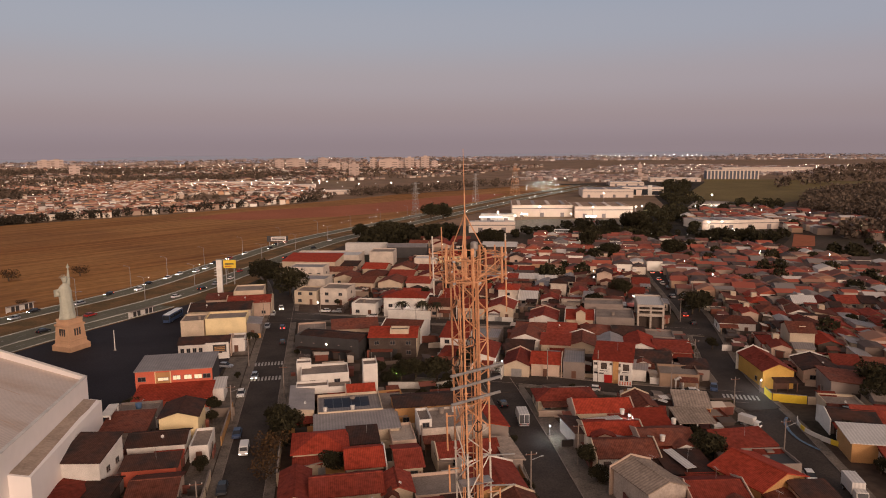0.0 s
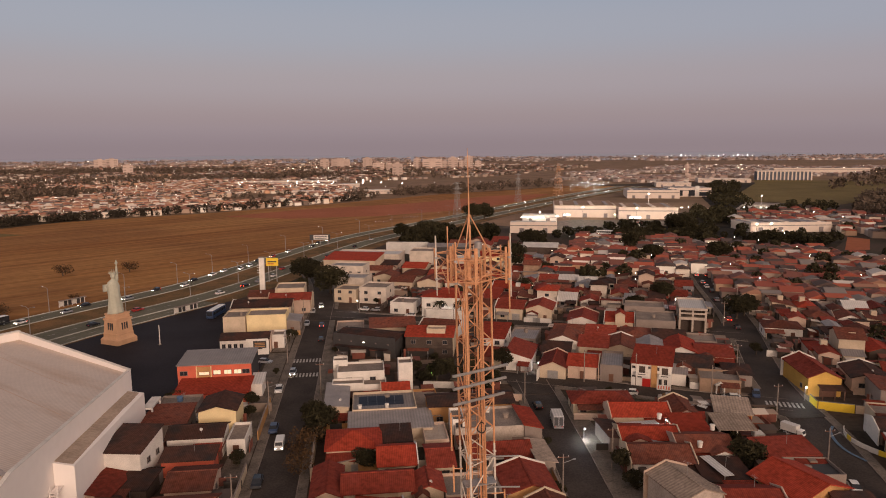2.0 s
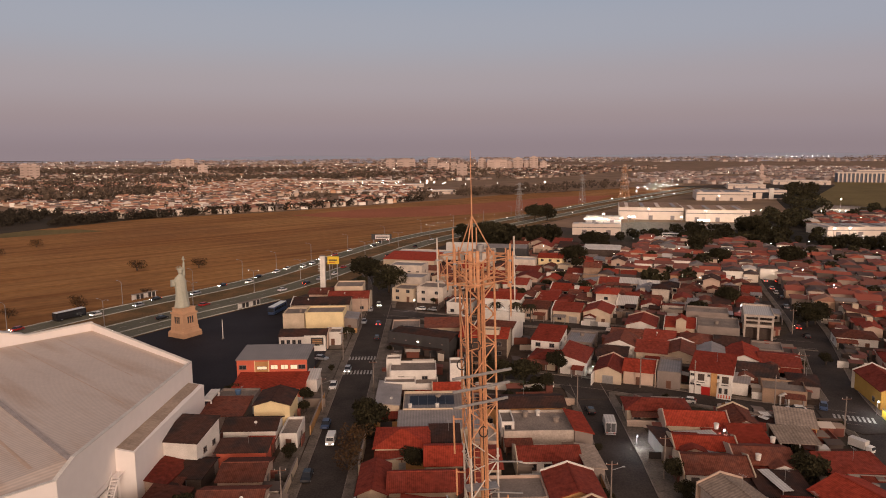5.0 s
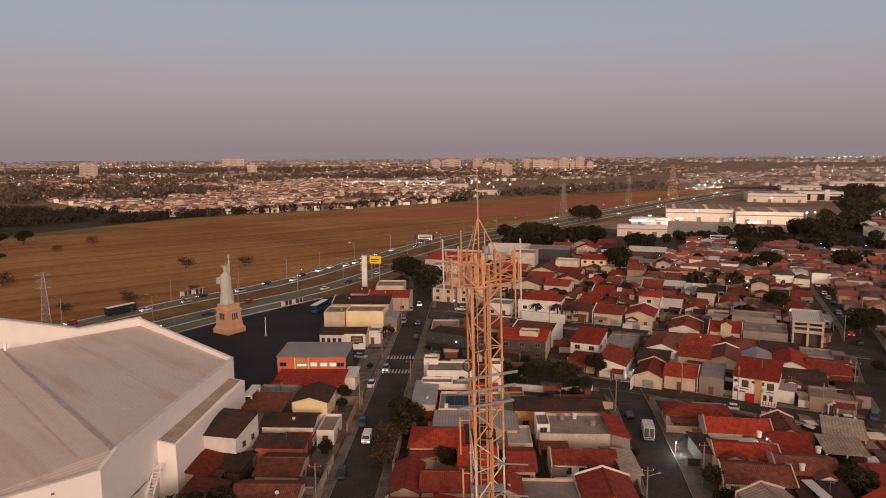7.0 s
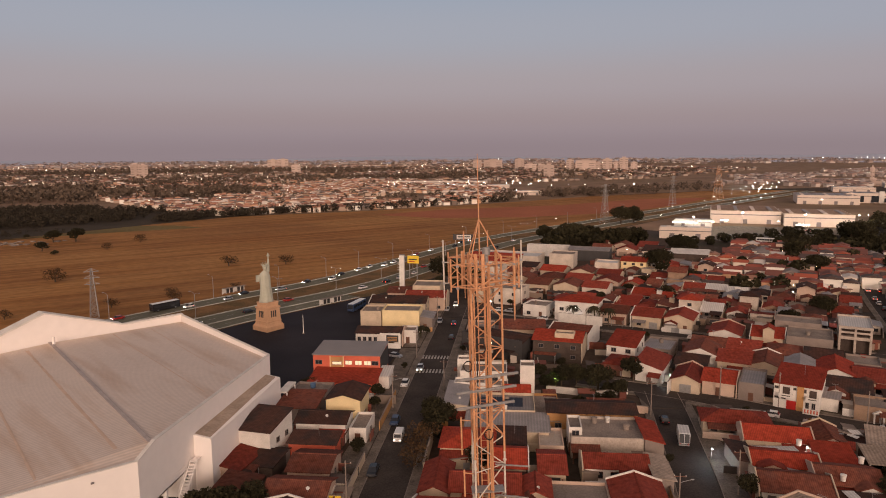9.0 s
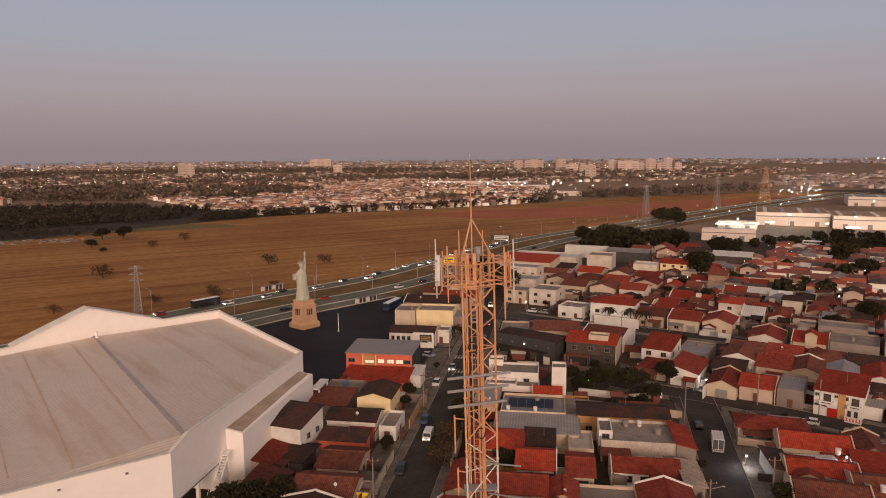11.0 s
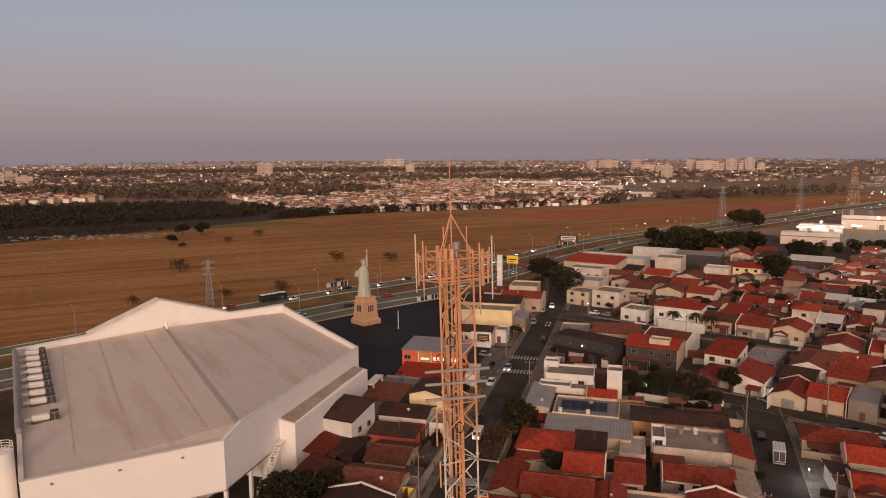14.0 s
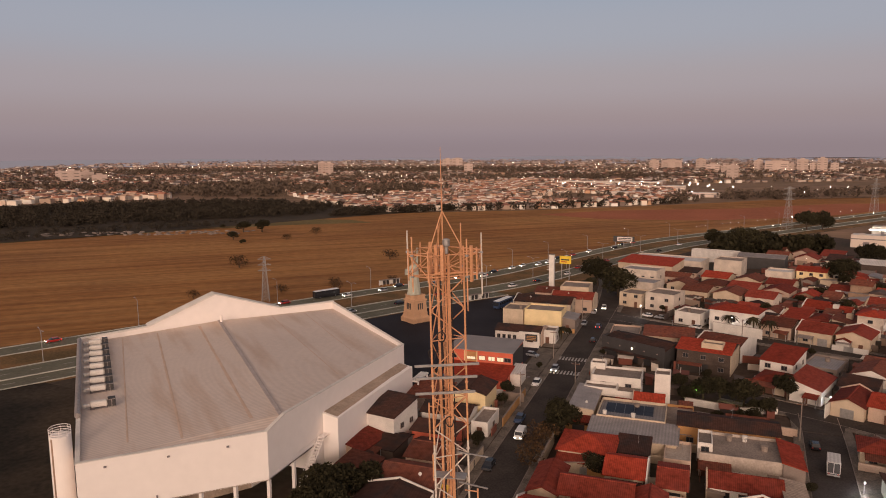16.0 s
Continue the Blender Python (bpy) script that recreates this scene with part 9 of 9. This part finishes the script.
DARK_LAND = material("dark_wooded_land", (0.055, 0.041, 0.028), 0.95, vary=0.3, grain=(0.006, 0.05), bump=0)

flat_sheet("wooded_land", [(-560, 80), (-425, 345), (-362, 442), (-295, 568), (-240, 655), (-330, 700), (-480, 720), (-700, 640), (-900, 400)], 0.08, DARK_LAND, "dark scrubland at the edge of the field", "ground", 0.05)
W_Q = quarter("west_quarter", [(-290, 640), (-135, 722), (-30, 812), (20, 930), (-60, 1300), (-420, 1500), (-760, 1250), (-520, 860)], 16000, 1, "dense far quarter of small tiled houses beyond the field", hmin=2.6, hmax=5.2, size=(4.6, 8.2), density=-1.15, cell=8.6)
N_Q = quarter("north_quarter", [(-1900, 700), (-800, 620), (-760, 1250), (-420, 1500), (-60, 1300), (300, 1500), (700, 2100), (300, 3000), (-1200, 3000), (-2600, 1800)], 20000, 2, "far town of pale houses up to the horizon", hmin=3.0, hmax=6.5, size=(6, 12), density=-0.25, wallmat=NORTH_WALL, roofmat=NORTH_ROOF)
E_Q = quarter("east_quarter", [(440, 1000), (330, 1150), (420, 1500), (1000, 2100), (1800, 1500), (1500, 1100), (900, 1290), (620, 1230)], 4200, 3, "far town of pale houses beyond the sheds", density=-0.2, wallmat=HAZE_WALL, roofmat=HAZE_ROOF)
L_Q = quarter("left_quarter", [(-900, 420), (-760, 560), (-640, 760), (-1000, 1100), (-1500, 700), (-1300, 300)], 4200, 4, "far quarter of low houses among trees", hmin=3.0, hmax=7.0, size=(6, 12), density=-0.5)
H_Q = quarter("horizon_quarter", [(-2600, 1800), (-1200, 3000), (1200, 3000), (2600, 2400), (3200, 3600), (0, 4700), (-3200, 3600)], 9000, 5, "hazy far suburbs along the horizon", hmin=4, hmax=8, size=(10, 24), density=0.35, wallmat=HAZE_WALL, roofmat=HAZE_ROOF)
B_Q = quarter("back_district", [tuple(EO + EU * u + EV * v) for u, v in ((14, 86), (82, 112), (82, 225), (20, 235), (16, 170))], 1900, 21, "back rows of tiled houses in the district", 2.6, 5.2, (4.8, 8.6), None, TOWN_ROOF, -22, -3, 7.6)
D_Q = quarter("far_side_district", [tuple(EO + EU * u + EV * v) for u, v in ((92, 55), (222, 55), (222, -64), (270, -64), (330, 20), (318, 90), (205, 112), (142, 205), (60, 216), (84, 140), (89, 120))], 7600, 22, "back rows of tiled houses beyond the street", 2.6, 4.8, (4.8, 8.6), NORTH_WALL, TOWN_ROOF, -22, -3, 7.6)
R_Q = quarter("slope_district", [(150, 178), (176, 150), (215, 140), (290, 200), (330, 300), (262, 262), (215, 205)], 1900, 23, "rows of tiled houses on the slope", 2.6, 4.8, (4.8, 8.6), NORTH_WALL, TOWN_ROOF, -22, -3, 7.6)
M_Q = quarter("middle_quarter", [(300, 400), (340, 345), (430, 400), (470, 520), (400, 600), (340, 590), (285, 500), (335, 500), (335, 440)], 900, 6, "houses and small works behind the near district", hmax=4.8, size=(6, 11), density=-0.4, turn=-22, wallmat=NORTH_WALL, roofmat=TOWN_ROOF)

woods("belt_woods", [(-300, 575), (-250, 640), (-140, 712), (-30, 806), (10, 830), (-40, 830), (-140, 740), (-255, 668), (-320, 640)], 620, 1, "low belt of dark trees along the far side of the field", (3.5, 7.5), 60, LEAF_SCRUB)
woods("scrub_woods", [(-700, 470), (-500, 395), (-440, 470), (-330, 590), (-340, 690), (-480, 720), (-640, 640)], 1500, 2, "dark woods beyond the field's corner", (3.5, 7.5), 60, LEAF_SCRUB)
woods("scrub_edge", [(-560, 100), (-520, 240), (-425, 350), (-330, 520), (-400, 470), (-520, 330), (-640, 180)], 420, 3, "dark bushes along the field's edge", (2, 4.5), 50, LEAF_SCRUB)
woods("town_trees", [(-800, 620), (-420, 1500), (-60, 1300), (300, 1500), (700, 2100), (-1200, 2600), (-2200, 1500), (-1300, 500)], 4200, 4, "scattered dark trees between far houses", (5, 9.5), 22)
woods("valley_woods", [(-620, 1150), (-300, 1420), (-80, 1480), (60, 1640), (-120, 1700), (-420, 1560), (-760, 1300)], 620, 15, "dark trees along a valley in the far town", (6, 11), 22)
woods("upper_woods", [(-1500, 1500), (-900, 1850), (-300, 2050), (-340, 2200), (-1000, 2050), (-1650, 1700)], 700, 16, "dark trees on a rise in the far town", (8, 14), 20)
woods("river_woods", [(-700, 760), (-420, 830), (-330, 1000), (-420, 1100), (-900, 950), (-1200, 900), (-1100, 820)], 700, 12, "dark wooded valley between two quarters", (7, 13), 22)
woods("mall_woods", [(0, 830), (80, 900), (220, 1005), (330, 1080), (300, 1130), (100, 1000), (-20, 880)], 100, 5, "dark trees before the far sheds", (6, 12))
woods("east_woods", [(330, 400), (440, 330), (760, 560), (900, 900), (640, 780), (560, 720), (420, 560), (420, 450)], 1300, 6, "dark woods on the slope behind the town", (7, 13))
woods("store_woods", [(255, 514), (287, 508), (343, 613), (308, 618)], 34, 7, "dense dark trees beside the white halls", (5, 8.5), 150, LEAF)
woods("lane_woods", [(355, 660), (390, 655), (440, 770), (600, 1050), (570, 1075), (430, 850)], 130, 19, "dark trees along a lane up to the pasture", (5, 9), 90, LEAF)
woods("hall_woods", [(174, 422), (222, 414), (268, 500), (250, 514), (204, 498)], 74, 17, "dark belt of trees behind the district", (3.6, 6.8), 170, LEAF)
woods("warehouse_woods", [(238, 440), (244, 402), (276, 388), (300, 412), (300, 442), (266, 452)], 46, 20, "dark trees before the white warehouse", (3.4, 6.5), 170, LEAF)
woods("lot_woods", [(345, 600), (400, 560), (470, 640), (440, 690), (420, 640), (365, 620)], 46, 24, "scattered trees round a car park", (4, 8), 120, LEAF)
woods("lot_edge_trees", [(118, 458), (168, 428), (200, 490), (250, 516), (244, 528), (196, 506), (152, 484)], 52, 27, "dark trees along the edge of a paved lot", (3, 6.5), 170, LEAF)
woods("corner_woods", [(30, 428), (62, 432), (84, 440), (92, 458), (60, 462), (40, 452)], 26, 18, "dense dark trees beside the filling station", (7, 11), 420, LEAF)
woods("hill_woods", [(640, 900), (900, 1010), (1600, 900), (2400, 1500), (1500, 1700), (1000, 1300)], 1200, 8, "wooded slopes far behind the town", (8, 14), 22)
woods("quarter_trees", [(-290, 650), (-135, 730), (-30, 820), (20, 930), (-60, 1300), (-420, 1500), (-700, 1200), (-500, 860)], 520, 13, "dark trees among the far houses", (3.5, 7.5), 26)
woods("near_trees", [(120, 235), (190, 150), (300, 200), (320, 330), (200, 400), (150, 330)], 34, 14, "dark trees among the houses", (4.5, 8), 240, LEAF, lambda x, y: not near_line(x, y, STREET_D, 11))
woods("ridge_woods", [(-2600, 2900), (2800, 2900), (3200, 3900), (-3000, 3900)], 1500, 9, "woods along the far ridge in a hazed tone", (7, 15), 14, LEAF_RIDGE)
woods("district_trees", [(60, 300), (150, 260), (330, 300), (400, 450), (250, 470), (160, 430)], 45, 10, "dark trees among the houses of the district", (4, 7), 240, LEAF, lambda x, y: not near_line(x, y, STREET_D, 11))

# rolling rise that carries the horizon, its glow standing in for haze
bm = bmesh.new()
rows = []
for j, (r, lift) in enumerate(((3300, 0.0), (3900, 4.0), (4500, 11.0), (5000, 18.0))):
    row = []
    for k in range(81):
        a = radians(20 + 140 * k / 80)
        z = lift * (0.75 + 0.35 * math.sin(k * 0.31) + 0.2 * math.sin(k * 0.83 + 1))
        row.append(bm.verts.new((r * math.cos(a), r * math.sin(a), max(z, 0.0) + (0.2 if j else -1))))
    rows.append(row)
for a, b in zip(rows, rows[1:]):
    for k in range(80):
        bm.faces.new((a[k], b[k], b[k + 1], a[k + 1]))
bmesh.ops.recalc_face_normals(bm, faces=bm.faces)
tagged(part("far_hills", bm, HAZE_HILL), "low hills along the horizon glowing in a haze tone", "hills", kind="structure")


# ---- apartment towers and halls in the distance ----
# pinkish grey base colour that includes the haze before the towers
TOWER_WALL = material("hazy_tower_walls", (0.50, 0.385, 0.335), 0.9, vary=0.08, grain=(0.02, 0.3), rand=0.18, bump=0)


def tower_block(x, y, w, d, h, rot, label="pale apartment tower far across the town", mat=None):
    t = thing("apartment_tower", pose(x, y, 0, rz=rot), label, "apartment building", "far apartment towers")
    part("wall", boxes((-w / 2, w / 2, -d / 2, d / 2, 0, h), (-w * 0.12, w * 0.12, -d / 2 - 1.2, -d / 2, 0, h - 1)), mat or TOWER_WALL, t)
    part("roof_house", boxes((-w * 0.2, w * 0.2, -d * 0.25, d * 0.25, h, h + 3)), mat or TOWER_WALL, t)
    n = max(2, int(h // 6))
    for k in range(n):
        for s in (-1, 1):
            part("window_band", boxes((s * w * 0.3 - w * 0.13, s * w * 0.3 + w * 0.13, -d / 2 - 0.12, -d / 2 - 0.02, 1.5 + 6 * k, 3.2 + 6 * k)), GREY, t)
    return t


def hall(x, y, w, d, h, rot, label, wall=None, cover=None, category="warehouse"):
    t = thing("hall", pose(x, y, 0, rz=rot), label, category)
    part("wall", boxes((-w / 2, w / 2, -d / 2, d / 2, 0, h)), wall or PALE_WALL, t)
    part("roof", boxes((-w / 2 + 0.5, w / 2 - 0.5, -d / 2 + 0.5, d / 2 - 0.5, h, h + 0.15)), cover or SHEET, t)
    part("parapet", boxes((-w / 2, w / 2, -d / 2, -d / 2 + 0.4, h, h + 0.8)), wall or PALE_WALL, t)
    part("eaves_band", boxes((-w / 2 - 0.05, w / 2 + 0.05, -d / 2 - 0.14, -d / 2 - 0.02, h * 0.72, h * 0.80)), GUTTER, t)
    for k in range(max(2, int(w // 11))):
        xx = -w / 2 + w * (k + 0.5) / max(2, int(w // 11))
        part("roof_vent", boxes((xx - 1.4, xx + 1.4, -d * 0.3, d * 0.3, h + 0.15, h + 0.7)), SHEET if k % 2 else PALE_WALL, t)
    for k in range(max(2, int(w // 14))):
        xx = -w / 2 + w * (k + 0.5) / max(2, int(w // 14))
        part("loading_door", boxes((xx - 1.6, xx + 1.6, -d / 2 - 0.1, -d / 2 - 0.02, 0, min(3.6, h * 0.6))), GUTTER, t)
    return t


tower_block(-926, 2661, 41.1, 28.8, 30.5, 19)
tower_block(-907, 2724, 41.9, 29.4, 31.5, 19)
tower_block(-559, 1796, 22.9, 16.0, 26.0, 18)
tower_block(-107, 2243, 27.3, 19.1, 29.0, 3)
tower_block(27, 2239, 29.0, 20.3, 33.0, 0)
tower_block(58, 2098, 34.0, 23.8, 19.5, -1)
tower_block(82, 1925, 15.6, 10.9, 19.5, -2)
tower_block(86, 1560, 22.7, 15.9, 28.0, -3)
tower_block(174, 2100, 22.2, 15.5, 31.0, -4)
tower_block(217, 2078, 57.5, 40.2, 29.5, -6)
tower_block(253, 2059, 16.8, 11.7, 22.5, -7)
tower_block(275, 2048, 26.7, 18.7, 34.0, -7)
tower_block(299, 2036, 15.0, 10.5, 24.0, -8)
tower_block(318, 2026, 23.2, 16.3, 37.0, -9)
tower_block(344, 2013, 18.2, 12.7, 24.0, -9)
tower_block(-1394, 1249, 18.3, 12.8, 19.5, 49)
tower_block(-1179, 1087, 35.2, 24.7, 26.0, 48)
tower_block(-1217, 1160, 31.5, 22.0, 21.5, 47)
tower_block(-1140, 1122, 28.6, 20.0, 17.0, 46)
tower_block(-58, 2282, 59.2, 41.4, 29.5, 2)
tower_block(586, 1203, 6.2, 5.0, 29.0, -26, "slim white water tower above a works")
tower_block(584, 1194, 23.0, 15.0, 9.5, -26, "low pale works building")
tower_block(-911, 1634, 21.3, 14.9, 33.0, 30)
tower_block(-889, 1631, 21.1, 14.8, 31.5, 29)
hall(205, 624, 52.4, 70.0, 9.5, -15, "huge white windowless hall beside the highway", None, TAN)
hall(251, 596, 48.4, 60.0, 9.0, -15, "white hall with an open loading side", None, TAN)
hall(354, 821, 59.5, 60.0, 9.0, -17, "low white logistics hall")
office = hall(405, 832, 50.0, 44.0, 10.0, -16, "pale modern office hall with dark glazed bays", category="office building")
part("glazing", boxes((-24.0, -8.0, -22.3, -22.0, 1.0, 7.6), (-1.0, 6.0, -22.3, -22.0, 1.0, 8.0), (11.0, 24.0, -22.3, -22.0, 1.0, 5.6)), GLASS, office, "dark blue glazed front")
part("entrance_tower", boxes((6.2, 11.0, -23.4, -22.0, 0, 13.0)), WHITE, office, "white entrance tower")
hall(304, 477, 58.0, 30.0, 6.2, -4, "wide white warehouse above the houses")
hall(127, 497, 33.1, 16.0, 7.0, -14, "long low white-roofed shop hall", None, SHEET_PALE)
hall(151, 572, 27.9, 18.0, 5.0, -15, "pale filling station shop", WHITE, SHEET_PALE)
finned = thing("industrial_building", pose(752, 1175, 0, rz=-22), "long dark industrial building with pale upright fins", "industrial building")
part("wall", boxes((-45, 45, -14, 14, 0, 15.0)), STEEL_BLUE, finned, "dark blue-grey wall")
part("roof", boxes((-45.6, 45.6, -14.6, 14.6, 15.0, 16.4)), PALE_WALL, finned)
for k in range(15):
    part("fin", boxes((-43.5 + 6.2 * k - 1.1, -43.5 + 6.2 * k + 1.1, -15.2, -14.0, 0, 15.0)), PALE_WALL, finned)
hall(1000, 1430, 190.0, 40.0, 11.0, -22, "very long white industrial hall on the hill")
hall(-20, 965, 137.4, 26.0, 5.0, 0, "long pale shopping sheds beyond the field", None, SHEET_PALE)
hall(-66, 1143, 136.4, 40.0, 5.0, -2, "long pale shopping sheds beyond the field", None, SHEET_PALE)
hall(-124, 1256, 172.1, 40.0, 6.0, -2, "wide pale depot roofs", None, SHEET_PALE)
hall(478, 1029, 50.5, 40.0, 6.0, -19, "far pale works roof", None, SHEET_PALE)
hall(614, 1130, 83.2, 40.0, 6.0, -20, "far pale works roof", None, SHEET_PALE)


station = thing("station_canopy", pose(140.0, 552.0, 0, rz=-15), "lit white filling station canopy on slim columns", "canopy")
part("roof", boxes((-9, 9, -5, 5, 5.0, 5.7)), WHITE, station)
part("light_panel", boxes((-8.5, 8.5, -4.5, 4.5, 4.92, 5.0)), SIGN_LIT, station, "glowing white ceiling panels")
part("fascia", boxes((-9.1, 9.1, -5.12, -5.0, 5.0, 5.7)), SIGN_LIT, station, "glowing white fascia")
for x in (-6.5, 0, 6.5):
    part("column", boxes((x - 0.25, x + 0.25, -0.25, 0.25, 0, 4.92)), WHITE, station)
for x, y, w in ((222, 543, 9), (268, 556, 6), (176, 578, 6)):
    shop_sign = thing("lit_sign", pose(x, y, 0, rz=-15), "lit white sign board on posts before a hall", "sign")
    part("board", boxes((-w / 2, w / 2, -0.15, 0.15, 3.4, 4.6)), SIGN_LIT, shop_sign)
    for sx in (-0.4, 0.4):
        part("post", boxes((sx * w - 0.1, sx * w + 0.1, -0.1, 0.1, 0, 3.4)), GALVANISED, shop_sign)

rnd = random.Random(9)
spots, big = [], []
for cand, share in ((W_Q, 0.04), (N_Q, 0.08), (E_Q, 0.09), (L_Q, 0.07), (H_Q, 0.09), (M_Q, 0.08), (B_Q, 0.05), (D_Q, 0.05), (R_Q, 0.03)):
    for x, y in cand:
        if rnd.random() < share:
            spots.append((x + rnd.uniform(-5, 5), y - 4, rnd.uniform(4, 9)))
            big.append((0.06 + 0.00019 * math.hypot(x, y)) * rnd.uniform(0.5, 1.5))
sparks("town_lamps", spots, big, LIT_WARM, "scattered small lit lamps of the far town")
spots, big = [], []
for k in range(84):
    s = 50 + 0.33 * k
    if s < 78:
        x, y, a = on_highway(s, rnd.choice((14, -9, 11, -15)))
        spots.append((x, y, rnd.choice((1.0, 1.0, 6.5))))
        big.append((0.05 + 0.00014 * y) * rnd.choice((0.5, 0.8, 1.0, 1.9)))
for k in range(44):
    reach = rnd.uniform(0, 1)
    spots.append((300 + 170 * reach + rnd.uniform(-25, 25), 930 + 330 * reach, rnd.uniform(4, 8)))
    big.append(rnd.choice((0.15, 0.2, 0.3, 0.5)))
for k in range(30):
    spots.append((rnd.uniform(-210, 60), rnd.choice((1115, 1180, 1230)) + rnd.uniform(-12, 12), rnd.uniform(6, 9)))
    big.append(rnd.choice((0.3, 0.4, 0.55, 0.8)))
for k in range(14):
    spots.append((-120 + 26 * k + rnd.uniform(-5, 5), 900 + 6.0 * k + rnd.choice((0, 60, 130)), 8))
    big.append(rnd.choice((0.18, 0.25, 0.35, 0.8)))
for k in range(14):
    spots.append((rnd.uniform(240, 420), rnd.uniform(480, 640), 5))
    big.append(rnd.uniform(0.2, 0.45))
for k in range(26):
    spots.append((1500 + 22 * k, 3700 - 9 * k, 12 + rnd.uniform(-3, 3)))
    big.append(rnd.uniform(0.8, 1.6))
sparks("road_lamps", spots, big, LIT, "bright white lamps of yards and the distant highway")
spots = [(rnd.uniform(60, 330), rnd.uniform(255, 440), rnd.uniform(3.5, 6.5)) for k in range(46)]
spots = [p for p in spots if free(p[0], p[1])]
sparks("district_lamps", spots, [rnd.choice((0.05, 0.07, 0.10, 0.2)) for p in spots], LIT, "small lit lamps among the houses")
# pale rubbish and sheets at the field's corner
verts, faces = [], []
for k in range(110):
    x, y = rnd.uniform(-440, -300), 0
    y = 395 + (x + 440) * 0.42 + rnd.uniform(-16, 10)
    w, d, h = rnd.uniform(0.5, 2.2), rnd.uniform(0.5, 1.6), rnd.uniform(0.3, 1.0)
    n = len(verts)
    verts += [(x + sx * w, y + sy * d, z) for z in (0.05, h) for sx, sy in ((-1, -1), (1, -1), (1, 1), (-1, 1))]
    faces += [tuple(n + i for i in q) for q in ((4, 5, 6, 7), (0, 1, 5, 4), (1, 2, 6, 5), (2, 3, 7, 6), (3, 0, 4, 7))]
me = bpy.data.meshes.new("rubble")
me.from_pydata(verts, [], faces)
tagged(piece("rubble", me, CONCRETE), "pale heaps of rubble along the field's edge", "rubble", kind="stuff")


# yard floodlights by the far halls and the filling station
def floodlight(x, y, z, energy, label):
    f = thing("floodlight", pose(x, y, 0), label, "floodlight")
    bm = bmesh.new()
    tube(bm, (0, 0, 0), (0, 0, z), 0.14, 8, 0.09)
    part("pole", bm, GUTTER, f)
    part("lamp_head", boxes((-0.5, 0.5, -0.3, 0.3, z, z + 0.3)), GALVANISED, f)
    part("lens", boxes((-0.6, 0.6, -0.45, -0.3, z - 0.2, z + 0.3)), LIT, f)
    lamp = new("light", bpy.data.lights.new("light", "POINT"))
    lamp.data.energy, lamp.data.color, lamp.data.shadow_soft_size = energy, (1.0, 0.92, 0.78), 0.4
    lamp.matrix_basis = pose(x, y - 5.0, z + 1.0)


for x, y, z, e in ((284, 456, 7, 2600), (273, 455, 7, 1800), (405, 668, 10, 16000), (150, 516, 9, 4500), (196, 520, 9, 3500), (186, 566, 11, 10000), (226, 550, 11, 10000), (262, 546, 11, 9000), (146, 552, 9, 15000), (300, 700, 12, 24000)):
    floodlight(x, y, z, e, "tall yard floodlight before a white hall")
